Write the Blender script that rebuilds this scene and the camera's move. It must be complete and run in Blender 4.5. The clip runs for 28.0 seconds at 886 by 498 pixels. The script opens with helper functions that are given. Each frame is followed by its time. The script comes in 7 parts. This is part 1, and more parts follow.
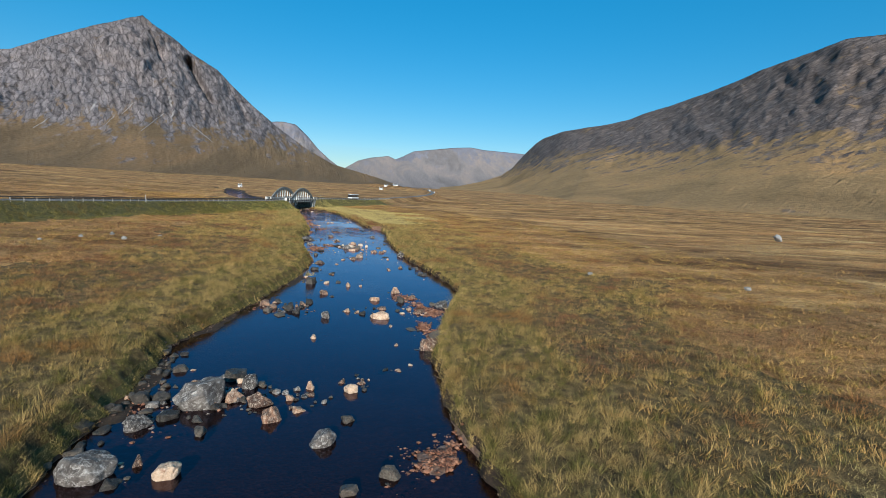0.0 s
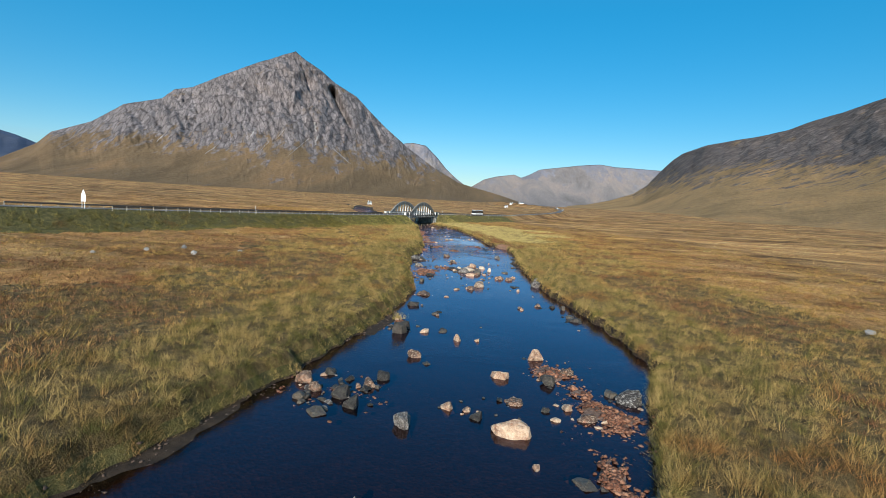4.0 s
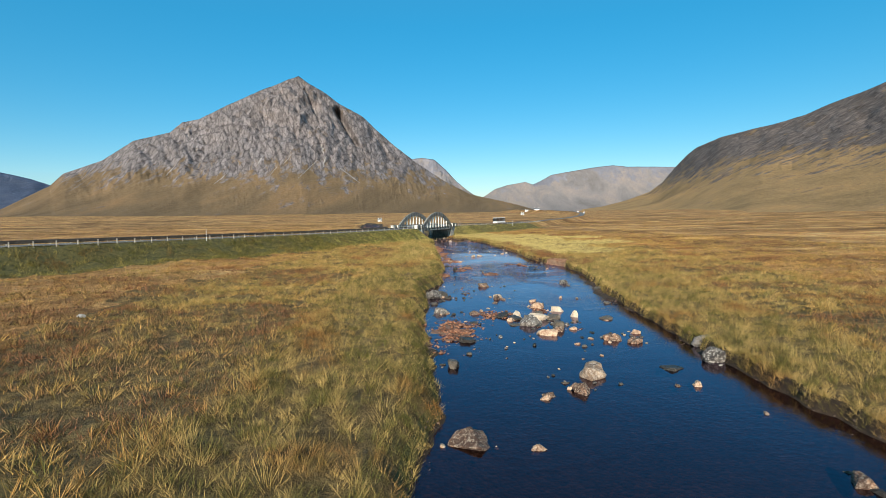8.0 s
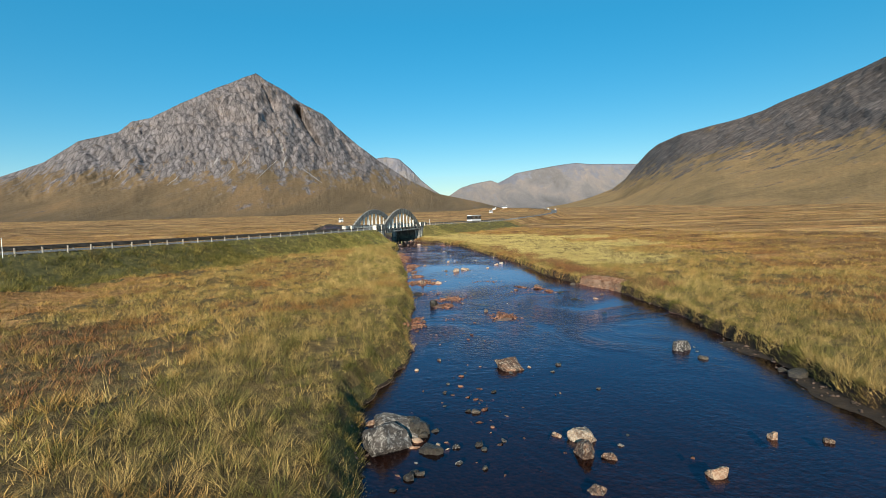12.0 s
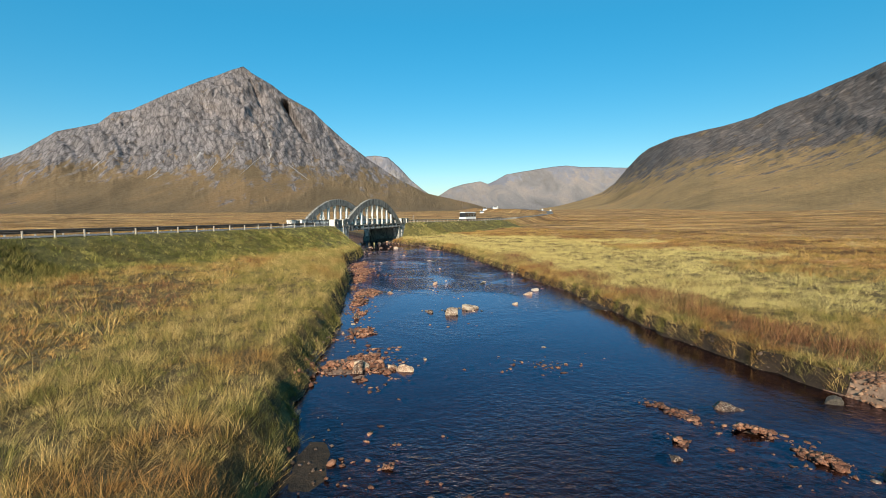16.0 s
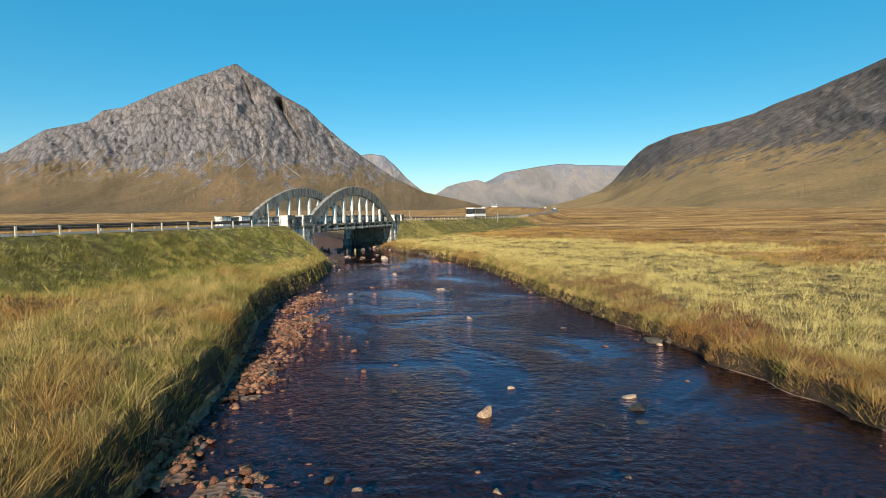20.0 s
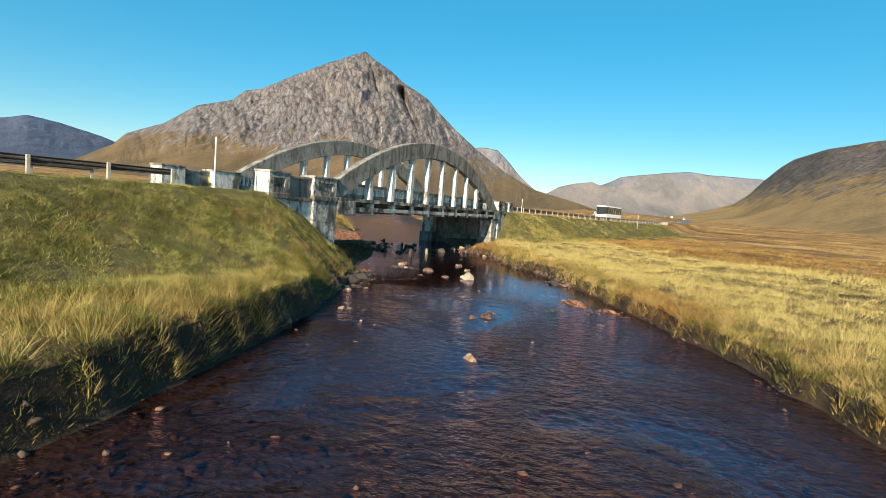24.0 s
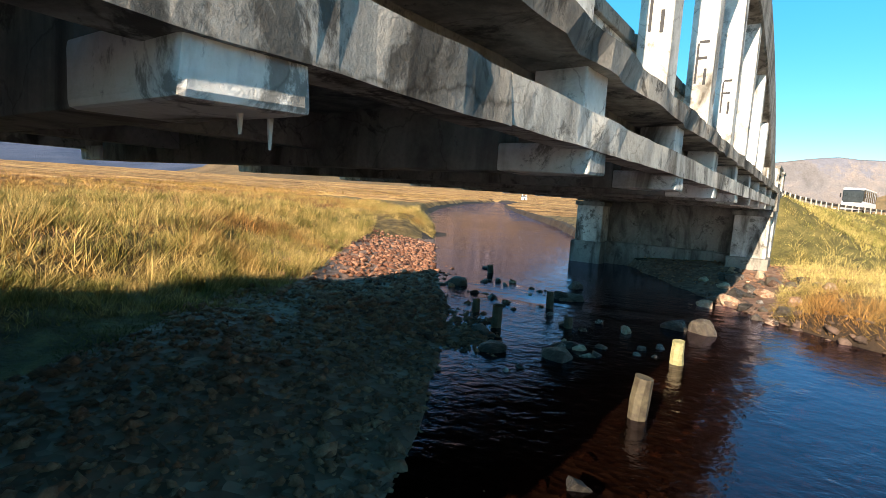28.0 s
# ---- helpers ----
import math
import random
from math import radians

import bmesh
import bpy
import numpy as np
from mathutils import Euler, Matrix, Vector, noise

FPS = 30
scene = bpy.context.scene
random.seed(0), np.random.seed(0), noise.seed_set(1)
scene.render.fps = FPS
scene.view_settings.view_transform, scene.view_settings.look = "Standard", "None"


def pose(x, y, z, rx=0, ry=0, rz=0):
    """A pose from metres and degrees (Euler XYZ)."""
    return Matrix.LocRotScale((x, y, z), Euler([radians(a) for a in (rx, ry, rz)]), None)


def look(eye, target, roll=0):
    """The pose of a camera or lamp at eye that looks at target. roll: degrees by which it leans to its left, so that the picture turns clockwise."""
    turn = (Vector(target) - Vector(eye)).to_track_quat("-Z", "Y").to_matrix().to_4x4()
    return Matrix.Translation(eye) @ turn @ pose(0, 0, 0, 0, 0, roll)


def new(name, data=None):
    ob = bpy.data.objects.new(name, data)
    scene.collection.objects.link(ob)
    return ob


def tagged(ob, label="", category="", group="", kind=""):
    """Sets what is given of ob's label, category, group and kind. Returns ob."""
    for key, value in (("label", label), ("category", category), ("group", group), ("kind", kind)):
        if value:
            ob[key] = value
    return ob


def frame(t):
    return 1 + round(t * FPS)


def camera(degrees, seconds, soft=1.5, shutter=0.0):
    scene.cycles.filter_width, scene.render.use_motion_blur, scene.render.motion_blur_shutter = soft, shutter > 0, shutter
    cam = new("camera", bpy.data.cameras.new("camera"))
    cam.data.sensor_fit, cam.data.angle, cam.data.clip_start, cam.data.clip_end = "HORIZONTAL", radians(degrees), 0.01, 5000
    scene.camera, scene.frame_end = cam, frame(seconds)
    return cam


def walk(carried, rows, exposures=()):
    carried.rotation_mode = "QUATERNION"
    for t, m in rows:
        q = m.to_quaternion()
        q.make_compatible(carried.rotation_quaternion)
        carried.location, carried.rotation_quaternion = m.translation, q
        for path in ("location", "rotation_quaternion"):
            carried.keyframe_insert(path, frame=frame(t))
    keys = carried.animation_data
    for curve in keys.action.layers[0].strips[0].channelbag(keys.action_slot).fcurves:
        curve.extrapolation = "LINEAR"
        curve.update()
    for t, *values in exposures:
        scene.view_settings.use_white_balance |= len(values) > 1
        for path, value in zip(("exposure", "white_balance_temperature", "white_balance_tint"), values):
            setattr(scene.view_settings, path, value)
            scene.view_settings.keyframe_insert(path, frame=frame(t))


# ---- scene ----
from mathutils.bvhtree import BVHTree

cam = camera(81.2, 28.0, soft=0.65)
PATH = [
    (0, (15.548, -251.284, 13.065), (16.003, -249.349, 12.846), 3.4),
    (0.5, (16.171, -248.707, 12.773), (16.581, -246.764, 12.539), 5.3),
    (1, (16.72, -246.414, 12.506), (17.078, -244.46, 12.27), 6.5),
    (1.5, (17.19, -243.941, 12.333), (17.494, -241.978, 12.102), 6.8),
    (2, (17.535, -241.424, 12.17), (17.79, -239.453, 11.95), 6.7),
    (2.5, (17.784, -238.839, 11.965), (17.994, -236.861, 11.759), 6.5),
    (3, (17.925, -234.995, 11.751), (18.071, -233.01, 11.555), 6.2),
    (3.5, (17.984, -229.665, 11.364), (18.039, -227.674, 11.177), 5.4),
    (4, (17.846, -224.381, 10.987), (17.826, -222.388, 10.811), 3.5),
    (4.5, (17.53, -219.018, 10.615), (17.472, -217.025, 10.455), 1.3),
    (6.5, (15.721, -198.351, 9.588), (15.648, -196.358, 9.441), -0.5),
    (7, (15.429, -193.339, 9.343), (15.353, -191.345, 9.201), -0.5),
    (7.5, (15.248, -188.531, 9.184), (15.171, -186.537, 9.053), -0.6),
    (8, (15.137, -183.79, 9.099), (15.057, -181.795, 8.973), -0.7),
    (8.5, (14.793, -179.201, 8.983), (14.718, -177.206, 8.867), -0.6),
    (9, (14.633, -174.174, 8.926), (14.557, -172.178, 8.817), -1.0),
    (9.5, (14.394, -169.289, 8.863), (14.339, -167.292, 8.756), -2.8),
    (10, (14.104, -164.464, 8.81), (14.101, -162.468, 8.694), -3.7),
    (10.5, (13.905, -159.583, 8.819), (13.934, -157.587, 8.688), -2.1),
    (11, (13.7, -154.78, 8.688), (13.738, -152.785, 8.558), -0.7),
    (11.5, (13.584, -149.916, 8.495), (13.623, -147.92, 8.37), -0.9),
    (12, (13.509, -144.957, 8.372), (13.559, -142.962, 8.242), -1.6),
    (12.5, (13.538, -139.916, 8.239), (13.61, -137.921, 8.105), -1.7),
    (14.5, (14.845, -118.197, 7.147), (14.93, -116.203, 7.012), -0.6),
    (15, (14.895, -113.426, 6.965), (14.985, -111.432, 6.831), -0.9),
    (15.5, (14.949, -108.655, 6.86), (15.044, -106.662, 6.73), -0.6),
    (16, (15.06, -103.792, 6.756), (15.155, -101.798, 6.627), -0.5),
    (16.5, (15.091, -98.879, 6.624), (15.188, -96.885, 6.501), -0.5),
    (17, (15.093, -93.815, 6.454), (15.19, -91.821, 6.343), -0.6),
    (17.5, (15.084, -88.951, 6.367), (15.173, -86.955, 6.27), -0.8),
    (18, (14.92, -84.789, 6.273), (15.011, -82.793, 6.181), -1.0),
    (18.5, (14.696, -80.831, 6.209), (14.802, -78.836, 6.119), -0.8),
    (19, (14.695, -76.653, 6.142), (14.805, -74.659, 6.05), -0.8),
    (19.5, (14.618, -72.605, 6.156), (14.729, -70.611, 6.045), -0.6),
    (20, (14.645, -68.292, 6.063), (14.753, -66.3, 5.93), -0.7),
    (20.5, (14.703, -63.803, 5.998), (14.808, -61.811, 5.857), -0.7),
    (22.5, (15.033, -45.31, 5.594), (14.998, -43.315, 5.445), 3.3),
    (23, (14.812, -40.978, 5.266), (14.692, -38.987, 5.113), 4.6),
    (23.5, (14.394, -36.597, 5.076), (14.185, -34.614, 4.914), 4.5),
    (24, (13.738, -32.179, 4.894), (13.449, -30.207, 4.73), 4.6),
    (24.5, (12.889, -27.289, 4.629), (12.51, -25.332, 4.472), 4.3),
    (25, (11.796, -22.311, 4.482), (11.343, -20.368, 4.332), 3.2),
    (25.5, (10.587, -17.577, 4.275), (10.083, -15.647, 4.133), 1.4),
    (26, (8.987, -12.357, 4.185), (8.469, -10.431, 4.026), -0.5),
    (26.5, (7.474, -7.413, 4.055), (6.947, -5.491, 3.882), -1.2),
    (27, (6.100, -2.500, 3.830), (5.534, -0.590, 3.656), 0.4),
    (27.2, (5.600, -0.800, 3.740), (5.011, 1.103, 3.562), 0.8),
    (28, (3.400, 5.800, 3.550), (2.725, 7.671, 3.341), 3.6),
]
walk(cam, [(t, look(eye, target, roll)) for t, eye, target, roll in PATH],
     [(0.0, 0.35, 5900, 10), (4.0, 0.5, 6100, 10), (7.0, 0.65, 6550, 9), (10.0, 0.66, 6600, 9), (12.0, 0.57, 6650, 8), (15.0, 0.65, 6750, 8), (20.0, 0.7, 6850, 8), (23.0, 0.85, 7150, 8), (26.0, 0.95, 7350, 9), (27.0, 1.05, 7100, 11), (28.0, 1.5, 7400, 16)])

# ---- sky and sun ----
SUN_TO = Vector((-0.15, -0.98, 0.0)).normalized()
SUN_ELEV = radians(22.5)
world = bpy.data.worlds.new("sky")
scene.world = world
world.use_nodes = True
wn = world.node_tree.nodes
sky = wn.new("ShaderNodeTexSky")
sky.sky_type = "NISHITA"
sky.sun_disc = False
sky.sun_elevation = SUN_ELEV
sky.sun_rotation = math.atan2(SUN_TO.x, SUN_TO.y)
sky.altitude = 300
sky.air_density, sky.dust_density, sky.ozone_density = 1.0, 0.0, 2.0
wn["Background"].inputs["Strength"].default_value = 0.085
deep = wn.new("ShaderNodeHueSaturation")
deep.inputs["Hue"].default_value, deep.inputs["Saturation"].default_value, deep.inputs["Value"].default_value = 0.488, 1.55, 0.97
world.node_tree.links.new(sky.outputs[0], deep.inputs["Color"])
even = wn.new("ShaderNodeMix")
even.data_type = "RGBA"
even.inputs[0].default_value = 0.4
even.inputs[7].default_value = (0.70, 3.55, 6.3, 1)
world.node_tree.links.new(deep.outputs[0], even.inputs[6])
world.node_tree.links.new(even.outputs[2], wn["Background"].inputs["Color"])
sun = new("sun", bpy.data.lights.new("sun", "SUN"))
sun.data.energy, sun.data.angle, sun.data.color = 5.0, radians(0.53), (1.0, 0.91, 0.77)
sun_way = SUN_TO * math.cos(SUN_ELEV) + Vector((0, 0, math.sin(SUN_ELEV)))
sun.matrix_world = look(sun_way * 300, (0, 0, 0))


# ---- small tools ----
def mesh_from(name, verts, faces, mats=(), smooth=False):
    """A mesh from numpy arrays; all faces have the same number of corners."""
    verts, faces = np.asarray(verts, np.float32), np.asarray(faces, np.int32)
    me = bpy.data.meshes.new(name)
    k = faces.shape[1]
    me.vertices.add(len(verts))
    me.vertices.foreach_set("co", verts.ravel())
    me.loops.add(faces.size)
    me.loops.foreach_set("vertex_index", faces.ravel())
    me.polygons.add(len(faces))
    me.polygons.foreach_set("loop_start", np.arange(0, faces.size, k, dtype=np.int32))
    me.polygons.foreach_set("loop_total", np.full(len(faces), k, np.int32))
    if smooth:
        me.polygons.foreach_set("use_smooth", np.ones(len(faces), bool))
    me.update(calc_edges=True)
    me.validate()
    for m in mats:
        me.materials.append(m)
    return me


def to_mesh(name, bm, mat):
    me = bpy.data.meshes.new(name)
    bm.normal_update()
    bm.to_mesh(me)
    bm.free()
    if mat:
        me.materials.append(mat)
    return me


def part(name, bm, mat, parent=None, label=""):
    """Links a bmesh as one mesh object under a thing or a part."""
    ob = new(name, to_mesh(name, bm, mat))
    if parent:
        ob.parent = parent
    return tagged(ob, label)


def holder(name, m, label, category, group="", kind=""):
    ob = new(name)
    ob.empty_display_size = 0.3
    ob.matrix_world = m
    return tagged(ob, label, category, group, kind)


def add_box(bm, x0, x1, y0, y1, z0, z1, bevel=0.0):
    vs = [bm.verts.new((x, y, z)) for z in (z0, z1) for x, y in ((x0, y0), (x1, y0), (x1, y1), (x0, y1))]
    fs = [bm.faces.new([vs[i] for i in q]) for q in
          ((3, 2, 1, 0), (4, 5, 6, 7), (0, 1, 5, 4), (1, 2, 6, 5), (2, 3, 7, 6), (3, 0, 4, 7))]
    if bevel:
        es = list({e for f in fs for e in f.edges})
        bmesh.ops.bevel(bm, geom=es, offset=bevel, segments=2, affect="EDGES", profile=0.6)
    return bm


def box(x0, x1, y0, y1, z0, z1, bevel=0.0):
    return add_box(bmesh.new(), x0, x1, y0, y1, z0, z1, bevel)


def tube(r, length, n=10, r2=None):
    bm = bmesh.new()
    bmesh.ops.create_cone(bm, cap_ends=True, segments=n, radius1=r, radius2=r if r2 is None else r2, depth=length)
    bmesh.ops.translate(bm, verts=bm.verts, vec=(0, 0, length / 2))
    return bm


def vnoise(x, y, seed=0):
    """Smooth value noise on arrays, 0 to 1."""
    xi, yi = np.floor(x).astype(np.int64), np.floor(y).astype(np.int64)
    fx, fy = x - xi, y - yi
    fx, fy = fx * fx * (3 - 2 * fx), fy * fy * (3 - 2 * fy)

    def h(a, b):
        v = (a * 374761393 + b * 668265263 + seed * 982451653) & 0x7FFFFFFF
        v = ((v ^ (v >> 13)) * 1274126177) & 0x7FFFFFFF
        v = ((v ^ (v >> 16)) * 668265263) & 0x7FFFFFFF
        return (v & 0xFFFF) / 65535.0

    return ((h(xi, yi) * (1 - fx) + h(xi + 1, yi) * fx) * (1 - fy)
            + (h(xi, yi + 1) * (1 - fx) + h(xi + 1, yi + 1) * fx) * fy)


def fbm(x, y, seed=0, octaves=4):
    out, amp, tot = 0.0, 1.0, 0.0
    for o in range(octaves):
        out = out + amp * vnoise(x * 2**o + 17 * o, y * 2**o - 31 * o, seed + o)
        tot += amp
        amp *= 0.5
    return out / tot


def sstep(a, b, x):
    t = np.clip((x - a) / (b - a), 0, 1)
    return t * t * (3 - 2 * t)


# ---- materials ----
def mat_nodes(name, rough=0.9, metal=0.0, spec=0.3):
    m = bpy.data.materials.new(name)
    m.use_nodes = True
    nt = m.node_tree
    b = nt.nodes["Principled BSDF"]
    b.inputs["Roughness"].default_value = rough
    b.inputs["Metallic"].default_value = metal
    b.inputs["Specular IOR Level"].default_value = spec
    return m, nt, b


def link(nt, a, b):
    nt.links.new(a, b)


def noise_node(nt, scale, detail=6, rough=0.6, coord=None, distort=0.0):
    n = nt.nodes.new("ShaderNodeTexNoise")
    n.inputs["Scale"].default_value, n.inputs["Detail"].default_value = scale, detail
    n.inputs["Roughness"].default_value, n.inputs["Distortion"].default_value = rough, distort
    if coord is not None:
        link(nt, coord, n.inputs["Vector"])
    return n


def ramp_node(nt, stops, fac):
    r = nt.nodes.new("ShaderNodeValToRGB")
    while len(r.color_ramp.elements) < len(stops):
        r.color_ramp.elements.new(0.5)
    for e, (p, c) in zip(r.color_ramp.elements, stops):
        e.position, e.color = p, (*c, 1)
    link(nt, fac, r.inputs["Fac"])
    return r


def mix_node(nt, fac, a, b, blend="MIX"):
    m = nt.nodes.new("ShaderNodeMix")
    m.data_type, m.blend_type = "RGBA", blend
    for sock, v in ((m.inputs[0], fac), (m.inputs[6], a), (m.inputs[7], b)):
        if isinstance(v, (int, float)):
            sock.default_value = v
        elif isinstance(v, tuple):
            sock.default_value = (*v, 1)
        else:
            link(nt, v, sock)
    return m.outputs[2]


def bump_node(nt, bsdf, height, strength=0.4, dist=0.05):
    b = nt.nodes.new("ShaderNodeBump")
    b.inputs["Strength"].default_value, b.inputs["Distance"].default_value = strength, dist
    link(nt, height, b.inputs["Height"])
    link(nt, b.outputs[0], bsdf.inputs["Normal"])


def pos(nt):
    return nt.nodes.new("ShaderNodeNewGeometry").outputs["Position"]


def obj_coord(nt):
    return nt.nodes.new("ShaderNodeTexCoord").outputs["Object"]


def stretched(nt, vec, s):
    m = nt.nodes.new("ShaderNodeMapping")
    m.inputs["Scale"].default_value = s
    link(nt, vec, m.inputs["Vector"])
    return m.outputs[0]


def simple(name, stops, scale, rough=0.85, bump=0.3, bdist=0.02, fine=8.0, metal=0.0, spec=0.3, world_space=False):
    m, nt, b = mat_nodes(name, rough, metal, spec)
    c = pos(nt) if world_space else obj_coord(nt)
    n1, n2 = noise_node(nt, scale, coord=c), noise_node(nt, scale * fine, coord=c)
    r = ramp_node(nt, stops, n1.outputs[0])
    col = mix_node(nt, 0.35, r.outputs[0], ramp_node(nt, [(0.3, (0.25, 0.25, 0.25)), (0.7, (0.85, 0.85, 0.85))], n2.outputs[0]).outputs[0], "OVERLAY")
    link(nt, col, b.inputs["Base Color"])
    if bump:
        bump_node(nt, b, n2.outputs[0], bump, bdist)
    return m


# moor: straw grass, heather brown and green patches
def make_moor():
    m, nt, b = mat_nodes("moor_grass", 0.95, 0, 0.15)
    p = pos(nt)
    flat = stretched(nt, p, (1, 1, 0.2))
    big = noise_node(nt, 0.011, 5, 0.6, flat, 0.6)
    mid = noise_node(nt, 0.09, 6, 0.65, flat, 0.4)
    streak = noise_node(nt, 0.03, 6, 0.6, stretched(nt, p, (0.6, 1.6, 0.2)), 1.2)
    fine = noise_node(nt, 1.3, 9, 0.78, p)
    c1 = ramp_node(nt, [(0.28, (0.105, 0.056, 0.025)), (0.42, (0.24, 0.130, 0.050)), (0.55, (0.39, 0.225, 0.088)), (0.72, (0.55, 0.365, 0.16))], mid.outputs[0])
    c2 = ramp_node(nt, [(0.32, (0.110, 0.052, 0.023)), (0.45, (0.285, 0.140, 0.051)), (0.56, (0.42, 0.225, 0.086)), (0.70, (0.57, 0.385, 0.165))], streak.outputs[0])
    f = ramp_node(nt, [(0.35, (0, 0, 0)), (0.65, (1, 1, 1))], big.outputs[0])
    col = mix_node(nt, f.outputs[0], c1.outputs[0], c2.outputs[0])
    col = mix_node(nt, 0.8, col, ramp_node(nt, [(0.32, (0.12, 0.12, 0.12)), (0.68, (0.86, 0.86, 0.86))], fine.outputs[0]).outputs[0], "OVERLAY")
    grain = noise_node(nt, 8.0, 6, 0.8, stretched(nt, p, (1, 1, 0.3)))
    col = mix_node(nt, 0.7, col, ramp_node(nt, [(0.36, (0.10, 0.10, 0.10)), (0.64, (0.88, 0.88, 0.86))], grain.outputs[0]).outputs[0], "OVERLAY")
    # long dark and pale bands of heather and dead grass
    bands = noise_node(nt, 0.02, 7, 0.68, stretched(nt, p, (0.65, 1.5, 0.2)), 1.6)
    col = mix_node(nt, 0.85, col, ramp_node(nt, [(0.38, (0.16, 0.14, 0.12)), (0.50, (0.5, 0.5, 0.5)), (0.62, (0.84, 0.81, 0.74))], bands.outputs[0]).outputs[0], "OVERLAY")
    link(nt, col, b.inputs["Base Color"])
    h = nt.nodes.new("ShaderNodeMath")
    h.operation = "ADD"
    link(nt, fine.outputs[0], h.inputs[0])
    link(nt, mid.outputs[0], h.inputs[1])
    bump_node(nt, b, h.outputs[0], 0.9, 0.5)
    return m


M_MOOR = make_moor()


def make_bed():
    m, nt, b = mat_nodes("river_bed", 0.8, 0, 0.3)
    p = pos(nt)
    v = nt.nodes.new("ShaderNodeTexVoronoi")
    v.inputs["Scale"].default_value = 5.5
    link(nt, p, v.inputs["Vector"])
    n = noise_node(nt, 0.6, 5, 0.6, p)
    c = ramp_node(nt, [(0.0, (0.09, 0.052, 0.038)), (0.5, (0.25, 0.15, 0.105)), (1.0, (0.46, 0.31, 0.23))], v.outputs["Color"])
    col = mix_node(nt, n.outputs[0], c.outputs[0], (0.10, 0.056, 0.034))
    link(nt, col, b.inputs["Base Color"])
    bump_node(nt, b, v.outputs["Distance"], 0.6, 0.08)
    return m


M_BED = make_bed()


def make_water():
    m, nt, b = mat_nodes("peaty_water", 0.03, 0, 0.5)
    nt.nodes.remove(b)
    p = pos(nt)
    sep = nt.nodes.new("ShaderNodeSeparateXYZ")
    link(nt, p, sep.inputs[0])
    # riffles over the shoals, still pools between them
    reach = nt.nodes.new("ShaderNodeMapRange")
    reach.inputs["From Min"].default_value, reach.inputs["From Max"].default_value = -260, 140
    link(nt, sep.outputs["Y"], reach.inputs["Value"])
    g = lambda v: (v, v, v)
    zone = ramp_node(nt, [((y + 260) / 400, g(v)) for y, v in ((-260, 0.03), (-205, 0.03), (-190, 0.06), (-150, 0.05), (-132, 0.10), (-120, 0.06), (-110, 0.30), (-92, 0.42), (-84, 0.06), (-62, 0.10), (-46, 0.95), (-11, 0.85), (-2, 0.08), (10, 0.05), (17, 0.22), (26, 0.22), (32, 0.04), (80, 0.05), (140, 0.6))], reach.outputs[0])
    patch = noise_node(nt, 0.10, 4, 0.6, p, 0.8)
    pf = ramp_node(nt, [(0.42, g(0.10)), (0.58, g(1))], patch.outputs[0])
    amt = mix_node(nt, 1.0, zone.outputs[0], pf.outputs[0], "MULTIPLY")
    rip = noise_node(nt, 2.7, 4, 0.55, stretched(nt, p, (0.9, 1.05, 1)), 0.3)
    fin = noise_node(nt, 4.5, 4, 0.6, stretched(nt, p, (0.8, 1.3, 1)), 0.4)
    calm = noise_node(nt, 3.2, 4, 0.6, p, 0.3)
    h = mix_node(nt, 1.0, mix_node(nt, 0.22, rip.outputs[0], fin.outputs[0]), amt, "MULTIPLY")
    h = mix_node(nt, 0.02, h, calm.outputs[0], "ADD")
    bp = nt.nodes.new("ShaderNodeBump")
    bp.inputs["Strength"].default_value, bp.inputs["Distance"].default_value = 0.9, 0.42
    link(nt, h, bp.inputs["Height"])
    gloss = nt.nodes.new("ShaderNodeBsdfGlossy")
    gloss.inputs["Roughness"].default_value = 0.04
    gloss.inputs["Color"].default_value = (0.85, 0.78, 1.0, 1)
    clear = nt.nodes.new("ShaderNodeBsdfTransparent")
    # peat-stained pools, clearer over the shallows by the bridge
    peat = ramp_node(nt, [((y + 260) / 400, c) for y, c in ((-260, (0.040, 0.025, 0.020)), (-110, (0.060, 0.038, 0.030)), (-70, (0.075, 0.048, 0.039)), (-44, (0.080, 0.060, 0.054)), (-26, (0.115, 0.080, 0.070)), (-6, (0.10, 0.070, 0.060)), (8, (0.030, 0.019, 0.015)), (140, (0.030, 0.019, 0.015)))], reach.outputs[0])
    link(nt, peat.outputs[0], clear.inputs["Color"])
    fr = nt.nodes.new("ShaderNodeFresnel")
    fr.inputs["IOR"].default_value = 1.35
    mx = nt.nodes.new("ShaderNodeMixShader")
    link(nt, bp.outputs[0], gloss.inputs["Normal"])
    link(nt, bp.outputs[0], fr.inputs["Normal"])
    link(nt, fr.outputs[0], mx.inputs[0])
    link(nt, clear.outputs[0], mx.inputs[1])
    link(nt, gloss.outputs[0], mx.inputs[2])
    link(nt, mx.outputs[0], nt.nodes["Material Output"].inputs["Surface"])
    return m


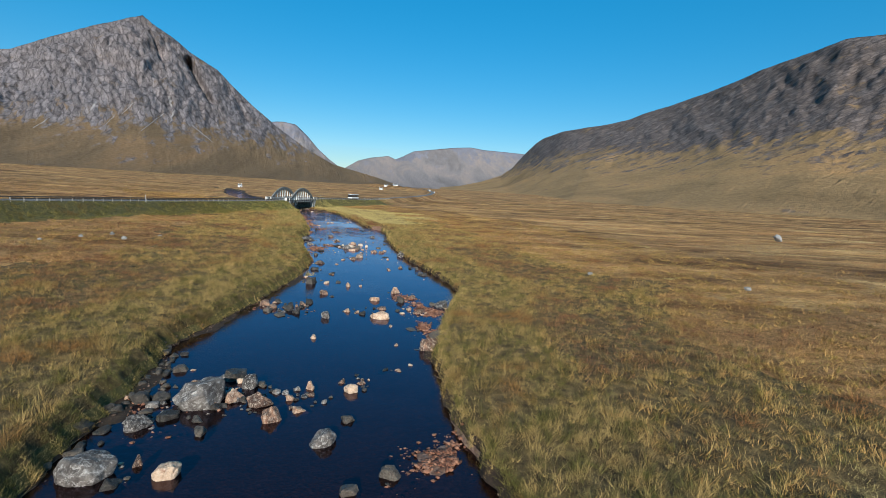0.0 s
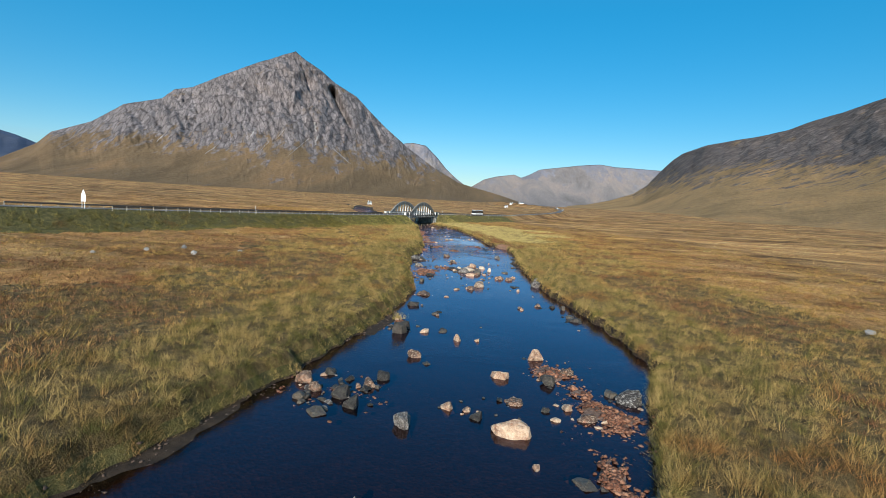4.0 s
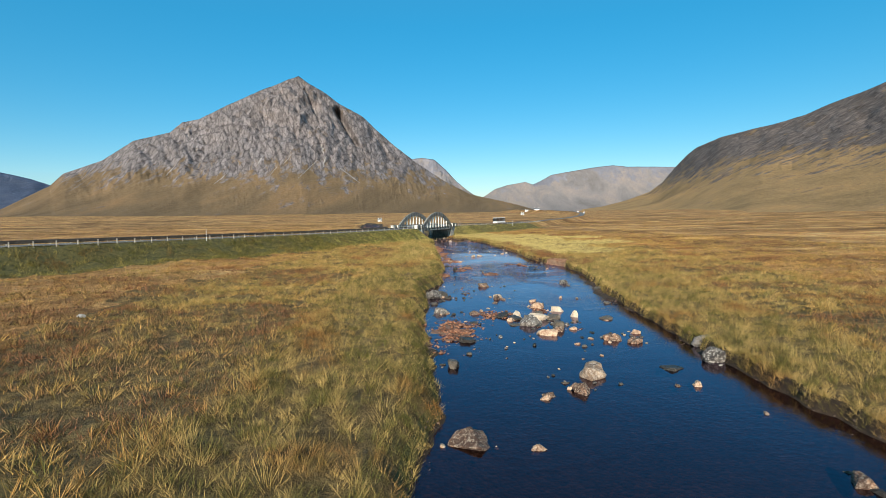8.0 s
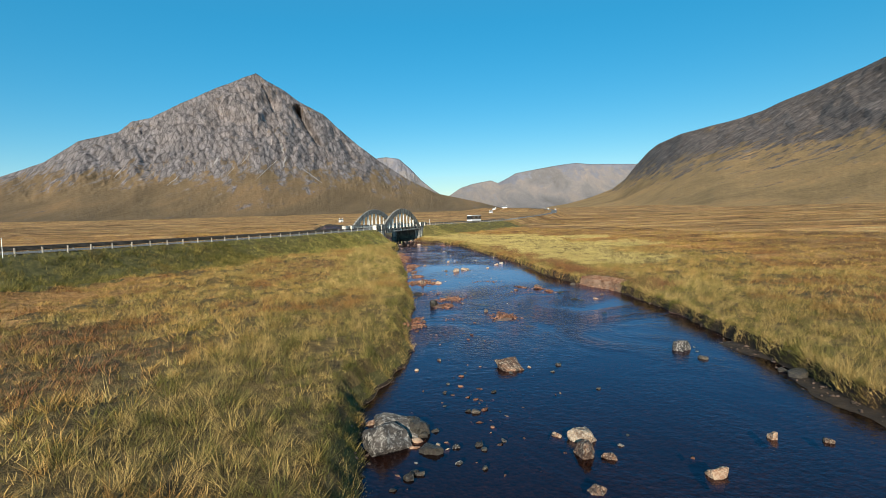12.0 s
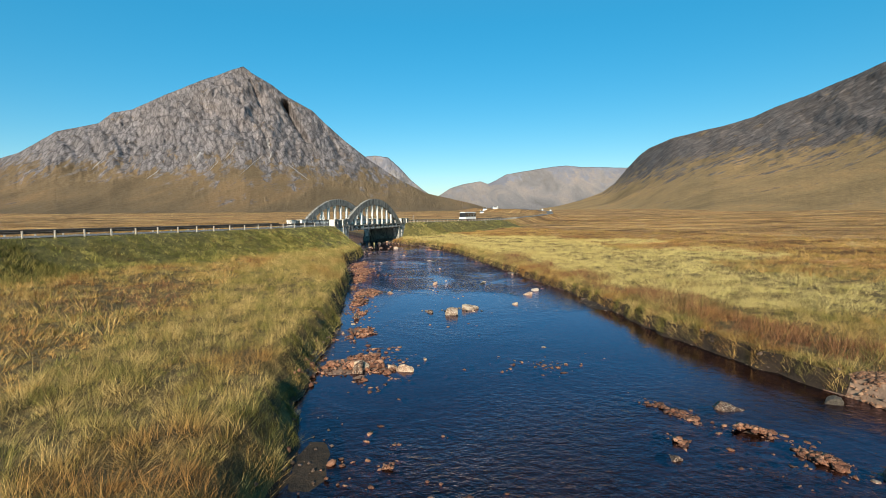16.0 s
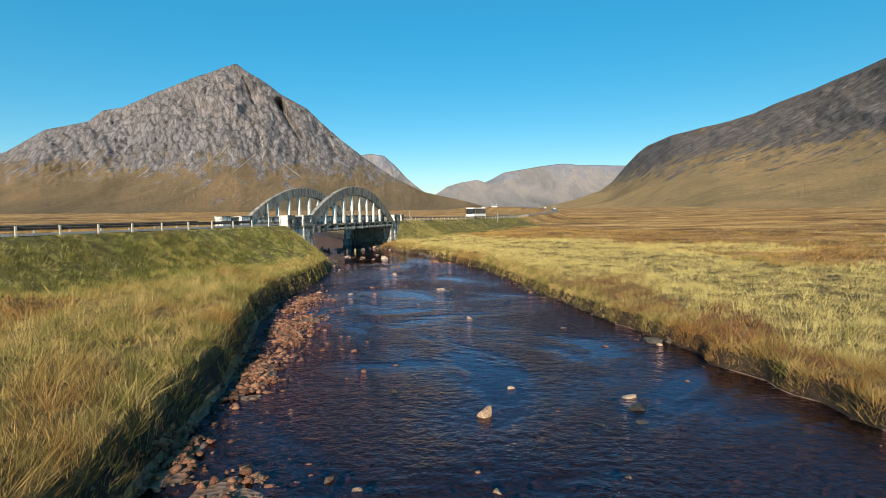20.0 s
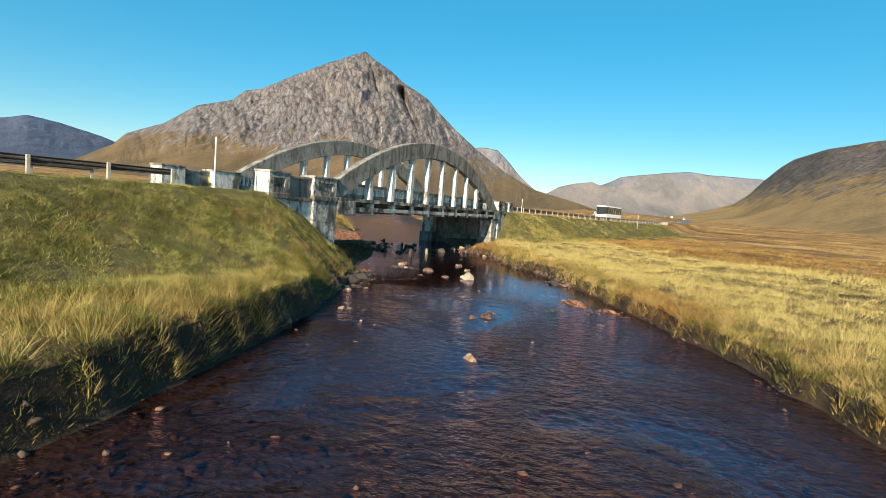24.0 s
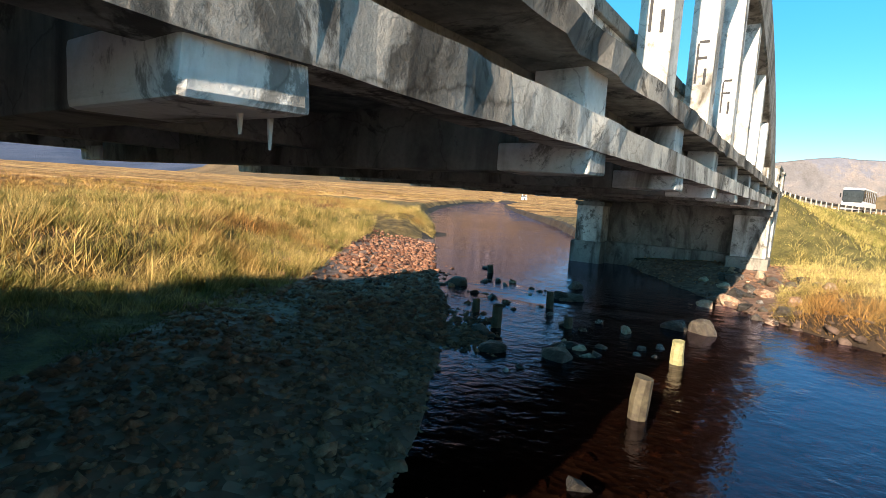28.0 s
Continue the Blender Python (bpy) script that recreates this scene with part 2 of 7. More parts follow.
M_WATER = make_water()
M_PEAT = simple("peat_bank", [(0.3, (0.014, 0.010, 0.007)), (0.6, (0.045, 0.029, 0.017)), (0.8, (0.09, 0.058, 0.034))], 1.3, 0.95, 0.7, 0.08, 7, world_space=True)
M_TURF = simple("verge_turf", [(0.3, (0.038, 0.034, 0.012)), (0.5, (0.085, 0.075, 0.024)), (0.7, (0.15, 0.120, 0.040))], 1.6, 0.95, 0.9, 0.12, 6, world_space=True)
# dead grass mat, toned down so the gaps between tufts look shaded
M_THATCH = simple("dead_grass_thatch_shaded", [(0.3, (0.042, 0.028, 0.010)), (0.5, (0.118, 0.078, 0.027)), (0.7, (0.24, 0.160, 0.057))], 1.3, 0.95, 1.0, 0.25, 7, world_space=True)
M_SAND = simple("bare_sandy_earth", [(0.3, (0.16, 0.10, 0.065)), (0.6, (0.28, 0.18, 0.12)), (0.8, (0.38, 0.27, 0.20))], 1.0, 0.95, 0.6, 0.06, 6, world_space=True)
M_ROAD = simple("asphalt", [(0.3, (0.10, 0.095, 0.09)), (0.7, (0.17, 0.16, 0.15))], 0.8, 0.9, 0.4, 0.01, 30, world_space=True)
M_PAINT = simple("road_paint", [(0.3, (0.6, 0.6, 0.58)), (0.7, (0.8, 0.8, 0.78))], 2, 0.7, 0.1)

# ---- the plan: river banks, road and ground ----
LEFT_Y = [-420, -330, -260, -228, -214, -209, -201, -194, -184, -176, -165, -160, -155, -140, -130, -122, -115, -107, -98, -90, -84, -72, -60, -48, -38, -30, -22, -14, -7, 0, 4, 12, 18.5, 30, 59, 90, 130, 170, 230, 300, 380, 440, 480]
LEFT_X = [-7.6, 0.4, 3.4, 4.1, 4.7, 4.5, 6.7, 8.7, 10.7, 12.6, 13.6, 13.9, 13.3, 11.6, 11.1, 10.4, 12.1, 11.7, 11.8, 11.4, 10.4, 9.9, 8.8, 7.5, 5.6, 4.9, 5.7, 5.5, 4.6, 3.3, 1.9, 0.7, -0.9, -5.8, -17.0, -30.0, -43.0, -53.0, -68.0, -80.0, -94.0, -120.0, -190.0]
RIGHT_Y = [-420, -330, -260, -223, -213, -206, -193, -189, -181, -171, -158, -146, -138, -122, -112, -104, -95, -92, -86, -76, -66, -59, -46, -34, -24, -13, -5, 2, 10, 13, 22, 28, 40, 78, 120, 150, 230, 300, 380, 440, 480]
RIGHT_X = [24.8, 26.8, 24.8, 23.1, 24.4, 26.4, 30.8, 33.1, 33.4, 32.7, 31.3, 30.9, 31.1, 31.5, 32.7, 33.1, 33.1, 32.6, 30.7, 28.7, 28.6, 28.0, 26.2, 24.8, 23.6, 22.2, 20.3, 18.3, 16.6, 14.0, 10.7, 7.0, 3.0, -6.0, -19.0, -28.0, -50.0, -62.0, -75.0, -98.0, -160.0]


def bank_left(y):
    w = 0.5 - 0.28 * sstep(-80, -60, y)
    return np.interp(y, LEFT_Y, LEFT_X) + w * (fbm(y * 0.45, y * 0 + 3.1, 5, 3) - 0.5) + w * (vnoise(y * 1.3, y * 0, 8) - 0.5)


def bank_right(y):
    return np.interp(y, RIGHT_Y, RIGHT_X) + 0.5 * (fbm(y * 0.45, y * 0 + 9.7, 6, 3) - 0.5) + 0.5 * (vnoise(y * 1.3, y * 0, 9) - 0.5)


# road centre, south to north, with its height
ROAD = np.array([(-260, -420, 9.0), (-180, -330, 8.4), (-124, -238, 7.4), (-84, -173, 6.4), (-57.7, -123, 5.6), (-39.7, -84.2, 5.2), (-27.3, -53.2, 4.9),
                 (-16.2, -27.2, 4.85), (-9.0, -10.5, 4.9), (-5.8, -2.6, 4.95), (0.5, 20.6, 5.0), (5.8, 40, 4.95), (8.4, 49, 4.9), (13.5, 63, 4.8), (21, 80, 4.7), (38, 108, 4.6), (52, 136, 4.7),
                 (76, 211, 5.2), (110, 300, 6.2), (150, 420, 8), (185, 560, 11), (215, 760, 15), (210, 980, 20), (160, 1250, 26)])


def dense(pl, step):
    seg = np.linalg.norm(np.diff(pl[:, :2], axis=0), axis=1)
    s = np.r_[0, np.cumsum(seg)]
    n = max(2, int(s[-1] / step))
    q = np.linspace(0, s[-1], n)
    out = np.stack([np.interp(q, s, pl[:, k]) for k in range(3)], 1)
    for _ in range(3):
        out[1:-1] = 0.25 * out[:-2] + 0.5 * out[1:-1] + 0.25 * out[2:]
    return out


ROAD_D = dense(ROAD, 3.0)
AX = Vector((0.2632, 0.9647, 0)).normalized()   # along the bridge
OUT = Vector((AX.y, -AX.x, 0))                  # downstream side
SPAN0, SPAN1 = 2.8, 39.6


def road_dist(x, y):
    """Distance to the road's centre line, which runs steadily north, and its height there."""
    rx = np.interp(y, ROAD_D[:, 1], ROAD_D[:, 0])
    lean = np.interp(y, ROAD_D[:, 1], np.gradient(ROAD_D[:, 0], ROAD_D[:, 1]))
    return np.abs(x - rx) / np.sqrt(1 + lean**2), np.interp(y, ROAD_D[:, 1], ROAD_D[:, 2])


# gravel bars: centre, radii, turn in degrees, stones
BARS = [(26.9, -196.6, 1.8, 5.6, 8, 1700), (25.4, -204.5, 1.2, 4.2, 5, 900), (25.6, -190.2, 2.2, 2.6, 0, 260), (21.2, -228.0, 1.5, 3.2, -40, 800), (14.2, -143.6, 2.2, 5.0, 0, 1500), (18.2, -136.4, 2.6, 3.2, 20, 700), (22.3, -134.5, 1.0, 2.2, 0, 120),
        (12.2, -80.2, 2.3, 3.2, 10, 1300), (10.6, -58.5, 1.6, 3.2, 0, 600), (8.6, -55.5, 0.9, 3.0, 0, 500), (7.9, -40.0, 1.9, 7.0, 4, 2000), (6.9, -32.0, 1.5, 5.5, 0, 1700), (8.6, -48, 1.3, 6.0, 4, 1000)]
BARS1 = [(17.4, -3.3, 0.6, 3.0, 20, 420), (12.7, -8.6, 0.5, 0.7, 0, 90), (15.3, -94, 1.8, 2.6, 0, 420), (19.2, -103.6, 1.6, 2.6, 0, 260), (14.5, -97.5, 1.6, 1.8, 0, 260), (11.0, -68, 1.2, 3.2, 4, 320), (10.2, -63, 1.1, 3.0, 4, 260), (12.4, -105, 1.0, 3.0, 0, 200), (11.6, -74, 1.3, 2.6, 0, 220),
         (23.7, -87.1, 0.55, 1.6, 24, 330), (25.2, -88.8, 0.35, 0.9, 56, 170), (26.0, -90.6, 0.5, 1.4, 5, 300), (22.7, -89.2, 0.35, 0.6, 0, 60), (14.2, -90.3, 0.5, 0.5, 0, 40)]


def bar_height(x, y):
    """Where the bars lift the bed out of the water."""
    top = np.full(np.shape(x), -9.0)
    for bx, by, rx, ry, turn, _ in BARS + BARS1:
        a = radians(turn)
        u, v = x - bx, y - by
        q = np.hypot((u * math.cos(a) + v * math.sin(a)) / rx, (v * math.cos(a) - u * math.sin(a)) / ry)
        top = np.maximum(top, np.where(q < 2.2, 0.05 - 0.24 * q * q, -9.0))
    return top


def ground_z(x, y, detail=True):
    x, y = np.asarray(x, float), np.asarray(y, float)
    yl = np.clip(y, -420, 480)
    L, R = bank_left(yl), bank_right(yl)
    slope = 1 / np.sqrt(1 + np.clip(np.gradient(np.interp([*np.linspace(-420, 480, 901)], LEFT_Y, LEFT_X))[np.clip((yl + 420).astype(int), 0, 900)], -3, 3) ** 2)
    over = np.maximum(0, np.abs(y - yl))
    dl, dr = (L - x) * slope, (x - R) * slope
    d = np.maximum(dl, dr) + over
    inside = np.minimum(-dl, -dr)
    bed = -0.10 - 0.45 * sstep(0, 5, inside) + 0.10 * (fbm(x * 0.5, y * 0.5, 21, 3) - 0.5)
    # gravel shoals near the water line
    bed = bed + 0.16 * sstep(0.55, 0.75, fbm(x * 0.16, y * 0.1, 23, 3)) * sstep(6, 1, inside)
    bed = np.maximum(bed, bar_height(x, y) + 0.42 * (fbm(x * 0.8, y * 0.8, 25, 3) - 0.5))
    crest = 0.85 + 0.5 * (fbm(x * 0.05, y * 0.05, 31, 3) - 0.4) + (0.45 + 0.25 * sstep(-90, -45, y)) * (dl > dr)
    rise = np.where(dl > dr, np.clip((d + 0.05) / (1.0 - 0.5 * sstep(-80, -60, y) + 1.7 * sstep(-11, -7, y)), 0, 1) * 0.93 + 0.07 * sstep(0.9, 2.0, d), 0.82 * sstep(-0.08, 0.26, d) + 0.18 * sstep(0.2, 1.4, d))
    land = crest * rise + 0.012 * np.clip(d, 0, 60) + 0.004 * np.clip(d - 60, 0, 3000)
    ss, sn = x * AX.x + y * AX.y, x * OUT.x + y * OUT.y
    start = 1.0 + 1.4 * sstep(-0.7, 0.4, sn)
    shore = np.maximum(sstep(start, start + 3.0, ss) * sstep(40, 34, ss) * sstep(-17, -12, sn) * sstep(3.0, 0.5, sn), sstep(12, 20, y) * sstep(48, 38, y) * sstep(11, 6, dl) * (dl > dr))
    land = land + shore * (np.minimum(0.03 + 0.10 * np.clip(d, 0, 14), land) - land)
    land = land + ((0.5 + 0.6 * sstep(8, 20, dl)) * (fbm(x * 0.18, y * 0.18, 41, 4) - 0.5) * sstep(0.5, 6, d))
    land = land + 0.42 * (fbm(x * 0.55, y * 0.55, 45, 2) - 0.5) * sstep(0.8, 3.5, d) * sstep(120, 60, d)
    land = land + 1.4 * (fbm(x * 0.022, y * 0.022, 43, 4) - 0.5) * sstep(6, 60, d)
    far = np.hypot(x - 14, y + 100)
    land = land + 0.010 * np.clip(far - 250, 0, 1500) * sstep(200, 900, far) + 6 * (fbm(x * 0.004, y * 0.004, 47, 4) - 0.5) * sstep(250, 900, far)
    z = np.where(d > -0.15, np.maximum(land, bed), bed)
    # the road's embankment, open under the bridge
    rd, rz = road_dist(x, y)
    s, n = x * AX.x + y * AX.y, x * OUT.x + y * OUT.y
    bank = rz - 0.12 + 0.10 * sstep(3.9, 4.6, rd) * sstep(2, -6, y) - np.clip(rd - 5.0, 0, 100) * 0.46 - 0.5 * sstep(5.2, 9, rd)
    bank = bank + 0.3 * (fbm(x * 0.4, y * 0.4, 51, 3) - 0.5) * sstep(4.8, 7, rd)
    by = sstep(-30, -18, y) * sstep(8, 3, y)
    bank = np.minimum(bank, 0.9 - 0.4 * by + (0.62 + 0.33 * by) * np.clip(d - 0.3, 0, 50))
    bank = np.where(d < 0.2, -9, bank)
    south = sstep(2.3 + 1.8 * sstep(-0.6, 0.3, n), -0.2 - 0.5 * sstep(-0.6, 0.3, n), s)
    north = sstep(39.5, 44, s)
    keep = np.where((s > -3) & (s < 44), np.maximum(south, north), 1.0)
    z = np.where(bank > z, z + (bank - z) * keep, z)
    return z


# one ground sheet: fine along the river, coarse to the horizon
def spaced(parts):
    out = []
    for a, b, step in parts:
        out += list(np.arange(a, b, step))
    return np.array(out + [parts[-1][1]])


def make_ground():
    ys = spaced([(-1200, -500, 100), (-500, -300, 20), (-300, -256, 3), (-256, 60, 0.7), (60, 140, 1.6), (140, 300, 4), (300, 700, 16), (700, 1700, 60), (1700, 4600, 290)])
    # columns follow the two banks, close together at the water's edge
    step = [0.0, 0.06, 0.13, 0.2, 0.28, 0.38, 0.5, 0.7, 0.95, 1.25]
    step += list(np.arange(1.7, 22, 0.5)) + [22 + 138 * (k / 40) ** 1.5 for k in range(40)]
    step = np.array(step) / 160
    river = np.r_[0.002, 0.008, 0.02, 0.04, np.linspace(0.07, 0.93, 26), 0.96, 0.98, 0.992, 0.998]
    yl = np.clip(ys, -420, 300)
    L, R = bank_left(yl)[:, None], bank_right(yl)[:, None]
    wl, wr = L + 160, 160 - R
    warp = lambda w: np.where(step * 160 <= 22, step * 160, 22 + (step * 160 - 22) * (w - 22) / 138)
    xl = L - warp(wl)[:, ::-1]
    xr = R + warp(wr)
    out_l = spaced([(-4600, -1500, 310), (-1500, -500, 80), (-500, -164, 20)])
    out_r = spaced([(164, 260, 6), (260, 700, 25), (700, 1500, 80), (1500, 4600, 310)])
    out_l, out_r = out_l[out_l < -161], out_r[out_r > 161]
    n = len(ys)
    X = np.concatenate([np.repeat(out_l[None], n, 0), xl, L + (R - L) * river, xr, np.repeat(out_r[None], n, 0)], 1)
    xs = X[0]
    Y = np.repeat(ys[:, None], X.shape[1], 1)
    Z = np.zeros_like(X)
    for i in range(0, len(ys), 60):
        Z[i:i + 60] = ground_z(X[i:i + 60], Y[i:i + 60])
    nx, ny = len(xs), len(ys)
    V = np.stack([X, Y, Z], -1).reshape(-1, 3)
    i = (np.arange(ny - 1)[:, None] * nx + np.arange(nx - 1)[None]).ravel()
    F = np.stack([i, i + 1, i + nx + 1, i + nx], 1)
    me = mesh_from("ground", V, F, (M_MOOR, M_BED, M_PEAT, M_SAND, M_TURF, M_THATCH), True)
    cz = V[F].mean(1)
    yl = np.clip(cz[:, 1], -420, 480)
    inside = (cz[:, 0] > bank_left(yl) - 1.2) & (cz[:, 0] < bank_right(yl) + 1.2) & (cz[:, 1] > -420) & (cz[:, 1] < 480)
    wet = inside & ((cz[:, 2] < -0.04) | (cz[:, 2] < 0.3) & (bar_height(cz[:, 0], cz[:, 1]) > -0.3))
    gs, gn = cz[:, 0] * AX.x + cz[:, 1] * AX.y, cz[:, 0] * OUT.x + cz[:, 1] * OUT.y
    wet |= (gs > 2.6) & (gs < 38) & (gn > -11.5 - 3 * fbm(cz[:, 0] * 0.3, cz[:, 1] * 0.3, 3, 3)) & (gn < 1.2) & (cz[:, 2] < 1.6) & (cz[:, 0] > bank_left(yl) - 5.0 - 1.6 * fbm(cz[:, 0] * 0.5, cz[:, 1] * 0.5, 5, 2))
    wet |= (cz[:, 0] > bank_left(yl) - 7.5 * sstep(12, 22, cz[:, 1]) * sstep(44, 30, cz[:, 1])) & (cz[:, 0] < bank_left(yl) + 1) & (cz[:, 1] > 12) & (cz[:, 1] < 44)
    lip = ~wet & (cz[:, 2] < 0.75 + 0.35 * (cz[:, 1] > -70)) & (cz[:, 0] > bank_left(yl) - 0.9) & (cz[:, 0] < bank_right(yl) + 0.9) & (cz[:, 1] < 480)
    scar = (np.abs(cz[:, 1] + 89.2) < 3.6) & (cz[:, 0] > bank_right(yl) - 0.3) & (cz[:, 0] < bank_right(yl) + 0.5 + 2.2 * sstep(3.6, 0.8, np.abs(cz[:, 1] + 89.2)) * (0.5 + fbm(cz[:, 0] * 0.9, cz[:, 1] * 0.9, 99, 2)))
    rd = road_dist(cz[:, 0], cz[:, 1])[0]
    turf = ~wet & ~lip & (rd < 12 + 5 * fbm(cz[:, 0] * 0.2, cz[:, 1] * 0.2, 81, 2)) & ((cz[:, 0] < 12) & (cz[:, 1] < 4) & (cz[:, 1] > -260) | (cz[:, 1] > 38) & (cz[:, 1] < 130))
    turf &= (rd < 6.5) | (cz[:, 0] > np.interp(cz[:, 1], ROAD_D[:, 1], ROAD_D[:, 0]))
    turf |= lip & (cz[:, 0] < bank_left(yl) + 1) & (cz[:, 2] > 0.15) & (cz[:, 1] < -70)
    dist = np.maximum(bank_left(yl) - cz[:, 0], cz[:, 0] - bank_right(yl))
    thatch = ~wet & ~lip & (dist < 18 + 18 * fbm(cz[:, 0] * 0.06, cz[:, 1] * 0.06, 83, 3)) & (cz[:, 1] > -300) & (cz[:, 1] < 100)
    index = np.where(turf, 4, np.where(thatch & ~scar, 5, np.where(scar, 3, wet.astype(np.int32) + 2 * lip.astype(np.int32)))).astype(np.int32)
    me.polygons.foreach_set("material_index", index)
    return tagged(new("ground", me), "wide brown and straw-coloured moorland with a river bed", "moorland", kind="structure")


ground = make_ground()


def make_water_sheet():
    ys = np.arange(-330, 480, 1.0)
    L, R = np.interp(ys, LEFT_Y, LEFT_X) - 2.5, np.interp(ys, RIGHT_Y, RIGHT_X) + 2.5
    k = 24
    t = np.linspace(0, 1, k)
    X = L[:, None] * (1 - t) + R[:, None] * t
    V = np.stack([X, np.repeat(ys[:, None], k, 1), np.zeros_like(X)], -1).reshape(-1, 3)
    i = (np.arange(len(ys) - 1)[:, None] * k + np.arange(k - 1)[None]).ravel()
    return tagged(new("water", mesh_from("water", V, np.stack([i, i + 1, i + k + 1, i + k], 1), (M_WATER,), True)),
                  "dark peaty river water reflecting the blue sky", "river", kind="structure")


water = make_water_sheet()
water.visible_shadow = False   # daylight reaches the bed


def ribbon(name, pl, a, b, dz, mat, label, category, kind="structure"):
    t = np.gradient(pl[:, :2], axis=0)
    t /= np.linalg.norm(t, axis=1)[:, None]
    nrm = np.stack([t[:, 1], -t[:, 0]], 1)
    V = []
    for off, z in ((a, dz), (b, dz)):
        V.append(np.c_[pl[:, :2] + nrm * off, pl[:, 2] + z])
    n = len(pl)
    V = np.concatenate(V)
    i = np.arange(n - 1)
    return tagged(new(name, mesh_from(name, V, np.stack([i, i + n, i + n + 1, i + 1], 1), (mat,))), label, category, kind=kind)


def along(s, n, z):
    p = AX * s + OUT * n
    return Vector((p.x, p.y, z))


s_road = ROAD_D[:, 0] * AX.x + ROAD_D[:, 1] * AX.y
near_b = (s_road > 0) & (s_road < 42) & (np.abs(ROAD_D[:, 1]) < 60)
SOUTH = ROAD_D[: np.argmax(near_b)]
NORTH = ROAD_D[len(near_b) - np.argmax(near_b[::-1]):]
ribbon("road", ROAD_D, -3.4, 3.4, 0.03, M_ROAD, "grey asphalt main road on a low embankment", "road")


# ---- mountains ----
def make_rock(name, crag, heath, low, high, across=(1, 0.2, 0.22), down=(0.1, 0.5, 1), cell=(46, 170), cracks=1.0, plane=(1, 0.15, 1), ragged=0.32, tones=1.0):
    """Slabs and fractures above, heather below; cell: width and length of a slab in metres."""
    m, nt, b = mat_nodes(name, 0.95, 0, 0.1)
    p = pos(nt)
    flat = stretched(nt, p, plane)
    n1 = noise_node(nt, 0.006, 8, 0.65, flat, 0.5)
    n2 = noise_node(nt, 0.022, 10, 0.72, flat, 0.6)
    n3 = noise_node(nt, 0.12, 6, 0.7, p)
    n4 = noise_node(nt, 0.09, 8, 0.8, flat, 0.2)

    def moved(vec, src, amount):
        v = nt.nodes.new("ShaderNodeVectorMath")
        v.operation = "MULTIPLY_ADD"
        link(nt, src, v.inputs[0])
        v.inputs[1].default_value, v.inputs[2].default_value = (amount,) * 3, (-amount / 2,) * 3
        w = nt.nodes.new("ShaderNodeVectorMath")
        link(nt, vec, w.inputs[0])
        link(nt, v.outputs[0], w.inputs[1])
        return w.outputs[0]

    pw = moved(moved(p, noise_node(nt, 0.010, 5, 0.6, flat).outputs["Color"], cell[0] * 1.9), noise_node(nt, 0.05, 5, 0.65, flat).outputs["Color"], cell[0] * 1.3)

    def slabs(k, feature):
        uv = nt.nodes.new("ShaderNodeCombineXYZ")
        for i, (v, f) in enumerate(((across, 1 / (cell[0] * k)), (down, 1 / (cell[1] * k)))):
            d = nt.nodes.new("ShaderNodeVectorMath")
            d.operation = "DOT_PRODUCT"
            link(nt, pw, d.inputs[0])
            d.inputs[1].default_value = tuple(c * f for c in v)
            link(nt, d.outputs["Value"], uv.inputs[i])
        v = nt.nodes.new("ShaderNodeTexVoronoi")
        v.voronoi_dimensions, v.feature = "2D", feature
        v.inputs["Scale"].default_value = 1.0
        link(nt, uv.outputs[0], v.inputs["Vector"])
        return v

    tone = lambda c, f: tuple(v * f for v in c)
    grey = lambda v: (v, v, v)
    rc = ramp_node(nt, [(0.15, tone(crag, 1 - 0.26 * tones)), (0.5, crag), (0.85, tone(crag, 1 + 0.22 * tones))], slabs(1.0, "F1").outputs["Color"]).outputs[0]
    rc = mix_node(nt, 0.32 * tones, rc, ramp_node(nt, [(0.15, grey(0.25)), (0.85, grey(0.75))], slabs(0.33, "F1").outputs["Color"]).outputs[0], "OVERLAY")
    e1, e2 = slabs(1.0, "DISTANCE_TO_EDGE"), slabs(0.33, "DISTANCE_TO_EDGE")
    rc = mix_node(nt, 0.72 * cracks, rc, ramp_node(nt, [(0.0, (0.26, 0.25, 0.27)), (0.05, grey(0.55)), (0.17, grey(1))], e1.outputs["Distance"]).outputs[0], "MULTIPLY")
    rc = mix_node(nt, 0.5 * cracks, rc, ramp_node(nt, [(0.0, grey(0.40)), (0.12, grey(1))], e2.outputs["Distance"]).outputs[0], "MULTIPLY")
    rc = mix_node(nt, 0.5 * tones, rc, ramp_node(nt, [(0.36, grey(0.22)), (0.64, grey(0.78))], n4.outputs[0]).outputs[0], "OVERLAY")
    rc = mix_node(nt, 0.4 * tones, rc, ramp_node(nt, [(0.34, grey(0.25)), (0.66, grey(0.75))], n2.outputs[0]).outputs[0], "OVERLAY")
    grass = ramp_node(nt, [(0.3, tone(heath, 0.68)), (0.5, heath), (0.7, (heath[0] * 1.4, heath[1] * 1.25, heath[2] * 1.1))], n1.outputs[0])
    gr = mix_node(nt, 0.45, grass.outputs[0], ramp_node(nt, [(0.3, grey(0.2)), (0.7, grey(0.8))], n3.outputs[0]).outputs[0], "OVERLAY")
    sep = nt.nodes.new("ShaderNodeSeparateXYZ")
    link(nt, p, sep.inputs[0])
    mr = nt.nodes.new("ShaderNodeMapRange")
    mr.inputs["From Min"].default_value, mr.inputs["From Max"].default_value = low, high
    link(nt, sep.outputs["Z"], mr.inputs["Value"])

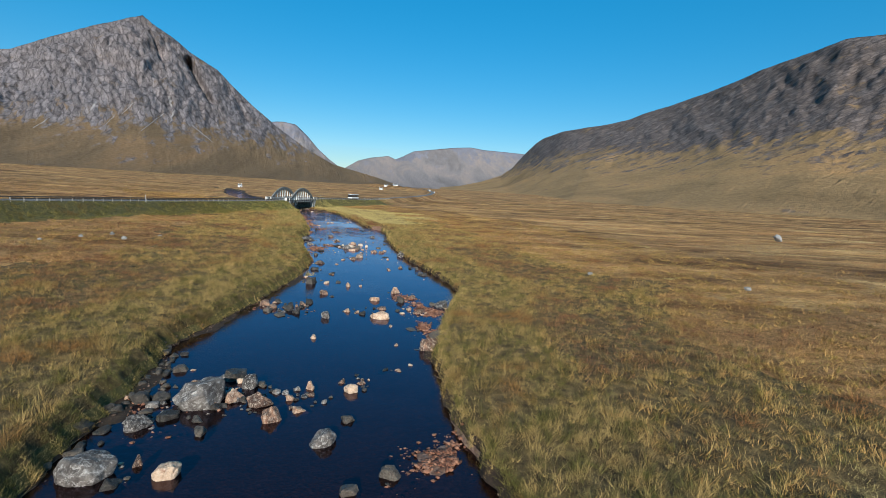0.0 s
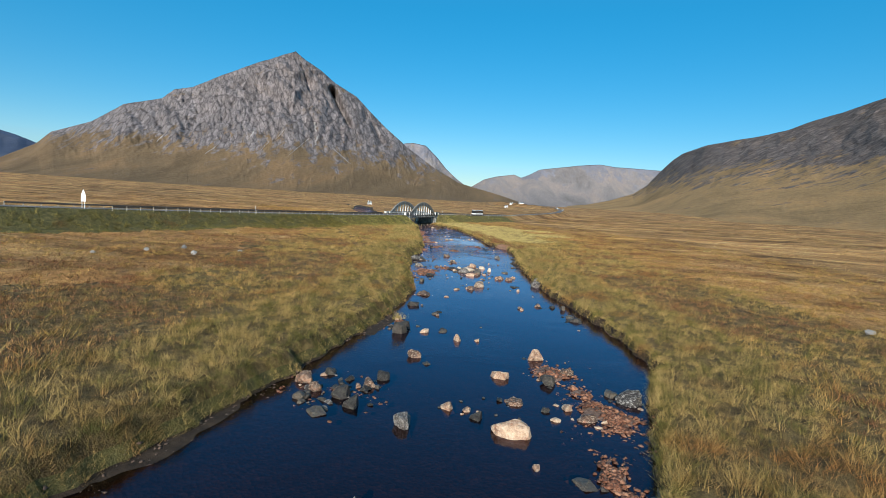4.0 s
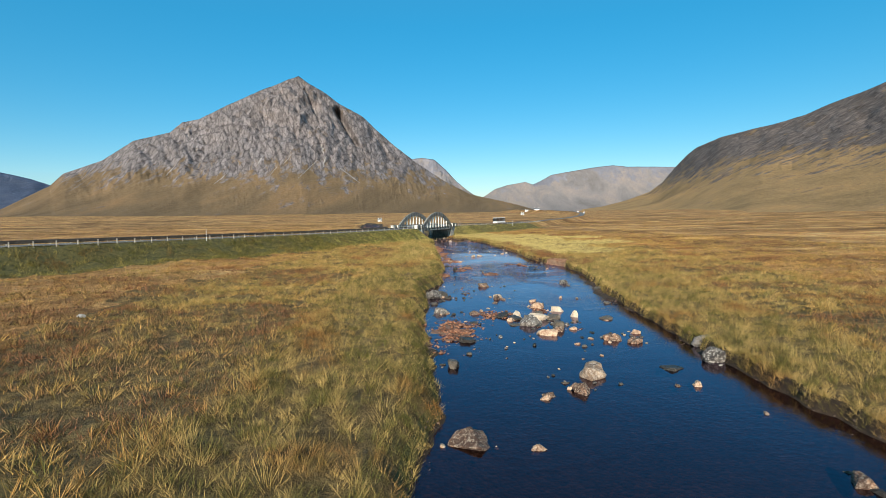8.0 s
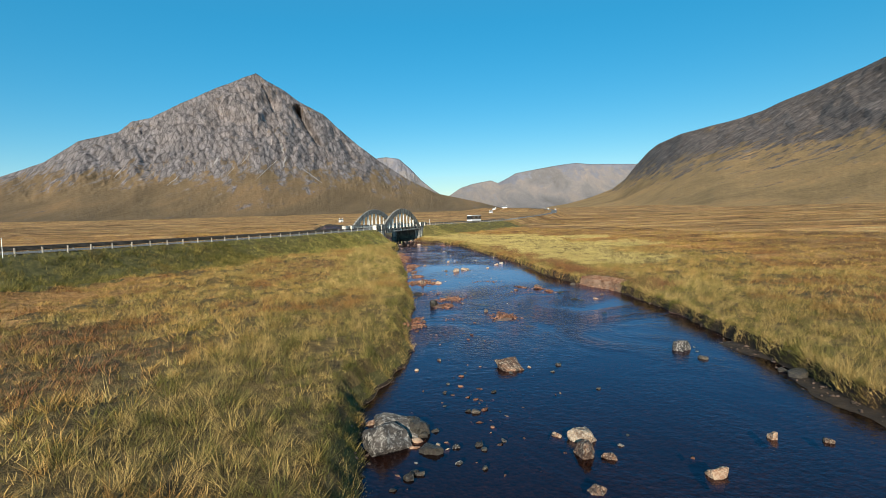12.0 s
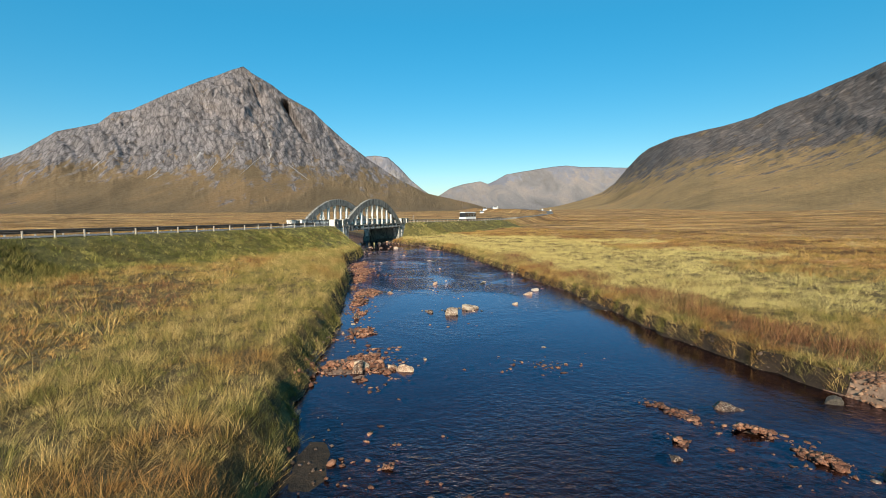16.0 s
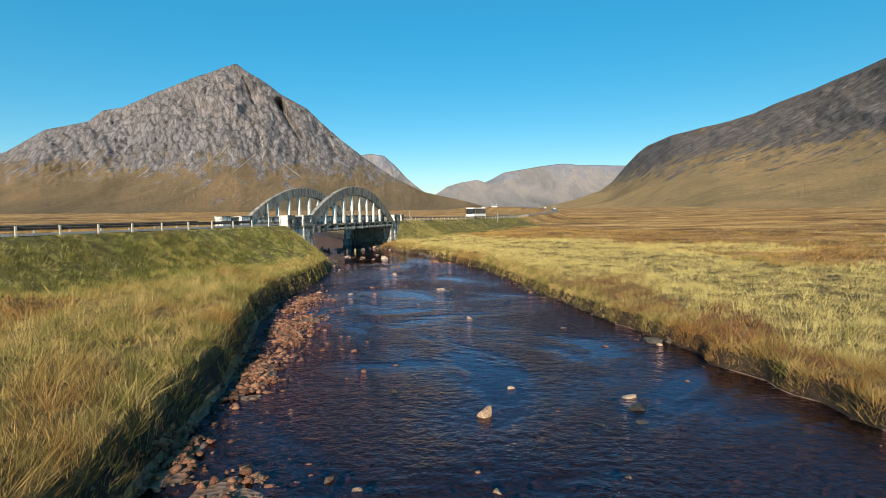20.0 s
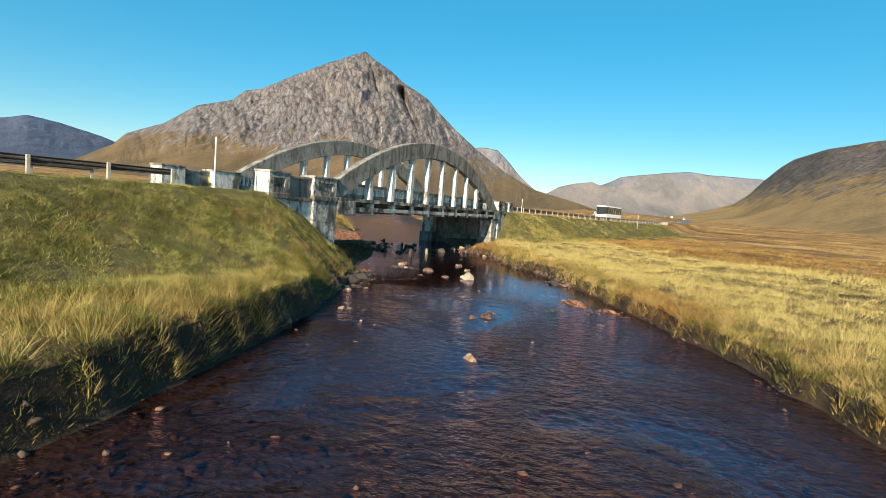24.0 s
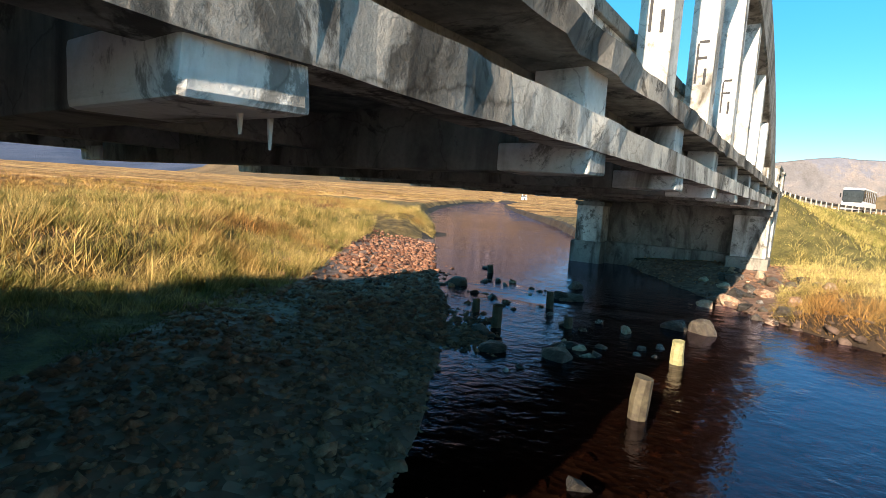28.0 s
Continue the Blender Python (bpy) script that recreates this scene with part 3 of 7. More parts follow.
    def offset(src, amount):
        sc = nt.nodes.new("ShaderNodeMapRange")
        sc.inputs["From Min"].default_value, sc.inputs["From Max"].default_value = 0.3, 0.7
        sc.inputs["To Min"].default_value, sc.inputs["To Max"].default_value = -amount, amount
        link(nt, src, sc.inputs["Value"])
        return sc.outputs[0]

    def plus(a, c):
        add = nt.nodes.new("ShaderNodeMath")
        add.operation = "ADD"
        link(nt, a, add.inputs[0])
        link(nt, c, add.inputs[1])
        return add.outputs[0]

    limit = plus(plus(plus(mr.outputs[0], offset(n1.outputs[0], ragged)), offset(n2.outputs[0], ragged * 1.3)), offset(slabs(0.8, "F1").outputs["Color"], ragged * 0.5))
    f = ramp_node(nt, [(0.32, grey(0)), (0.68, grey(1))], limit)
    link(nt, mix_node(nt, f.outputs[0], gr, rc), b.inputs["Base Color"])
    bump_node(nt, b, plus(plus(n2.outputs[0], n4.outputs[0]), offset(e1.outputs["Distance"], 0.25)), 0.8, 12)
    return m


def mountain(name, eye, crest, near, mat, label, seed, skirt=0.34, crag=1.0, cols=420, rows=130, base_z=6.0, knee=0.55, clefts=()):
    """A hill between its foot and its crest, seen from eye: crest rows of bearing, height angle and distance; near: distance of the foot, by bearing."""
    az = np.linspace(crest[0][0], crest[-1][0], cols)
    c = np.array(crest, float)
    el, dc = np.interp(az, c[:, 0], c[:, 1]), np.interp(az, c[:, 0], c[:, 2])
    nn = np.array(near, float)
    dn = np.interp(az, nn[:, 0], nn[:, 1])
    top = eye[2] + dc * np.tan(np.radians(el))
    v = np.r_[np.linspace(0, 1, rows), np.linspace(1.01, 1.35, 14)]
    A, Vv = np.meshgrid(az, v, indexing="ij")
    TOP, DN, DC = top[:, None], dn[:, None], dc[:, None]
    low = np.clip(Vv / knee, 0, 1)
    up = np.clip((Vv - knee) / (1 - knee), 0, 1)
    prof = skirt * low ** 1.5 + (1 - skirt) * (0.75 * up + 0.25 * up ** 2)
    prof = np.where(Vv > 1, 1 - 2.2 * (Vv - 1), prof)
    D = DN + (DC - DN) * Vv
    u = A * D.mean() * np.pi / 180
    Z = base_z + (TOP - base_z) * prof
    # broken crags: buttresses, slabs and gullies, steeper and finer towards the top
    warp = 150 * (fbm(u / 330, Z / 330, seed + 7, 4) - 0.5)
    slant = u + warp + 0.35 * Z
    ribs = 1 - np.abs(2 * fbm(slant / 105, Z / 400 + 3, seed, 5) - 1)
    cross = 1 - np.abs(2 * fbm((u - 0.5 * Z + warp) / 90, Z / 200, seed + 3, 5) - 1)
    slab = 1 - np.abs(2 * fbm((u + 0.5 * warp) / 38, Z / 150, seed + 13, 4) - 1)
    lump = fbm(u / 110, Z / 120, seed + 5, 5) - 0.5
    grit = fbm(u / 16, Z / 26, seed + 11, 3) - 0.5
    amp = sstep(0.2, 0.55, prof + 0.10 * lump) * np.where(Vv <= 1, sstep(1.0, 0.95, Vv) * 0.85 + 0.15, 0.15) * crag
    h = (TOP - base_z).clip(20)
    D2 = D - amp * h * (0.10 * (ribs - 0.75) + 0.07 * (cross - 0.75) + 0.035 * (slab - 0.75) + 0.13 * lump + 0.045 * grit)
    Z = Z + amp * h * (0.03 * (ribs - 0.7) + 0.02 * (cross - 0.7) + 0.02 * (slab - 0.7) + 0.03 * lump + 0.014 * grit)
    for a0, e0, a1, e1, deep, wide in clefts:
        E = np.degrees(np.arctan2(Z - eye[2], D))
        t = np.clip((E - e1) / (e0 - e1), 0, 1)
        off = np.abs(A - (a1 + (a0 - a1) * t) - 0.12 * (grit + lump)) / wide
        D2 = D2 + deep * np.exp(-off**2) * sstep(e1 - 0.5, e1 + 0.4, E) * sstep(e0 + 0.35, e0 - 0.1, E)
    Z = Z + h * 0.012 * (fbm(u / 80, Vv * 9, seed + 9, 4) - 0.5) * sstep(0, 0.3, Vv)
    X, Y = eye[0] + D2 * np.sin(np.radians(A)), eye[1] + D2 * np.cos(np.radians(A))
    V = np.stack([X, Y, Z], -1).reshape(-1, 3)
    k = len(v)
    i = (np.arange(cols - 1)[:, None] * k + np.arange(k - 1)[None]).ravel()
    F = np.stack([i, i + k, i + k + 1, i + 1], 1)
    return tagged(new(name, mesh_from(name, V, F, (mat,), False)), label, "mountain")


EYE8, EYE14 = (14.3, -184.7, 9.0), (14.5, -118.1, 7.0)
ROCK_A = make_rock("mountain_rock", (0.202, 0.177, 0.174), (0.190, 0.128, 0.070), 95, 310, cell=(20, 85), tones=0.9)
ROCK_B = make_rock("hill_rock", (0.160, 0.130, 0.116), (0.35, 0.225, 0.105), 85, 290, (-0.36, 0.36, 0.86), (0.6, -0.6, 0.52), (9, 34), 0.8, (0.6, 0.6, 1), tones=0.9)
# bluish grey in these two far rocks stands in for haze
ROCK_C = make_rock("hazed_far_rock", (0.215, 0.210, 0.235), (0.235, 0.210, 0.20), 150, 520, cell=(90, 200), cracks=0.2, tones=0.3)
ROCK_D = make_rock("hazed_hill_rock", (0.085, 0.115, 0.18), (0.08, 0.10, 0.15), 150, 520, cracks=0.0, tones=0.3)
peak = mountain("mountain", EYE8, [(-50, -0.6, 3000), (-46, 0.2, 3000), (-42.6, 1.1, 3000), (-39.3, 3.1, 3000), (-38.3, 4.2, 3000), (-35.3, 5.5, 3000), (-32.8, 7.45, 3000), (-29.7, 8.4, 3000), (-28.6, 9.4, 3000), (-27.1, 9.8, 3000),
         (-24.5, 11.3, 3020), (-22.3, 12.4, 3040), (-20.1, 13.4, 3060), (-18.1, 14.3, 3090), (-17.4, 14.6, 3100), (-16.1, 13.7, 3100), (-14.7, 13.0, 3090), (-13.2, 11.9, 3080), (-10.9, 10.8, 3060), (-9.1, 9.1, 3040), (-7.2, 7.5, 3000), (-5.4, 6.1, 2950), (-2.3, 4.0, 2900), (0.8, 2.4, 2850), (5.5, 1.3, 2800), (9, 0.3, 2800)],
         [(-50, 1500), (-17, 1500), (9, 1900)], ROCK_A, "steep grey rocky mountain peak with a brown heather skirt", 101, skirt=0.27, knee=0.50, cols=620, rows=190,
         clefts=[(-13.5, 11.4, -11.4, 7.6, 130, 0.32), (-16.8, 13.4, -15.4, 10.2, 32, 0.13), (-9.2, 8.4, -8.0, 6.2, 40, 0.25)])
# pale scree runs below the crags, from their head to their foot by bearing and height angle
M_SCREE = simple("pale_scree", [(0.3, (0.20, 0.175, 0.16)), (0.7, (0.36, 0.33, 0.31))], 0.05, 0.95, 0.5, 2.0, 6, world_space=True)
peak_tree = BVHTree.FromPolygons([v.co for v in peak.data.vertices], [p.vertices for p in peak.data.polygons])
for a0, e0, a1, e1, wide in ((-21.8, 6.7, -22.5, 5.6, 0.16), (-18.7, 7.1, -19.8, 5.8, 0.10), (-15.64, 8.1, -15.5, 7.0, 0.26), (-16.1, 6.4, -18.3, 4.4, 0.10), (-15.2, 6.8, -15.6, 5.6, 0.16), (-13.7, 5.5, -11.6, 3.9, 0.15), (-25.4, 4.8, -26.7, 3.7, 0.12), (-30.4, 5.2, -31.0, 4.4, 0.12), (-20.4, 5.6, -21.3, 4.6, 0.08)):
    bm, rows = bmesh.new(), []
    for k in range(15):
        t = k / 14
        w = wide * (0.25 + 1.1 * math.sin(math.pi * min(1, 0.15 + 0.8 * t)) * (0.6 + 0.8 * noise.noise((a0 * 3, k * 0.6, 0)) ** 2)) * 0.5
        a, e = a0 + (a1 - a0) * t + 0.10 * noise.noise((k * 0.5, a0, 1)), e0 + (e1 - e0) * t
        pair = []
        for az in (a - w, a, a + w):
            way = Vector((math.sin(radians(az)), math.cos(radians(az)), math.tan(radians(e)))).normalized()
            hit = peak_tree.ray_cast(Vector(EYE14) + way * 300, way)[0]
            if hit:
                pair.append(bm.verts.new(hit - way * (4 if az == a else 2)))
        if len(pair) == 3:
            rows.append(pair)
    for r0, r1 in zip(rows[:-1], rows[1:]):
        for k in range(2):
            bm.faces.new((r0[k], r0[k + 1], r1[k + 1], r1[k]))
    part("scree_run", bm, M_SCREE, peak, "pale grey run of loose scree")
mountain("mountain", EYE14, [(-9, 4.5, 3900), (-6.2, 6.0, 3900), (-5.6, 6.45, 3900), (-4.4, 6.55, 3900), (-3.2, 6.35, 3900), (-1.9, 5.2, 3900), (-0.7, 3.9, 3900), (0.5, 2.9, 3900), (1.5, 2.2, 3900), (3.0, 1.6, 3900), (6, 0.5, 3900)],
         [(-9, 3200), (6, 3200)], ROCK_C, "bare mountain shoulder in haze grey beyond the main peak", 131, cols=160, rows=60)
mountain("hill", EYE14, [(13, 0.6, 3500), (15.2, 0.9, 3500), (17.6, 1.5, 3500), (19.8, 2.3, 3500), (21.0, 3.2, 3500), (22.1, 4.6, 3480), (23.3, 5.9, 3420), (24.2, 6.6, 3300), (26.3, 7.45, 3000), (28.3, 7.85, 2850), (31.5, 8.45, 2750), (33.3, 8.85, 2700), (34.7, 9.45, 2680), (37.3, 10.25, 2600), (39.4, 11.05, 2520), (40.9, 11.55, 2450), (43.0, 12.35, 2350), (45.3, 13.4, 2250), (52, 15.5, 2050), (70, 16, 1900), (95, 13, 1900), (120, 4, 1900)],
         [(13, 1700), (22, 1500), (30, 900), (45, 750), (70, 750), (120, 900)], ROCK_B, "long brown hillside with dark broken crags", 151, skirt=0.30, knee=0.55, cols=520, rows=150, crag=0.65)
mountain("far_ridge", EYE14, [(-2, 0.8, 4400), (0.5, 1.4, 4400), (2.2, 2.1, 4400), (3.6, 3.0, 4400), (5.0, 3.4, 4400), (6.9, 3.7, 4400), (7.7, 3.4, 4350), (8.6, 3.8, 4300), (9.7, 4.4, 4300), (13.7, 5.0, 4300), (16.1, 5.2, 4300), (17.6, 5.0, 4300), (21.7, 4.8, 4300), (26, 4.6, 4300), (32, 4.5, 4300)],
         [(-2, 3300), (32, 3300)], ROCK_C, "distant ridge coloured pale for haze closing the glen", 171, cols=220, rows=70, crag=0.5)
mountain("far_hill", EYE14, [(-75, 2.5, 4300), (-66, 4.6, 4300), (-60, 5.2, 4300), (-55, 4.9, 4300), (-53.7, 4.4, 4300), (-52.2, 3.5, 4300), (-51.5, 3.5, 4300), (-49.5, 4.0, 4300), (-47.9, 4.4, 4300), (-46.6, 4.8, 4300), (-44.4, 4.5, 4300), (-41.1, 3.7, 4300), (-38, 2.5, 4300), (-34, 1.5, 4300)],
         [(-75, 3000), (-34, 3000)], ROCK_D, "distant hills coloured dark blue for haze beyond the moor", 191, cols=200, rows=60, crag=0.5)

# ---- the bridge ----
def make_concrete(name, light, dark, stain, streak=1.0, crack_w=0.011, bare=0.55):
    m, nt, b = mat_nodes(name, 0.92, 0, 0.25)
    c = obj_coord(nt)
    big = noise_node(nt, 0.55, 6, 0.65, c, 0.4)
    run = noise_node(nt, 1.1, 6, 0.55, stretched(nt, c, (1.3, 1.3, 0.36)), 0.9)
    fine = noise_node(nt, 14, 8, 0.7, c)
    crack = nt.nodes.new("ShaderNodeTexVoronoi")
    crack.feature = "DISTANCE_TO_EDGE"
    crack.inputs["Scale"].default_value = 0.9
    warp = noise_node(nt, 2.5, 5, 0.6, c)
    link(nt, mix_node(nt, 0.35, c, warp.outputs["Color"], "ADD"), crack.inputs["Vector"])
    base = ramp_node(nt, [(0.32, dark), (0.55, light), (0.75, tuple(min(0.85, v * 1.12) for v in light))], big.outputs[0])
    f = ramp_node(nt, [(0.50 - 0.06 * streak, (0, 0, 0)), (0.68, (1, 1, 1))], run.outputs[0])
    col = mix_node(nt, f.outputs[0], base.outputs[0], stain)
    peel = ramp_node(nt, [(bare, (0, 0, 0)), (bare + 0.06, (0.85, 0.85, 0.85))], noise_node(nt, 1.7, 10, 0.75, c, 0.5).outputs[0])
    col = mix_node(nt, peel.outputs[0], col, tuple(0.5 * (a + 0.5 * q) for a, q in zip(stain, dark)))
    cr = ramp_node(nt, [(0.0, (0.35, 0.33, 0.30)), (crack_w, (1, 1, 1))], crack.outputs["Distance"])
    col = mix_node(nt, 0.55 if crack_w < 0.02 else 0.85, col, cr.outputs[0], "MULTIPLY")
    col = mix_node(nt, 0.3, col, ramp_node(nt, [(0.3, (0.2, 0.2, 0.2)), (0.7, (0.8, 0.8, 0.8))], fine.outputs[0]).outputs[0], "OVERLAY")
    link(nt, col, b.inputs["Base Color"])
    h = nt.nodes.new("ShaderNodeMath")
    h.operation = "ADD"
    link(nt, fine.outputs[0], h.inputs[0])
    link(nt, run.outputs[0], h.inputs[1])
    bump_node(nt, b, h.outputs[0], 0.55, 0.03)
    return m


C_WHITE = make_concrete("pale_concrete", (0.72, 0.70, 0.64), (0.46, 0.44, 0.39), (0.10, 0.088, 0.07), 0.2)
C_GREY = make_concrete("grey_concrete", (0.33, 0.305, 0.265), (0.19, 0.175, 0.15), (0.09, 0.08, 0.065), 0.7)
C_EDGE = make_concrete("edge_concrete", (0.60, 0.575, 0.51), (0.30, 0.28, 0.24), (0.065, 0.056, 0.045), 0.8)
C_DARK = make_concrete("stained_concrete", (0.40, 0.365, 0.31), (0.10, 0.088, 0.072), (0.030, 0.026, 0.022), 1.8)
# damp concrete below the deck, its colour lowered to carry the deck's shade
C_UNDER = make_concrete("damp_shade_concrete", (0.25, 0.235, 0.20), (0.15, 0.14, 0.12), (0.075, 0.066, 0.055), 0.6)
C_PLASTER = make_concrete("cracked_plaster", (0.70, 0.69, 0.64), (0.40, 0.385, 0.345), (0.085, 0.078, 0.065), 0.9, 0.028, 0.50)
C_MOTTLE = make_concrete("weathered_concrete", (0.58, 0.55, 0.485), (0.17, 0.155, 0.13), (0.035, 0.031, 0.026), 1.9, 0.022, 0.51)

BR = Matrix(((OUT.x, AX.x, 0, 0), (OUT.y, AX.y, 0, 0), (0, 0, 1, 0), (0, 0, 0, 1)))   # local x outward, y along, z up
bridge = holder("bridge", BR, "weathered pale concrete bowstring arch road bridge over the river", "bridge")
WIDE = 9.9


def sided(bm, west):
    """The same piece on the upstream side."""
    if west:
        for v in bm.verts:
            v.co.x = -WIDE - v.co.x
        bmesh.ops.reverse_faces(bm, faces=bm.faces)
    return bm


def roughen(bm, amount, scale, seed):
    for v in bm.verts:
        v.co += noise.noise_vector(v.co * scale + Vector((seed, 0, 0))) * amount
    return bm


def long_bar(x0, x1, y0, y1, z0, z1, n, amount=0.02, seed=0.0, chip=0.0):
    """A bar along the bridge in n lengths, with worn, chipped edges."""
    bm = bmesh.new()
    rows = []
    for k in range(n + 1):
        y = y0 + (y1 - y0) * k / n
        row = []
        for x, z in ((x0, z0), (x1, z0), (x1, z1), (x0, z1)):
            c = Vector((x, y, z)) + noise.noise_vector(Vector((x * 3 + seed, y * 1.9, z * 3))) * amount
            if chip and x == x1:
                c.x -= chip * max(0, noise.noise(Vector((seed * 2, y * 1.3, z * 5))) - 0.1)
            row.append(bm.verts.new(c))
        rows.append(row)
    for a, b in zip(rows[:-1], rows[1:]):
        for k in range(4):
            bm.faces.new((a[k], a[(k + 1) % 4], b[(k + 1) % 4], b[k]))
    bm.faces.new(rows[0][::-1]), bm.faces.new(rows[-1])
    bmesh.ops.recalc_face_normals(bm, faces=bm.faces)
    return bm


def ext_z(s):
    return 10.87 - 0.0158 * (s - 20.2) ** 2


def int_z(s):
    return 9.42 - 0.0168 * (s - 20.0) ** 2


def arch(x0, x1):
    bm = bmesh.new()
    rows = []
    for s in np.linspace(SPAN0, SPAN1 - 0.4, 81):
        zt, zb = ext_z(s), max(int_z(s), 4.92)
        zt = max(zt, zb + 0.3)
        c = 0.05
        ring = ((x0 + c, zb), (x1 - c, zb), (x1, zb + c), (x1, zt - c), (x1 - c, zt), (x0 + c, zt), (x0, zt - c), (x0, zb + c))
        rows.append([bm.verts.new((x, s, z)) for x, z in ring])
    for a, b in zip(rows[:-1], rows[1:]):
        for k in range(8):
            bm.faces.new((a[k], a[(k + 1) % 8], b[(k + 1) % 8], b[k]))
    bm.faces.new(rows[0][::-1]), bm.faces.new(rows[-1])
    bmesh.ops.recalc_face_normals(bm, faces=bm.faces)
    return bm


def rims(x1, y0, y1, z0, z1, rim_y, rim_lo, rim_hi, deep):
    """The four raised strips round a sunk panel."""
    spans = ((y0, y0 + rim_y, z0, z1), (y1 - rim_y, y1, z0, z1), (y0 + rim_y + 0.003, y1 - rim_y - 0.003, z0, z0 + rim_lo), (y0 + rim_y + 0.003, y1 - rim_y - 0.003, z1 - rim_hi, z1))
    return [box(x1 - deep - 0.01, x1, *a) for a in spans]


HANG = [7.55 + 3.43 * k for k in range(9)]
for west in (False, True):
    part("arch", sided(arch(-0.6, 0.0), west), C_GREY, bridge, "grey weathered concrete arch rib")
    for s in HANG:
        if int_z(s) > 5.4:
            h = roughen(sided(box(-0.52, -0.06, s - 0.26, s + 0.26, 4.9, int_z(s) + 0.08, 0.025), west), 0.006, 2, s)
            part("hanger", h, C_WHITE, bridge, "whitewashed concrete hanger post")
        part("strut", sided(box(-0.35, 0.13, s - 0.27, s + 0.25, 4.28, 4.70, 0.02), west), C_WHITE, bridge)
        # cross-beam end, its outer corner worn
        cb = bmesh.new()
        add_box(cb, -0.69, 0.19, s - 0.24, s + 0.24, 3.80, 4.06, 0.03)
        part("beam_end", roughen(sided(cb, west), 0.02, 3, s), C_WHITE, bridge)
    part("string_course", sided(long_bar(-0.5, 0.26, SPAN0, SPAN1, 4.68, 4.93, 150, 0.035, 3.0 + west, 0.16), west), C_DARK, bridge, "dark stained ledge with broken edges")
    part("edge_beam", sided(long_bar(-0.06, 0.23, 5.0, 9.3, 3.98, 4.31, 40, 0.018, 19.0 + west, 0.10), west), C_MOTTLE, bridge, "rough dark worn length of edge beam")
    part("edge_beam", sided(long_bar(-0.06, 0.22, 9.303, SPAN1 - 2.0, 4.0, 4.30, 80, 0.014, 9.0 + west, 0.07), west), C_EDGE, bridge, "stained pale concrete edge beam")
    for y0, y1 in ((SPAN0, 5.0), (SPAN1 - 2.0, SPAN1)):
        part("end_block", roughen(sided(box(-0.6, 0.30, y0, y1, 3.74, 4.70, 0.04), west), 0.02, 2.5, y0), C_MOTTLE, bridge, "stained concrete block at the end of the beam")
    # road-side parapet with pointed slots, one panel a bay
    ends = [SPAN0] + [s for s in HANG] + [SPAN1]
    for y0, y1 in zip(ends[:-1], ends[1:]):
        y0, y1 = y0 + 0.05, y1 - 0.05
        if y1 - y0 < 1.2:
            continue
        pm = bmesh.new()
        add_box(pm, -0.86, -0.66, y0, y1, 4.9, 5.26)
        add_box(pm, -0.90, -0.62, y0, y1, 5.88, 6.08, 0.02)
        panel = part("balustrade", sided(pm, west), C_GREY, bridge, "grey parapet panel with slots")
        n = max(3, int((y1 - y0) / 0.40))
        for k in range(n + 1):
            y = y0 + 0.12 + (y1 - y0 - 0.24) * k / n
            bb = bmesh.new()
            ring = []
            for z, w in ((5.25, 0.17), (5.34, 0.10), (5.5, 0.085), (5.68, 0.085), (5.8, 0.12), (5.89, 0.19)):
                ring.append([bb.verts.new((x, y + dy, z)) for x, dy in ((-0.83, -w), (-0.69, -w), (-0.69, w), (-0.83, w))])
            for a, b in zip(ring[:-1], ring[1:]):
                for q in range(4):
                    bb.faces.new((a[q], a[(q + 1) % 4], b[(q + 1) % 4], b[q]))
            bb.faces.new(ring[0][::-1]), bb.faces.new(ring[-1])
            part("baluster", sided(bb, west), C_WHITE, panel)
    # pilasters, the walls between them and their plinths
    for y0, y1, base in ((0.25, 2.72, 0.2), (-3.9, -2.12, 2.6), (39.75, 42.4, 0.9), (44.6, 46.4, 2.6)):
        p = part("pilaster", sided(roughen(box(-1.0, 0.02, y0 + 0.004, y1 - 0.004, 4.9, 6.096, 0.01), 0.006, 4, y0), west), C_WHITE, bridge, "lichen-stained pilaster with a sunk panel")
        for rim in rims(0.12, y0, y1, 4.9, 6.10, 0.42, 0.38, 0.30, 0.10):
            part("rim", sided(roughen(rim, 0.008, 4, y0), west), C_MOTTLE, p)
        part("panel", sided(box(-0.1, 0.032, y0 + 0.40, y1 - 0.40, 5.26, 5.82), west), C_DARK, p, "black-stained sunk panel")
        part("cap", roughen(sided(box(-1.05, 0.17, y0 - 0.05, y1 + 0.05, 6.08, 6.22, 0.03), west), 0.02, 3, y0), C_DARK, p)
        part("ledge", roughen(sided(box(-1.1, 0.24, y0 - 0.1, y1 + 0.12, 4.58, 4.92, 0.04), west), 0.03, 2.5, y0 + 7), C_DARK, p)
        part("plinth", roughen(sided(box(-1.0, 0.16, y0 - 0.03, y1 + 0.06, base - 0.9, 4.6, 0.03), west), 0.012, 2, y0 + 3), C_PLASTER, p, "cracked whitewashed plinth")
    for y0, y1 in ((-2.14, 0.27), (42.4, 44.6)):
        w = part("parapet_wall", sided(box(-0.6, -0.17, y0, y1, 4.7, 5.92), west), C_GREY, bridge)
        for rim in rims(-0.12, y0, y1, 4.7, 5.92, 0.06, 0.5, 0.05, 0.05):
            part("rim", sided(rim, west), C_GREY, w)
        part("coping", sided(box(-0.66, -0.06, y0, y1, 5.9, 6.05, 0.02), west), C_DARK, w)
        part("ledge", roughen(sided(box(-0.66, 0.06, y0, y1, 4.5, 4.72, 0.02), west), 0.02, 3, y0), C_DARK, w)
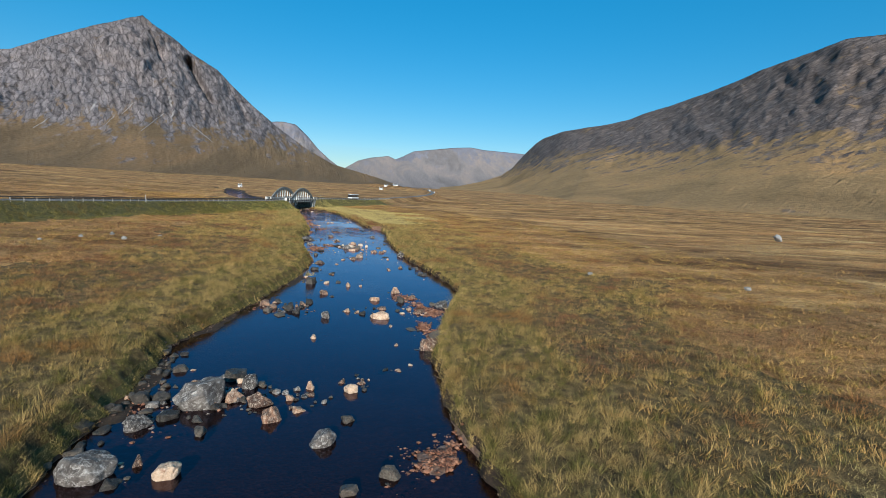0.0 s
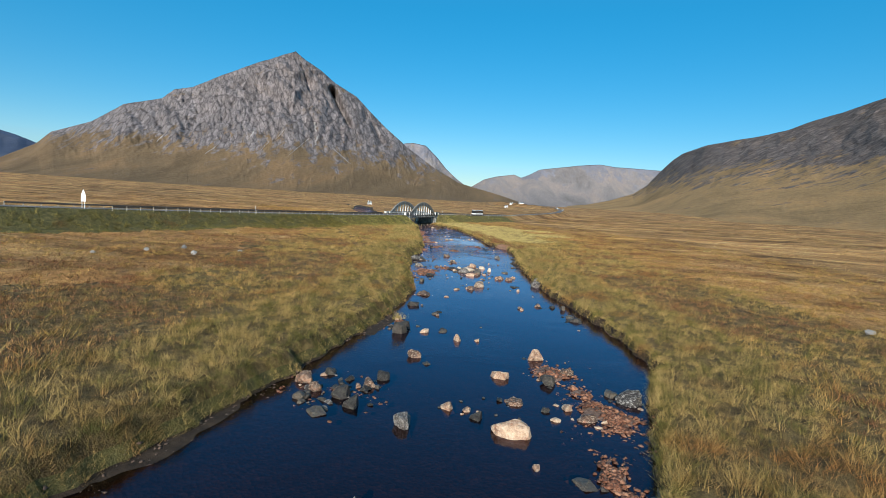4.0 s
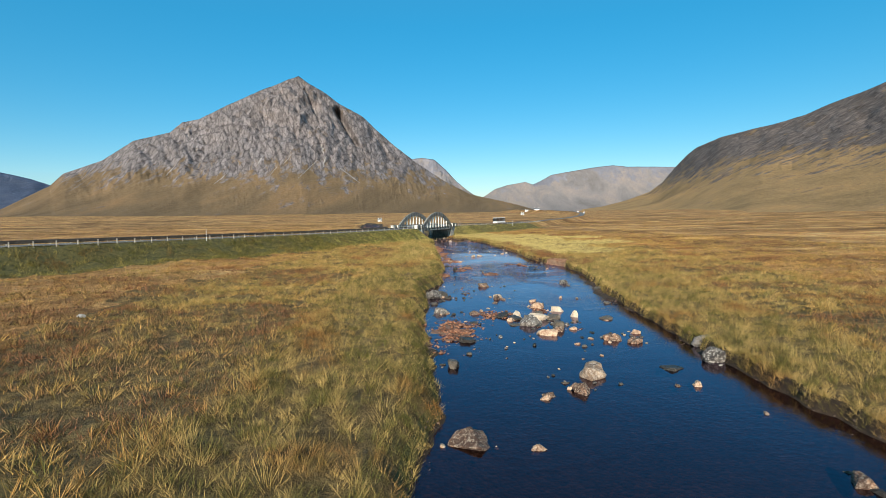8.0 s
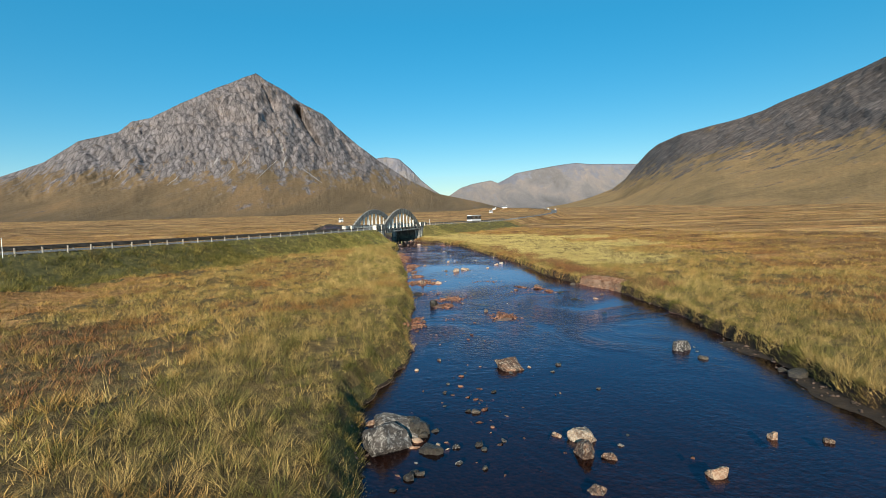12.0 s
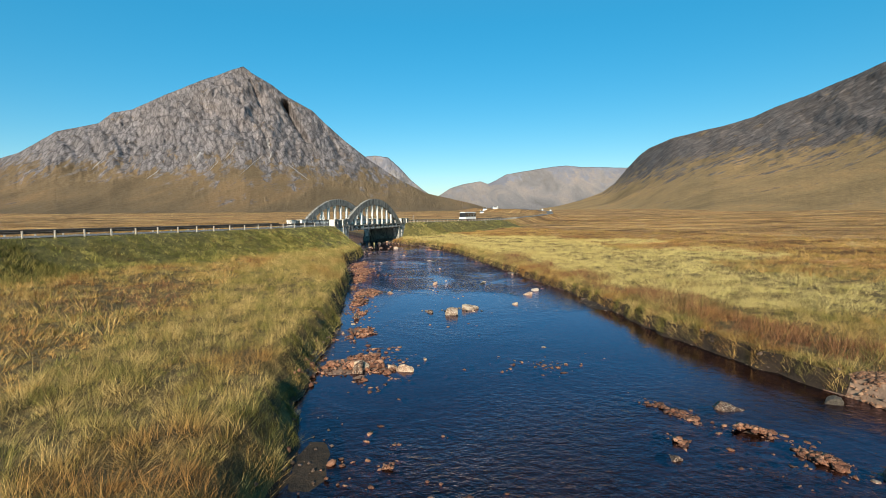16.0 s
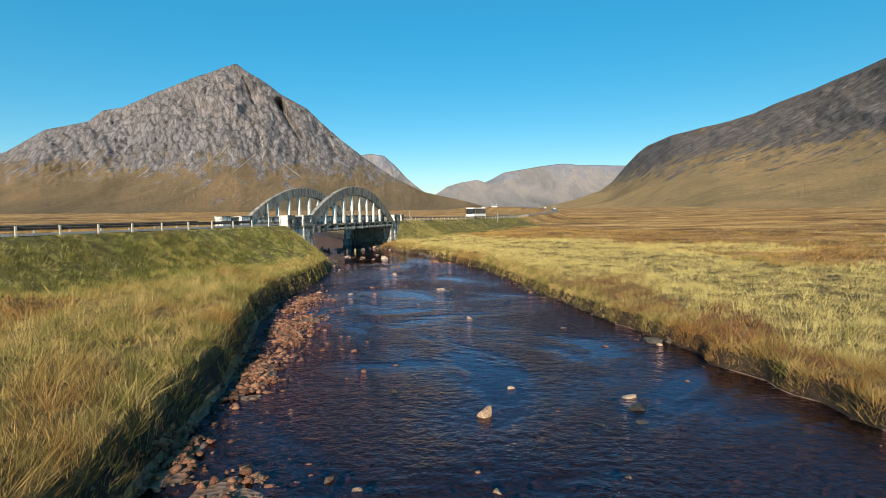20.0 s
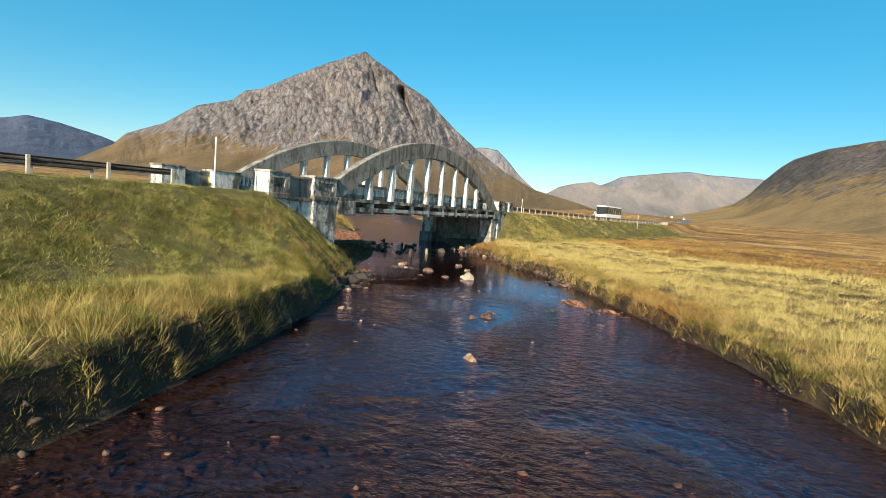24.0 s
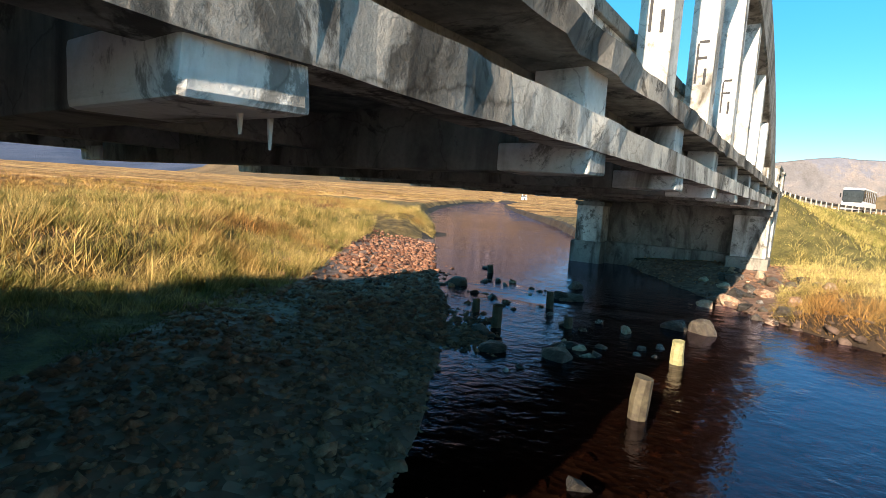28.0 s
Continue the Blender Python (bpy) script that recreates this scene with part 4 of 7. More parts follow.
        part("lower_wall", sided(box(-0.7, -0.05, y0, y1, 1.2, 4.52), west), C_WHITE, w)
part("deck", box(-WIDE + 0.4, -0.4, -3.0, 45.5, 4.42, 4.88), C_UNDER, bridge, "damp concrete deck slab coloured dark for its shade")
# beams coloured darker than their pale ends, for the shade under the deck
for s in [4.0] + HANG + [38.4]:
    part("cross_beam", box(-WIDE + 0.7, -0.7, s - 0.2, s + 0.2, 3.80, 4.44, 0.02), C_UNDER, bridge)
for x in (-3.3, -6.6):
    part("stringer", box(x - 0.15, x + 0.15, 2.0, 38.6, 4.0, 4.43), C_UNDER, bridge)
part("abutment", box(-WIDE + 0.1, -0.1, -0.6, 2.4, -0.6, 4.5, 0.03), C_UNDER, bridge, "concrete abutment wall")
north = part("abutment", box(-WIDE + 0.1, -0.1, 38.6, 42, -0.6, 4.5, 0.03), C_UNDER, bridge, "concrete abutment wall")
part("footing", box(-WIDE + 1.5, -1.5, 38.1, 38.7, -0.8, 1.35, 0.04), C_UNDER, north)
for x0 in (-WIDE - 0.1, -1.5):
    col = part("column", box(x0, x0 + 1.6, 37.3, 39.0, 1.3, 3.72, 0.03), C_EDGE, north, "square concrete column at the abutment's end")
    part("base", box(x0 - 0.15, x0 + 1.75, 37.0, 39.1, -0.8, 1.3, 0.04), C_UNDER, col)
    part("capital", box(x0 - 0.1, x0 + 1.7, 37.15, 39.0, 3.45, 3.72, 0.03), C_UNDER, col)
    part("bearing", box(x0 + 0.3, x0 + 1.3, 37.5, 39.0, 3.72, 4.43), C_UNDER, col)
# painted scrawl on three hangers, kept as plain strokes
M_INK = simple("black_paint", [(0.3, (0.012, 0.012, 0.014)), (0.7, (0.03, 0.03, 0.03))], 3, 0.6, 0.0)
for s in HANG[2:5]:
    for x, z, w, h in ((-0.36, 6.35, 0.04, 0.75), (-0.26, 6.75, 0.18, 0.05), (-0.27, 6.45, 0.16, 0.05), (-0.2, 6.1, 0.05, 0.3)):
        part("paint_mark", box(x - w / 2, x + w / 2, s - 0.272, s - 0.262, z - h / 2, z + h / 2), M_INK, bridge)
# water stain stalactites under the worn beam end
for y, n in ((7.75, 0.22), (7.62, 0.14)):
    part("drip", tube(0.006, n * 0.55, 5, 0.014), C_WHITE, bridge).location = (0.02, y, 3.80 - n * 0.55)
M_YELLOW = simple("yellow_enamel", [(0.3, (0.62, 0.42, 0.02)), (0.7, (0.75, 0.55, 0.04))], 3, 0.45, 0.0)
marker = holder("width_marker", BR @ pose(-WIDE + 0.35, 0.2, 5.0), "small yellow and black marker plate fixed to the parapet end", "road marker")
part("plate", box(-0.28, 0.28, -0.05, -0.02, 0.1, 0.95, 0.008), M_YELLOW, marker)
for k in range(2):
    part("stripe", box(-0.28, 0.28, -0.058, -0.051, 0.3 + 0.35 * k, 0.42 + 0.35 * k), M_INK, marker)


# ---- stones in the river ----
def make_stone(name, stops, lichen=(0.45, 0.44, 0.40), amount=0.5, rough=0.85):
    m, nt, b = mat_nodes(name, rough, 0, 0.35)
    c = obj_coord(nt)
    rnd = nt.nodes.new("ShaderNodeObjectInfo").outputs["Random"]
    isl = nt.nodes.new("ShaderNodeNewGeometry").outputs["Random Per Island"]
    n1, n2 = noise_node(nt, 2.0, 6, 0.65, c, 0.5), noise_node(nt, 12, 8, 0.75, c)
    add = nt.nodes.new("ShaderNodeMath")
    add.operation = "ADD"
    link(nt, n1.outputs[0], add.inputs[0])
    mul = nt.nodes.new("ShaderNodeMath")
    mul.operation = "MULTIPLY_ADD"
    link(nt, isl, mul.inputs[0])
    mul.inputs[1].default_value, mul.inputs[2].default_value = 0.5, -0.25
    link(nt, mul.outputs[0], add.inputs[1])
    r = ramp_node(nt, stops, add.outputs[0])
    spot = ramp_node(nt, [(0.50, (0, 0, 0)), (0.60, (amount, amount, amount))], noise_node(nt, 6.0, 9, 0.78, c, 0.5).outputs[0])
    col = mix_node(nt, spot.outputs[0], r.outputs[0], lichen)
    col = mix_node(nt, 0.5, col, ramp_node(nt, [(0.3, (0.2, 0.2, 0.2)), (0.7, (0.8, 0.8, 0.8))], n2.outputs[0]).outputs[0], "OVERLAY")
    link(nt, col, b.inputs["Base Color"])
    bump_node(nt, b, n2.outputs[0], 0.9, 0.09)
    return m


STONE = {"g": make_stone("grey_stone", [(0.30, (0.026, 0.023, 0.021)), (0.48, (0.075, 0.063, 0.054)), (0.75, (0.20, 0.175, 0.148))], (0.50, 0.47, 0.42), 0.62),
         "o": make_stone("red_stone", [(0.30, (0.075, 0.042, 0.028)), (0.47, (0.30, 0.165, 0.098)), (0.72, (0.58, 0.42, 0.28))], (0.60, 0.50, 0.38), 0.5),
         "d": make_stone("wet_stone", [(0.2, (0.016, 0.013, 0.011)), (0.5, (0.048, 0.040, 0.033)), (0.8, (0.11, 0.088, 0.066))], (0.15, 0.145, 0.10), 0.35, 0.4)}
STONE["p"] = make_stone("pale_stone", [(0.25, (0.10, 0.095, 0.088)), (0.5, (0.22, 0.21, 0.195)), (0.8, (0.33, 0.315, 0.29))], (0.40, 0.39, 0.36), 0.5)
STONE["c"] = make_stone("cream_stone", [(0.25, (0.18, 0.12, 0.08)), (0.5, (0.44, 0.335, 0.235)), (0.8, (0.58, 0.47, 0.35))], (0.58, 0.51, 0.42), 0.5)
STONE_SAY = {"c": "pale cream boulder standing out of the river", "g": "grey lichen-spotted boulder standing in the river", "o": "pale reddish boulder lying in the river", "d": "dark wet rock low in the river", "w": "small river stone green with slimy weed"}
STONE["w"] = make_stone("weedy_stone", [(0.25, (0.022, 0.024, 0.010)), (0.5, (0.070, 0.078, 0.026)), (0.8, (0.15, 0.155, 0.060))], (0.26, 0.24, 0.14), 0.4, 0.5)


def boulder_mesh(name, seed, mat, fine=0.28):
    """A unit stone: the hull of a few random corners, its edges worn and its faces pitted."""
    rng = random.Random(seed)
    bm = bmesh.new()
    for _ in range(15):
        v = Vector((rng.gauss(0, 1), rng.gauss(0, 1), rng.gauss(0, 1))).normalized() * rng.uniform(0.82, 1.08)
        bm.verts.new((v.x, v.y, max(-0.75, min(0.8, v.z))))
    bmesh.ops.convex_hull(bm, input=bm.verts)
    bmesh.ops.delete(bm, geom=[v for v in bm.verts if not v.link_faces], context="VERTS")
    bmesh.ops.dissolve_limit(bm, angle_limit=0.2, verts=bm.verts, edges=bm.edges)
    bmesh.ops.bevel(bm, geom=list(bm.edges), offset=0.07, segments=2, affect="EDGES", profile=0.5)
    bmesh.ops.triangulate(bm, faces=bm.faces)
    for _ in range(2):
        bmesh.ops.subdivide_edges(bm, edges=[e for e in bm.edges if e.calc_length() > fine], cuts=1)
        bmesh.ops.triangulate(bm, faces=[f for f in bm.faces if len(f.verts) > 3])
    off = Vector((seed * 3.1, seed * 1.7, 0))
    for v in bm.verts:
        v.co += v.co.normalized() * (noise.noise(v.co * 2.2 + off) * 0.09 + noise.noise(v.co * 6 + off) * 0.05)
    bmesh.ops.recalc_face_normals(bm, faces=bm.faces)
    return to_mesh(name, bm, mat)


STONE_MESH = {k: [boulder_mesh("boulder", 10 * i + j, STONE[k]) for i in range(9)] for j, k in enumerate("godpcw")}
STONE_LOW = {k: [boulder_mesh("loose_rock", 10 * i + j, STONE[k], 0.9) for i in range(9)] for j, k in enumerate("god")}
STONES_A = [(5.8, -227.3, 2.32, 1.39, 'g'), (9.2, -220.2, 3.28, 1.81, 'g'), (10, -215.7, 2.06, 0.93, 'd'), (11.2, -217.5, 1.65, 0.99, 'g'), (12.3, -220.2, 1.64, 0.92, 'o'), (13.1, -222.6, 1.19, 1.08, 'o'), (5.6, -219.4, 1.16, 0.7, 'g'), (6.7, -219.6, 1.15, 0.86, 'g'), (6.4, -222.8, 1.34, 0.82, 'g'), (7.6, -221.8, 1.29, 0.71, 'd'), (4.5, -221.1, 1.13, 0.68, 'd'), (10.8, -219.8, 1.19, 0.74, 'o'), (15.9, -225.5, 1.49, 1.01, 'g'), (9.3, -227.8, 1.31, 0.8, 'o'), (7.7, -226.7, 0.78, 0.56, 'g'), (9.8, -223.9, 0.94, 0.54, 'd'), (7, -228.3, 1.2, 0.54, 'g'), (14.5, -221.7, 1.26, 0.38, 'o'), (14, -219.8, 0.74, 0.53, 'o'), (15, -218.3, 0.77, 0.69, 'o'), (17.7, -219, 0.98, 0.75, 'o'), (18.4, -217.6, 0.59, 0.35, 'o'), (17.1, -217.3, 0.71, 0.36, 'o'), (17.3, -223.1, 0.84, 0.61, 'd')]
STONES_A1 = [(18.9, -229.1, 0.98, 0.76, 'g'), (17, -230.1, 0.94, 0.61, 'd'), (24.4, -210.7, 1.6, 1.27, 'o'), (25.7, -207.7, 1.31, 0.91, 'd'), (6.5, -214.5, 1.13, 0.55, 'd'), (8.2, -217.3, 1.12, 0.51, 'g'), (15.1, -206.9, 0.7, 0.54, 'o'), (21.8, -209.2, 0.68, 0.3, 'o'), (20.2, -215.1, 0.84, 0.26, 'd'), (21.2, -215.4, 0.59, 0.3, 'o'), (4, -223.2, 1.21, 0.58, 'd'), (8.3, -220.6, 0.96, 0.53, 'd')]
STONES_B = [(29, -194.8, 1.7, 1.11, 'g'), (28.2, -193.8, 0.95, 0.63, 'g'), (24.7, -187.4, 1.11, 1, 'o'), (21.7, -191.6, 1.22, 0.75, 'o'), (24.7, -192.3, 1.15, 0.75, 'g'), (26.4, -190.1, 0.87, 0.47, 'o'), (22.1, -196, 1.11, 0.45, 'o'), (18.4, -197.3, 1.04, 0.52, 'o'), (19.3, -197.5, 0.73, 0.37, 'g'), (20, -198.4, 0.91, 0.63, 'd'), (16.1, -199.8, 1.42, 0.85, 'g'), (21.5, -199.8, 1.9, 0.96, 'o'), (25.8, -197.9, 1.21, 0.49, 'o'), (15.9, -188.5, 1.19, 0.69, 'o'), (16.8, -189.8, 0.74, 0.36, 'd'), (13.4, -197.8, 1.17, 0.93, 'g'), (12.5, -196.6, 1.15, 0.93, 'g'), (9.8, -194.6, 1.19, 0.91, 'g'), (10.8, -195.9, 0.8, 0.72, 'o'), (10.3, -197.2, 0.77, 0.59, 'd'), (14.3, -193.4, 0.96, 0.87, 'd'), (13.6, -194.8, 1.15, 0.62, 'g'), (11.6, -199, 1.13, 0.45, 'd'), (14.2, -181.7, 1.43, 1.21, 'g')]
STONES_B1 = [(16.3, -181.2, 0.94, 0.46, 'o'), (17.8, -180.8, 0.78, 0.39, 'd'), (19, -183.2, 0.81, 0.73, 'o'), (20.7, -183.1, 0.57, 0.37, 'o'), (17, -173.9, 0.8, 0.54, 'd'), (15.3, -163.6, 1.83, 0.77, 'o'), (26.1, -169.2, 0.67, 0.4, 'o'), (30.8, -173.2, 1.58, 0.6, 'd'), (30.7, -151.8, 1.65, 0.95, 'g'), (11, -193, 0.81, 0.56, 'd'), (12.3, -193.9, 0.72, 0.49, 'd'), (24, -198.1, 0.58, 0.33, 'o'), (23.7, -196.9, 0.6, 0.39, 'd'), (25.1, -196.4, 1.12, 0.46, 'o')]
STONES_C = [(14.4, -180.3, 1.43, 0.99, 'g'), (17.9, -180.1, 0.72, 0.4, 'g'), (17.2, -172.9, 0.77, 0.32, 'd'), (17.2, -174.6, 0.5, 0.35, 'o'), (13.5, -177.2, 0.63, 0.34, 'o'), (14.5, -170, 1.45, 0.7, 'd'), (30.7, -171.9, 1.3, 0.5, 'd'), (26.1, -168.5, 0.72, 0.39, 'o'), (28.4, -167.1, 0.91, 0.34, 'd'), (29.9, -166.7, 0.86, 0.56, 'd'), (31, -167.7, 0.77, 0.69, 'g'), (21.2, -178.3, 0.45, 0.22, 'o'), (30.4, -177.1, 0.42, 0.22, 'o'), (19.1, -158.4, 0.72, 0.36, 'o'), (27, -153.7, 1.12, 0.37, 'd'), (15.6, -179.3, 0.42, 0.29, 'd')]
STONES_D = [(22.2, -154.8, 1.74, 1.03, 'c'), (21.1, -157.5, 1.23, 0.66, 'o'), (19.3, -158, 0.84, 0.43, 'o'), (18, -164.1, 0.62, 0.3, 'o'), (31.4, -148.3, 1.3, 0.7, 'g'), (27.2, -147.1, 1.12, 0.62, 'o'), (25.9, -146.1, 1.48, 0.7, 'o'), (25, -137.7, 1.04, 0.94, 'c'), (22.9, -141.6, 1.42, 0.77, 'g'), (20.6, -141, 1.71, 1.11, 'g'), (19.9, -137.2, 1.03, 0.65, 'c'), (22.3, -132.9, 1.36, 0.71, 'o'), (18.7, -127.8, 1.23, 0.67, 'o'), (17.7, -117.5, 1.45, 0.65, 'o'), (12, -125.2, 2.18, 0.92, 'g'), (12.9, -135.3, 1.6, 0.67, 'g'), (14.5, -153, 1.21, 0.62, 'd'), (27.3, -153.1, 1.33, 0.33, 'd'), (27.5, -156.4, 0.61, 0.43, 'o'), (21.4, -144.6, 1.75, 0.63, 'o'), (28.3, -166.5, 1.14, 0.46, 'g'), (28.7, -160.3, 0.62, 0.22, 'o'), (31.8, -150.9, 0.82, 0.44, 'o'), (26.4, -156.5, 0.4, 0.24, 'o')]
STONES_E = [(21.2, -139.1, 2.45, 1.1, 'c'), (19.7, -138.5, 1.29, 0.6, 'd'), (19.2, -139.3, 0.84, 0.47, 'o'), (18.7, -137.6, 1.11, 0.58, 'd'), (22.9, -138.5, 1.32, 0.79, 'd'), (23.9, -134.7, 1.3, 0.79, 'c'), (22.5, -132.4, 1.21, 0.74, 'g'), (21.9, -136.6, 0.98, 0.51, 'd'), (27.5, -138.6, 1.09, 0.45, 'd'), (15.9, -136.2, 1.15, 0.48, 'o'), (13.2, -136, 0.8, 0.52, 'g'), (11.7, -126.6, 1.78, 1.14, 'g'), (12.8, -125.3, 1.19, 0.84, 'd'), (13.3, -127.1, 0.94, 0.51, 'd'), (12.1, -130.9, 0.88, 0.5, 'd'), (18.9, -126.5, 1.04, 0.64, 'c'), (19.4, -128.1, 0.62, 0.34, 'o'), (18.3, -130.1, 0.63, 0.31, 'o'), (18.1, -126.1, 0.59, 0.3, 'o'), (17.6, -116.8, 1.52, 0.76, 'o'), (28.5, -114.9, 1.32, 0.76, 'g'), (28.6, -116.9, 0.63, 0.33, 'd'), (22.4, -129.6, 1.03, 0.49, 'o'), (29.9, -130.4, 1.18, 0.36, 'd')]
STONES_E1 = [(32.6, -122.5, 0.67, 0.45, 'o'), (27.4, -127.5, 0.48, 0.31, 'o'), (25.7, -127.1, 0.48, 0.43, 'o'), (31.4, -120.4, 1.12, 0.39, 'd'), (16.8, -136.5, 0.49, 0.28, 'o'), (14.8, -135.1, 0.61, 0.25, 'd'), (16.7, -134.8, 0.48, 0.26, 'o'), (17.5, -133.4, 0.46, 0.27, 'o')]
STONES_F = [(13.6, -97.5, 0.94, 0.77, 'g'), (18.1, -101, 0.57, 0.44, 'o'), (25.7, -86.8, 0.96, 0.4, 'g'), (29.7, -86.6, 0.7, 0.42, 'd'), (27.1, -91.7, 0.91, 0.41, 'g'), (30.6, -93.7, 0.65, 0.29, 'g'), (27.1, -96, 0.85, 0.41, 'd'), (15.7, -103.3, 0.32, 0.23, 'o'), (18.4, -97.8, 0.95, 0.21, 'd'), (21.6, -97.9, 0.49, 0.26, 'd'), (20.6, -97.4, 0.3, 0.18, 'o'), (14.4, -81.5, 0.81, 0.44, 'o'), (12.4, -81.1, 0.74, 0.44, 'o'), (27.7, -103.5, 0.63, 0.24, 'd'), (29.2, -96.3, 0.59, 0.32, 'o'), (16.5, -96.7, 0.39, 0.22, 'o'), (15, -93.7, 0.44, 0.25, 'o'), (27.6, -96.7, 0.73, 0.25, 'd'), (21.4, -102.4, 0.2, 0.13, 'o'), (22.1, -90.2, 0.52, 0.29, 'o')]
STONES_G = [(17.3, -68.7, 1.29, 0.66, 'c'), (18.7, -66.8, 1.39, 0.54, 'c'), (15.9, -67.9, 1.04, 0.31, 'o'), (22.4, -65.2, 0.72, 0.3, 'o'), (25.4, -58.4, 0.73, 0.44, 'c'), (24.4, -60.7, 0.98, 0.41, 'o'), (22.9, -59.9, 0.84, 0.28, 'd'), (16.8, -53.2, 0.71, 0.48, 'o'), (12.4, -81.6, 0.67, 0.6, 'o'), (15.3, -79.8, 0.33, 0.24, 'o'), (10.9, -69.7, 0.55, 0.4, 'o'), (12.4, -58.5, 1.17, 0.35, 'o'), (22.6, -79.9, 0.22, 0.13, 'o'), (10.9, -71.5, 0.41, 0.21, 'o'), (11.6, -73.5, 0.33, 0.17, 'o'), (10.7, -74.1, 0.28, 0.19, 'o'), (21.4, -78.1, 0.39, 0.18, 'o'), (17.4, -80.8, 0.26, 0.14, 'd'), (23, -71.6, 0.32, 0.14, 'd'), (21.4, -53, 0.64, 0.33, 'd')]
STONES_H = [(13.9, -50.8, 0.36, 0.25, 'd'), (17.9, -50.8, 0.37, 0.22, 'o'), (21.6, -52, 0.65, 0.22, 'o'), (21.1, -54.1, 0.54, 0.23, 'd'), (19.9, -54.1, 0.39, 0.19, 'd'), (12.6, -56.7, 0.32, 0.26, 'o'), (10.9, -56.5, 0.39, 0.19, 'o'), (13.3, -57.2, 0.33, 0.2, 'o'), (19.5, -57, 0.38, 0.21, 'o'), (16.4, -57.4, 0.33, 0.2, 'o'), (25.6, -45, 1.14, 0.21, 'g'), (20.1, -51, 0.41, 0.15, 'd'), (18, -54.7, 0.27, 0.12, 'o'), (11.1, -54.1, 0.24, 0.12, 'o'), (17.7, -38.7, 0.53, 0.27, 'o'), (12.6, -15.6, 0.81, 0.36, 'o'), (22.4, -41.8, 0.49, 0.22, 'o'), (25.5, -54.8, 0.28, 0.13, 'o')]
STONES_I = [(16.7, -27, 0.75, 0.34, 'c'), (17, -27.9, 0.79, 0.21, 'd'), (12.4, -34.9, 0.34, 0.17, 'o'), (9.6, -28.3, 0.41, 0.22, 'o'), (7, -27, 0.54, 0.24, 'o'), (8.7, -28.9, 0.4, 0.25, 'o'), (9.1, -35, 0.43, 0.21, 'o'), (9.8, -34.3, 0.35, 0.13, 'o'), (16, -24, 0.24, 0.15, 'o'), (18.9, -25.9, 0.31, 0.16, 'o'), (19.1, -28.1, 0.28, 0.15, 'o'), (8.9, -30.7, 0.33, 0.2, 'o')]
STONES_J = [(8.9, 10.7, 0.65, 0.39, 'o'), (4.8, -14.6, 0.42, 0.24, 'g'), (5.4, -14.5, 0.31, 0.19, 'd'), (4.2, -16.2, 1.14, 0.62, 'g'), (12, -9.2, 0.45, 0.32, 'o'), (6.2, -10.2, 0.46, 0.27, 'o'), (15.8, -5.2, 0.47, 0.21, 'd'), (16.4, 5.2, 0.92, 0.33, 'd'), (17.8, -7.8, 0.39, 0.22, 'o'), (14.6, -12.3, 0.17, 0.13, 'o'), (12.5, -9.5, 0.38, 0.11, 'o')]
STONES_K = [(3.5, -5.2, 0.85, 0.48, 'o'), (4.1, -5.8, 0.54, 0.36, 'o'), (3.7, -6.1, 0.4, 0.36, 'o'), (3.6, -1.1, 0.57, 0.51, 'g'), (4.3, -1.5, 0.81, 0.36, 'd'), (3.9, -2.8, 0.62, 0.45, 'g'), (3.7, -3.6, 0.71, 0.37, 'g'), (4.4, -0.6, 0.5, 0.26, 'g'), (4.2, 0.4, 0.23, 0.21, 'o'), (5, -4.4, 0.73, 0.33, 'd'), (5.5, -4.4, 0.42, 0.17, 'o'), (4.6, -4.9, 0.31, 0.15, 'o'), (11.1, -2.2, 0.29, 0.11, 'o'), (11.6, -1.3, 0.26, 0.17, 'o'), (4.7, -5.5, 0.49, 0.21, 'o'), (5, -5.4, 0.39, 0.21, 'o')]
STONES_L = [(10.5, 3.5, 1.27, 0.71, 'c'), (8.9, 3.2, 0.56, 0.29, 'o'), (7.1, 6, 1.05, 0.38, 'd'), (4.7, 7.9, 0.8, 0.37, 'o'), (9.9, 11.5, 0.63, 0.23, 'd'), (9.8, 7.9, 0.48, 0.25, 'o'), (7.1, 3.2, 0.61, 0.18, 'o'), (4.4, 6.2, 0.47, 0.17, 'd')]
STONES_N = [(24.4, -146, 0.5, 0.3, 'o'), (22.5, -143.5, 0.9, 0.6, 'g'), (28.3, -144.1, 0.95, 0.5, 'o'), (23.8, -142.8, 0.75, 0.4, 'o'), (15.3, -146.6, 1.15, 0.6, 'g'), (15.7, -140.3, 1.35, 0.3, 'g'), (19.3, -140.9, 1.0, 0.4, 'd'), (23.1, -147.6, 0.66, 0.28, 'o'), (24.9, -144, 0.6, 0.3, 'd'), (18.1, -216, 0.6, 0.3, 'd'), (15.1, -219.3, 0.7, 0.4, 'o'), (22.1, -203.2, 0.8, 0.3, 'o'), (22.3, -214.2, 0.5, 0.25, 'o'), (23.9, -204.3, 1.1, 0.35, 'd'), (5.6, 22.3, 0.8, 0.6, 'g'), (1.5, 25.1, 1.0, 0.5, 'd'), (9.8, 35.7, 1.3, 0.7, 'g'), (7.2, 28.2, 0.9, 0.4, 'o')]
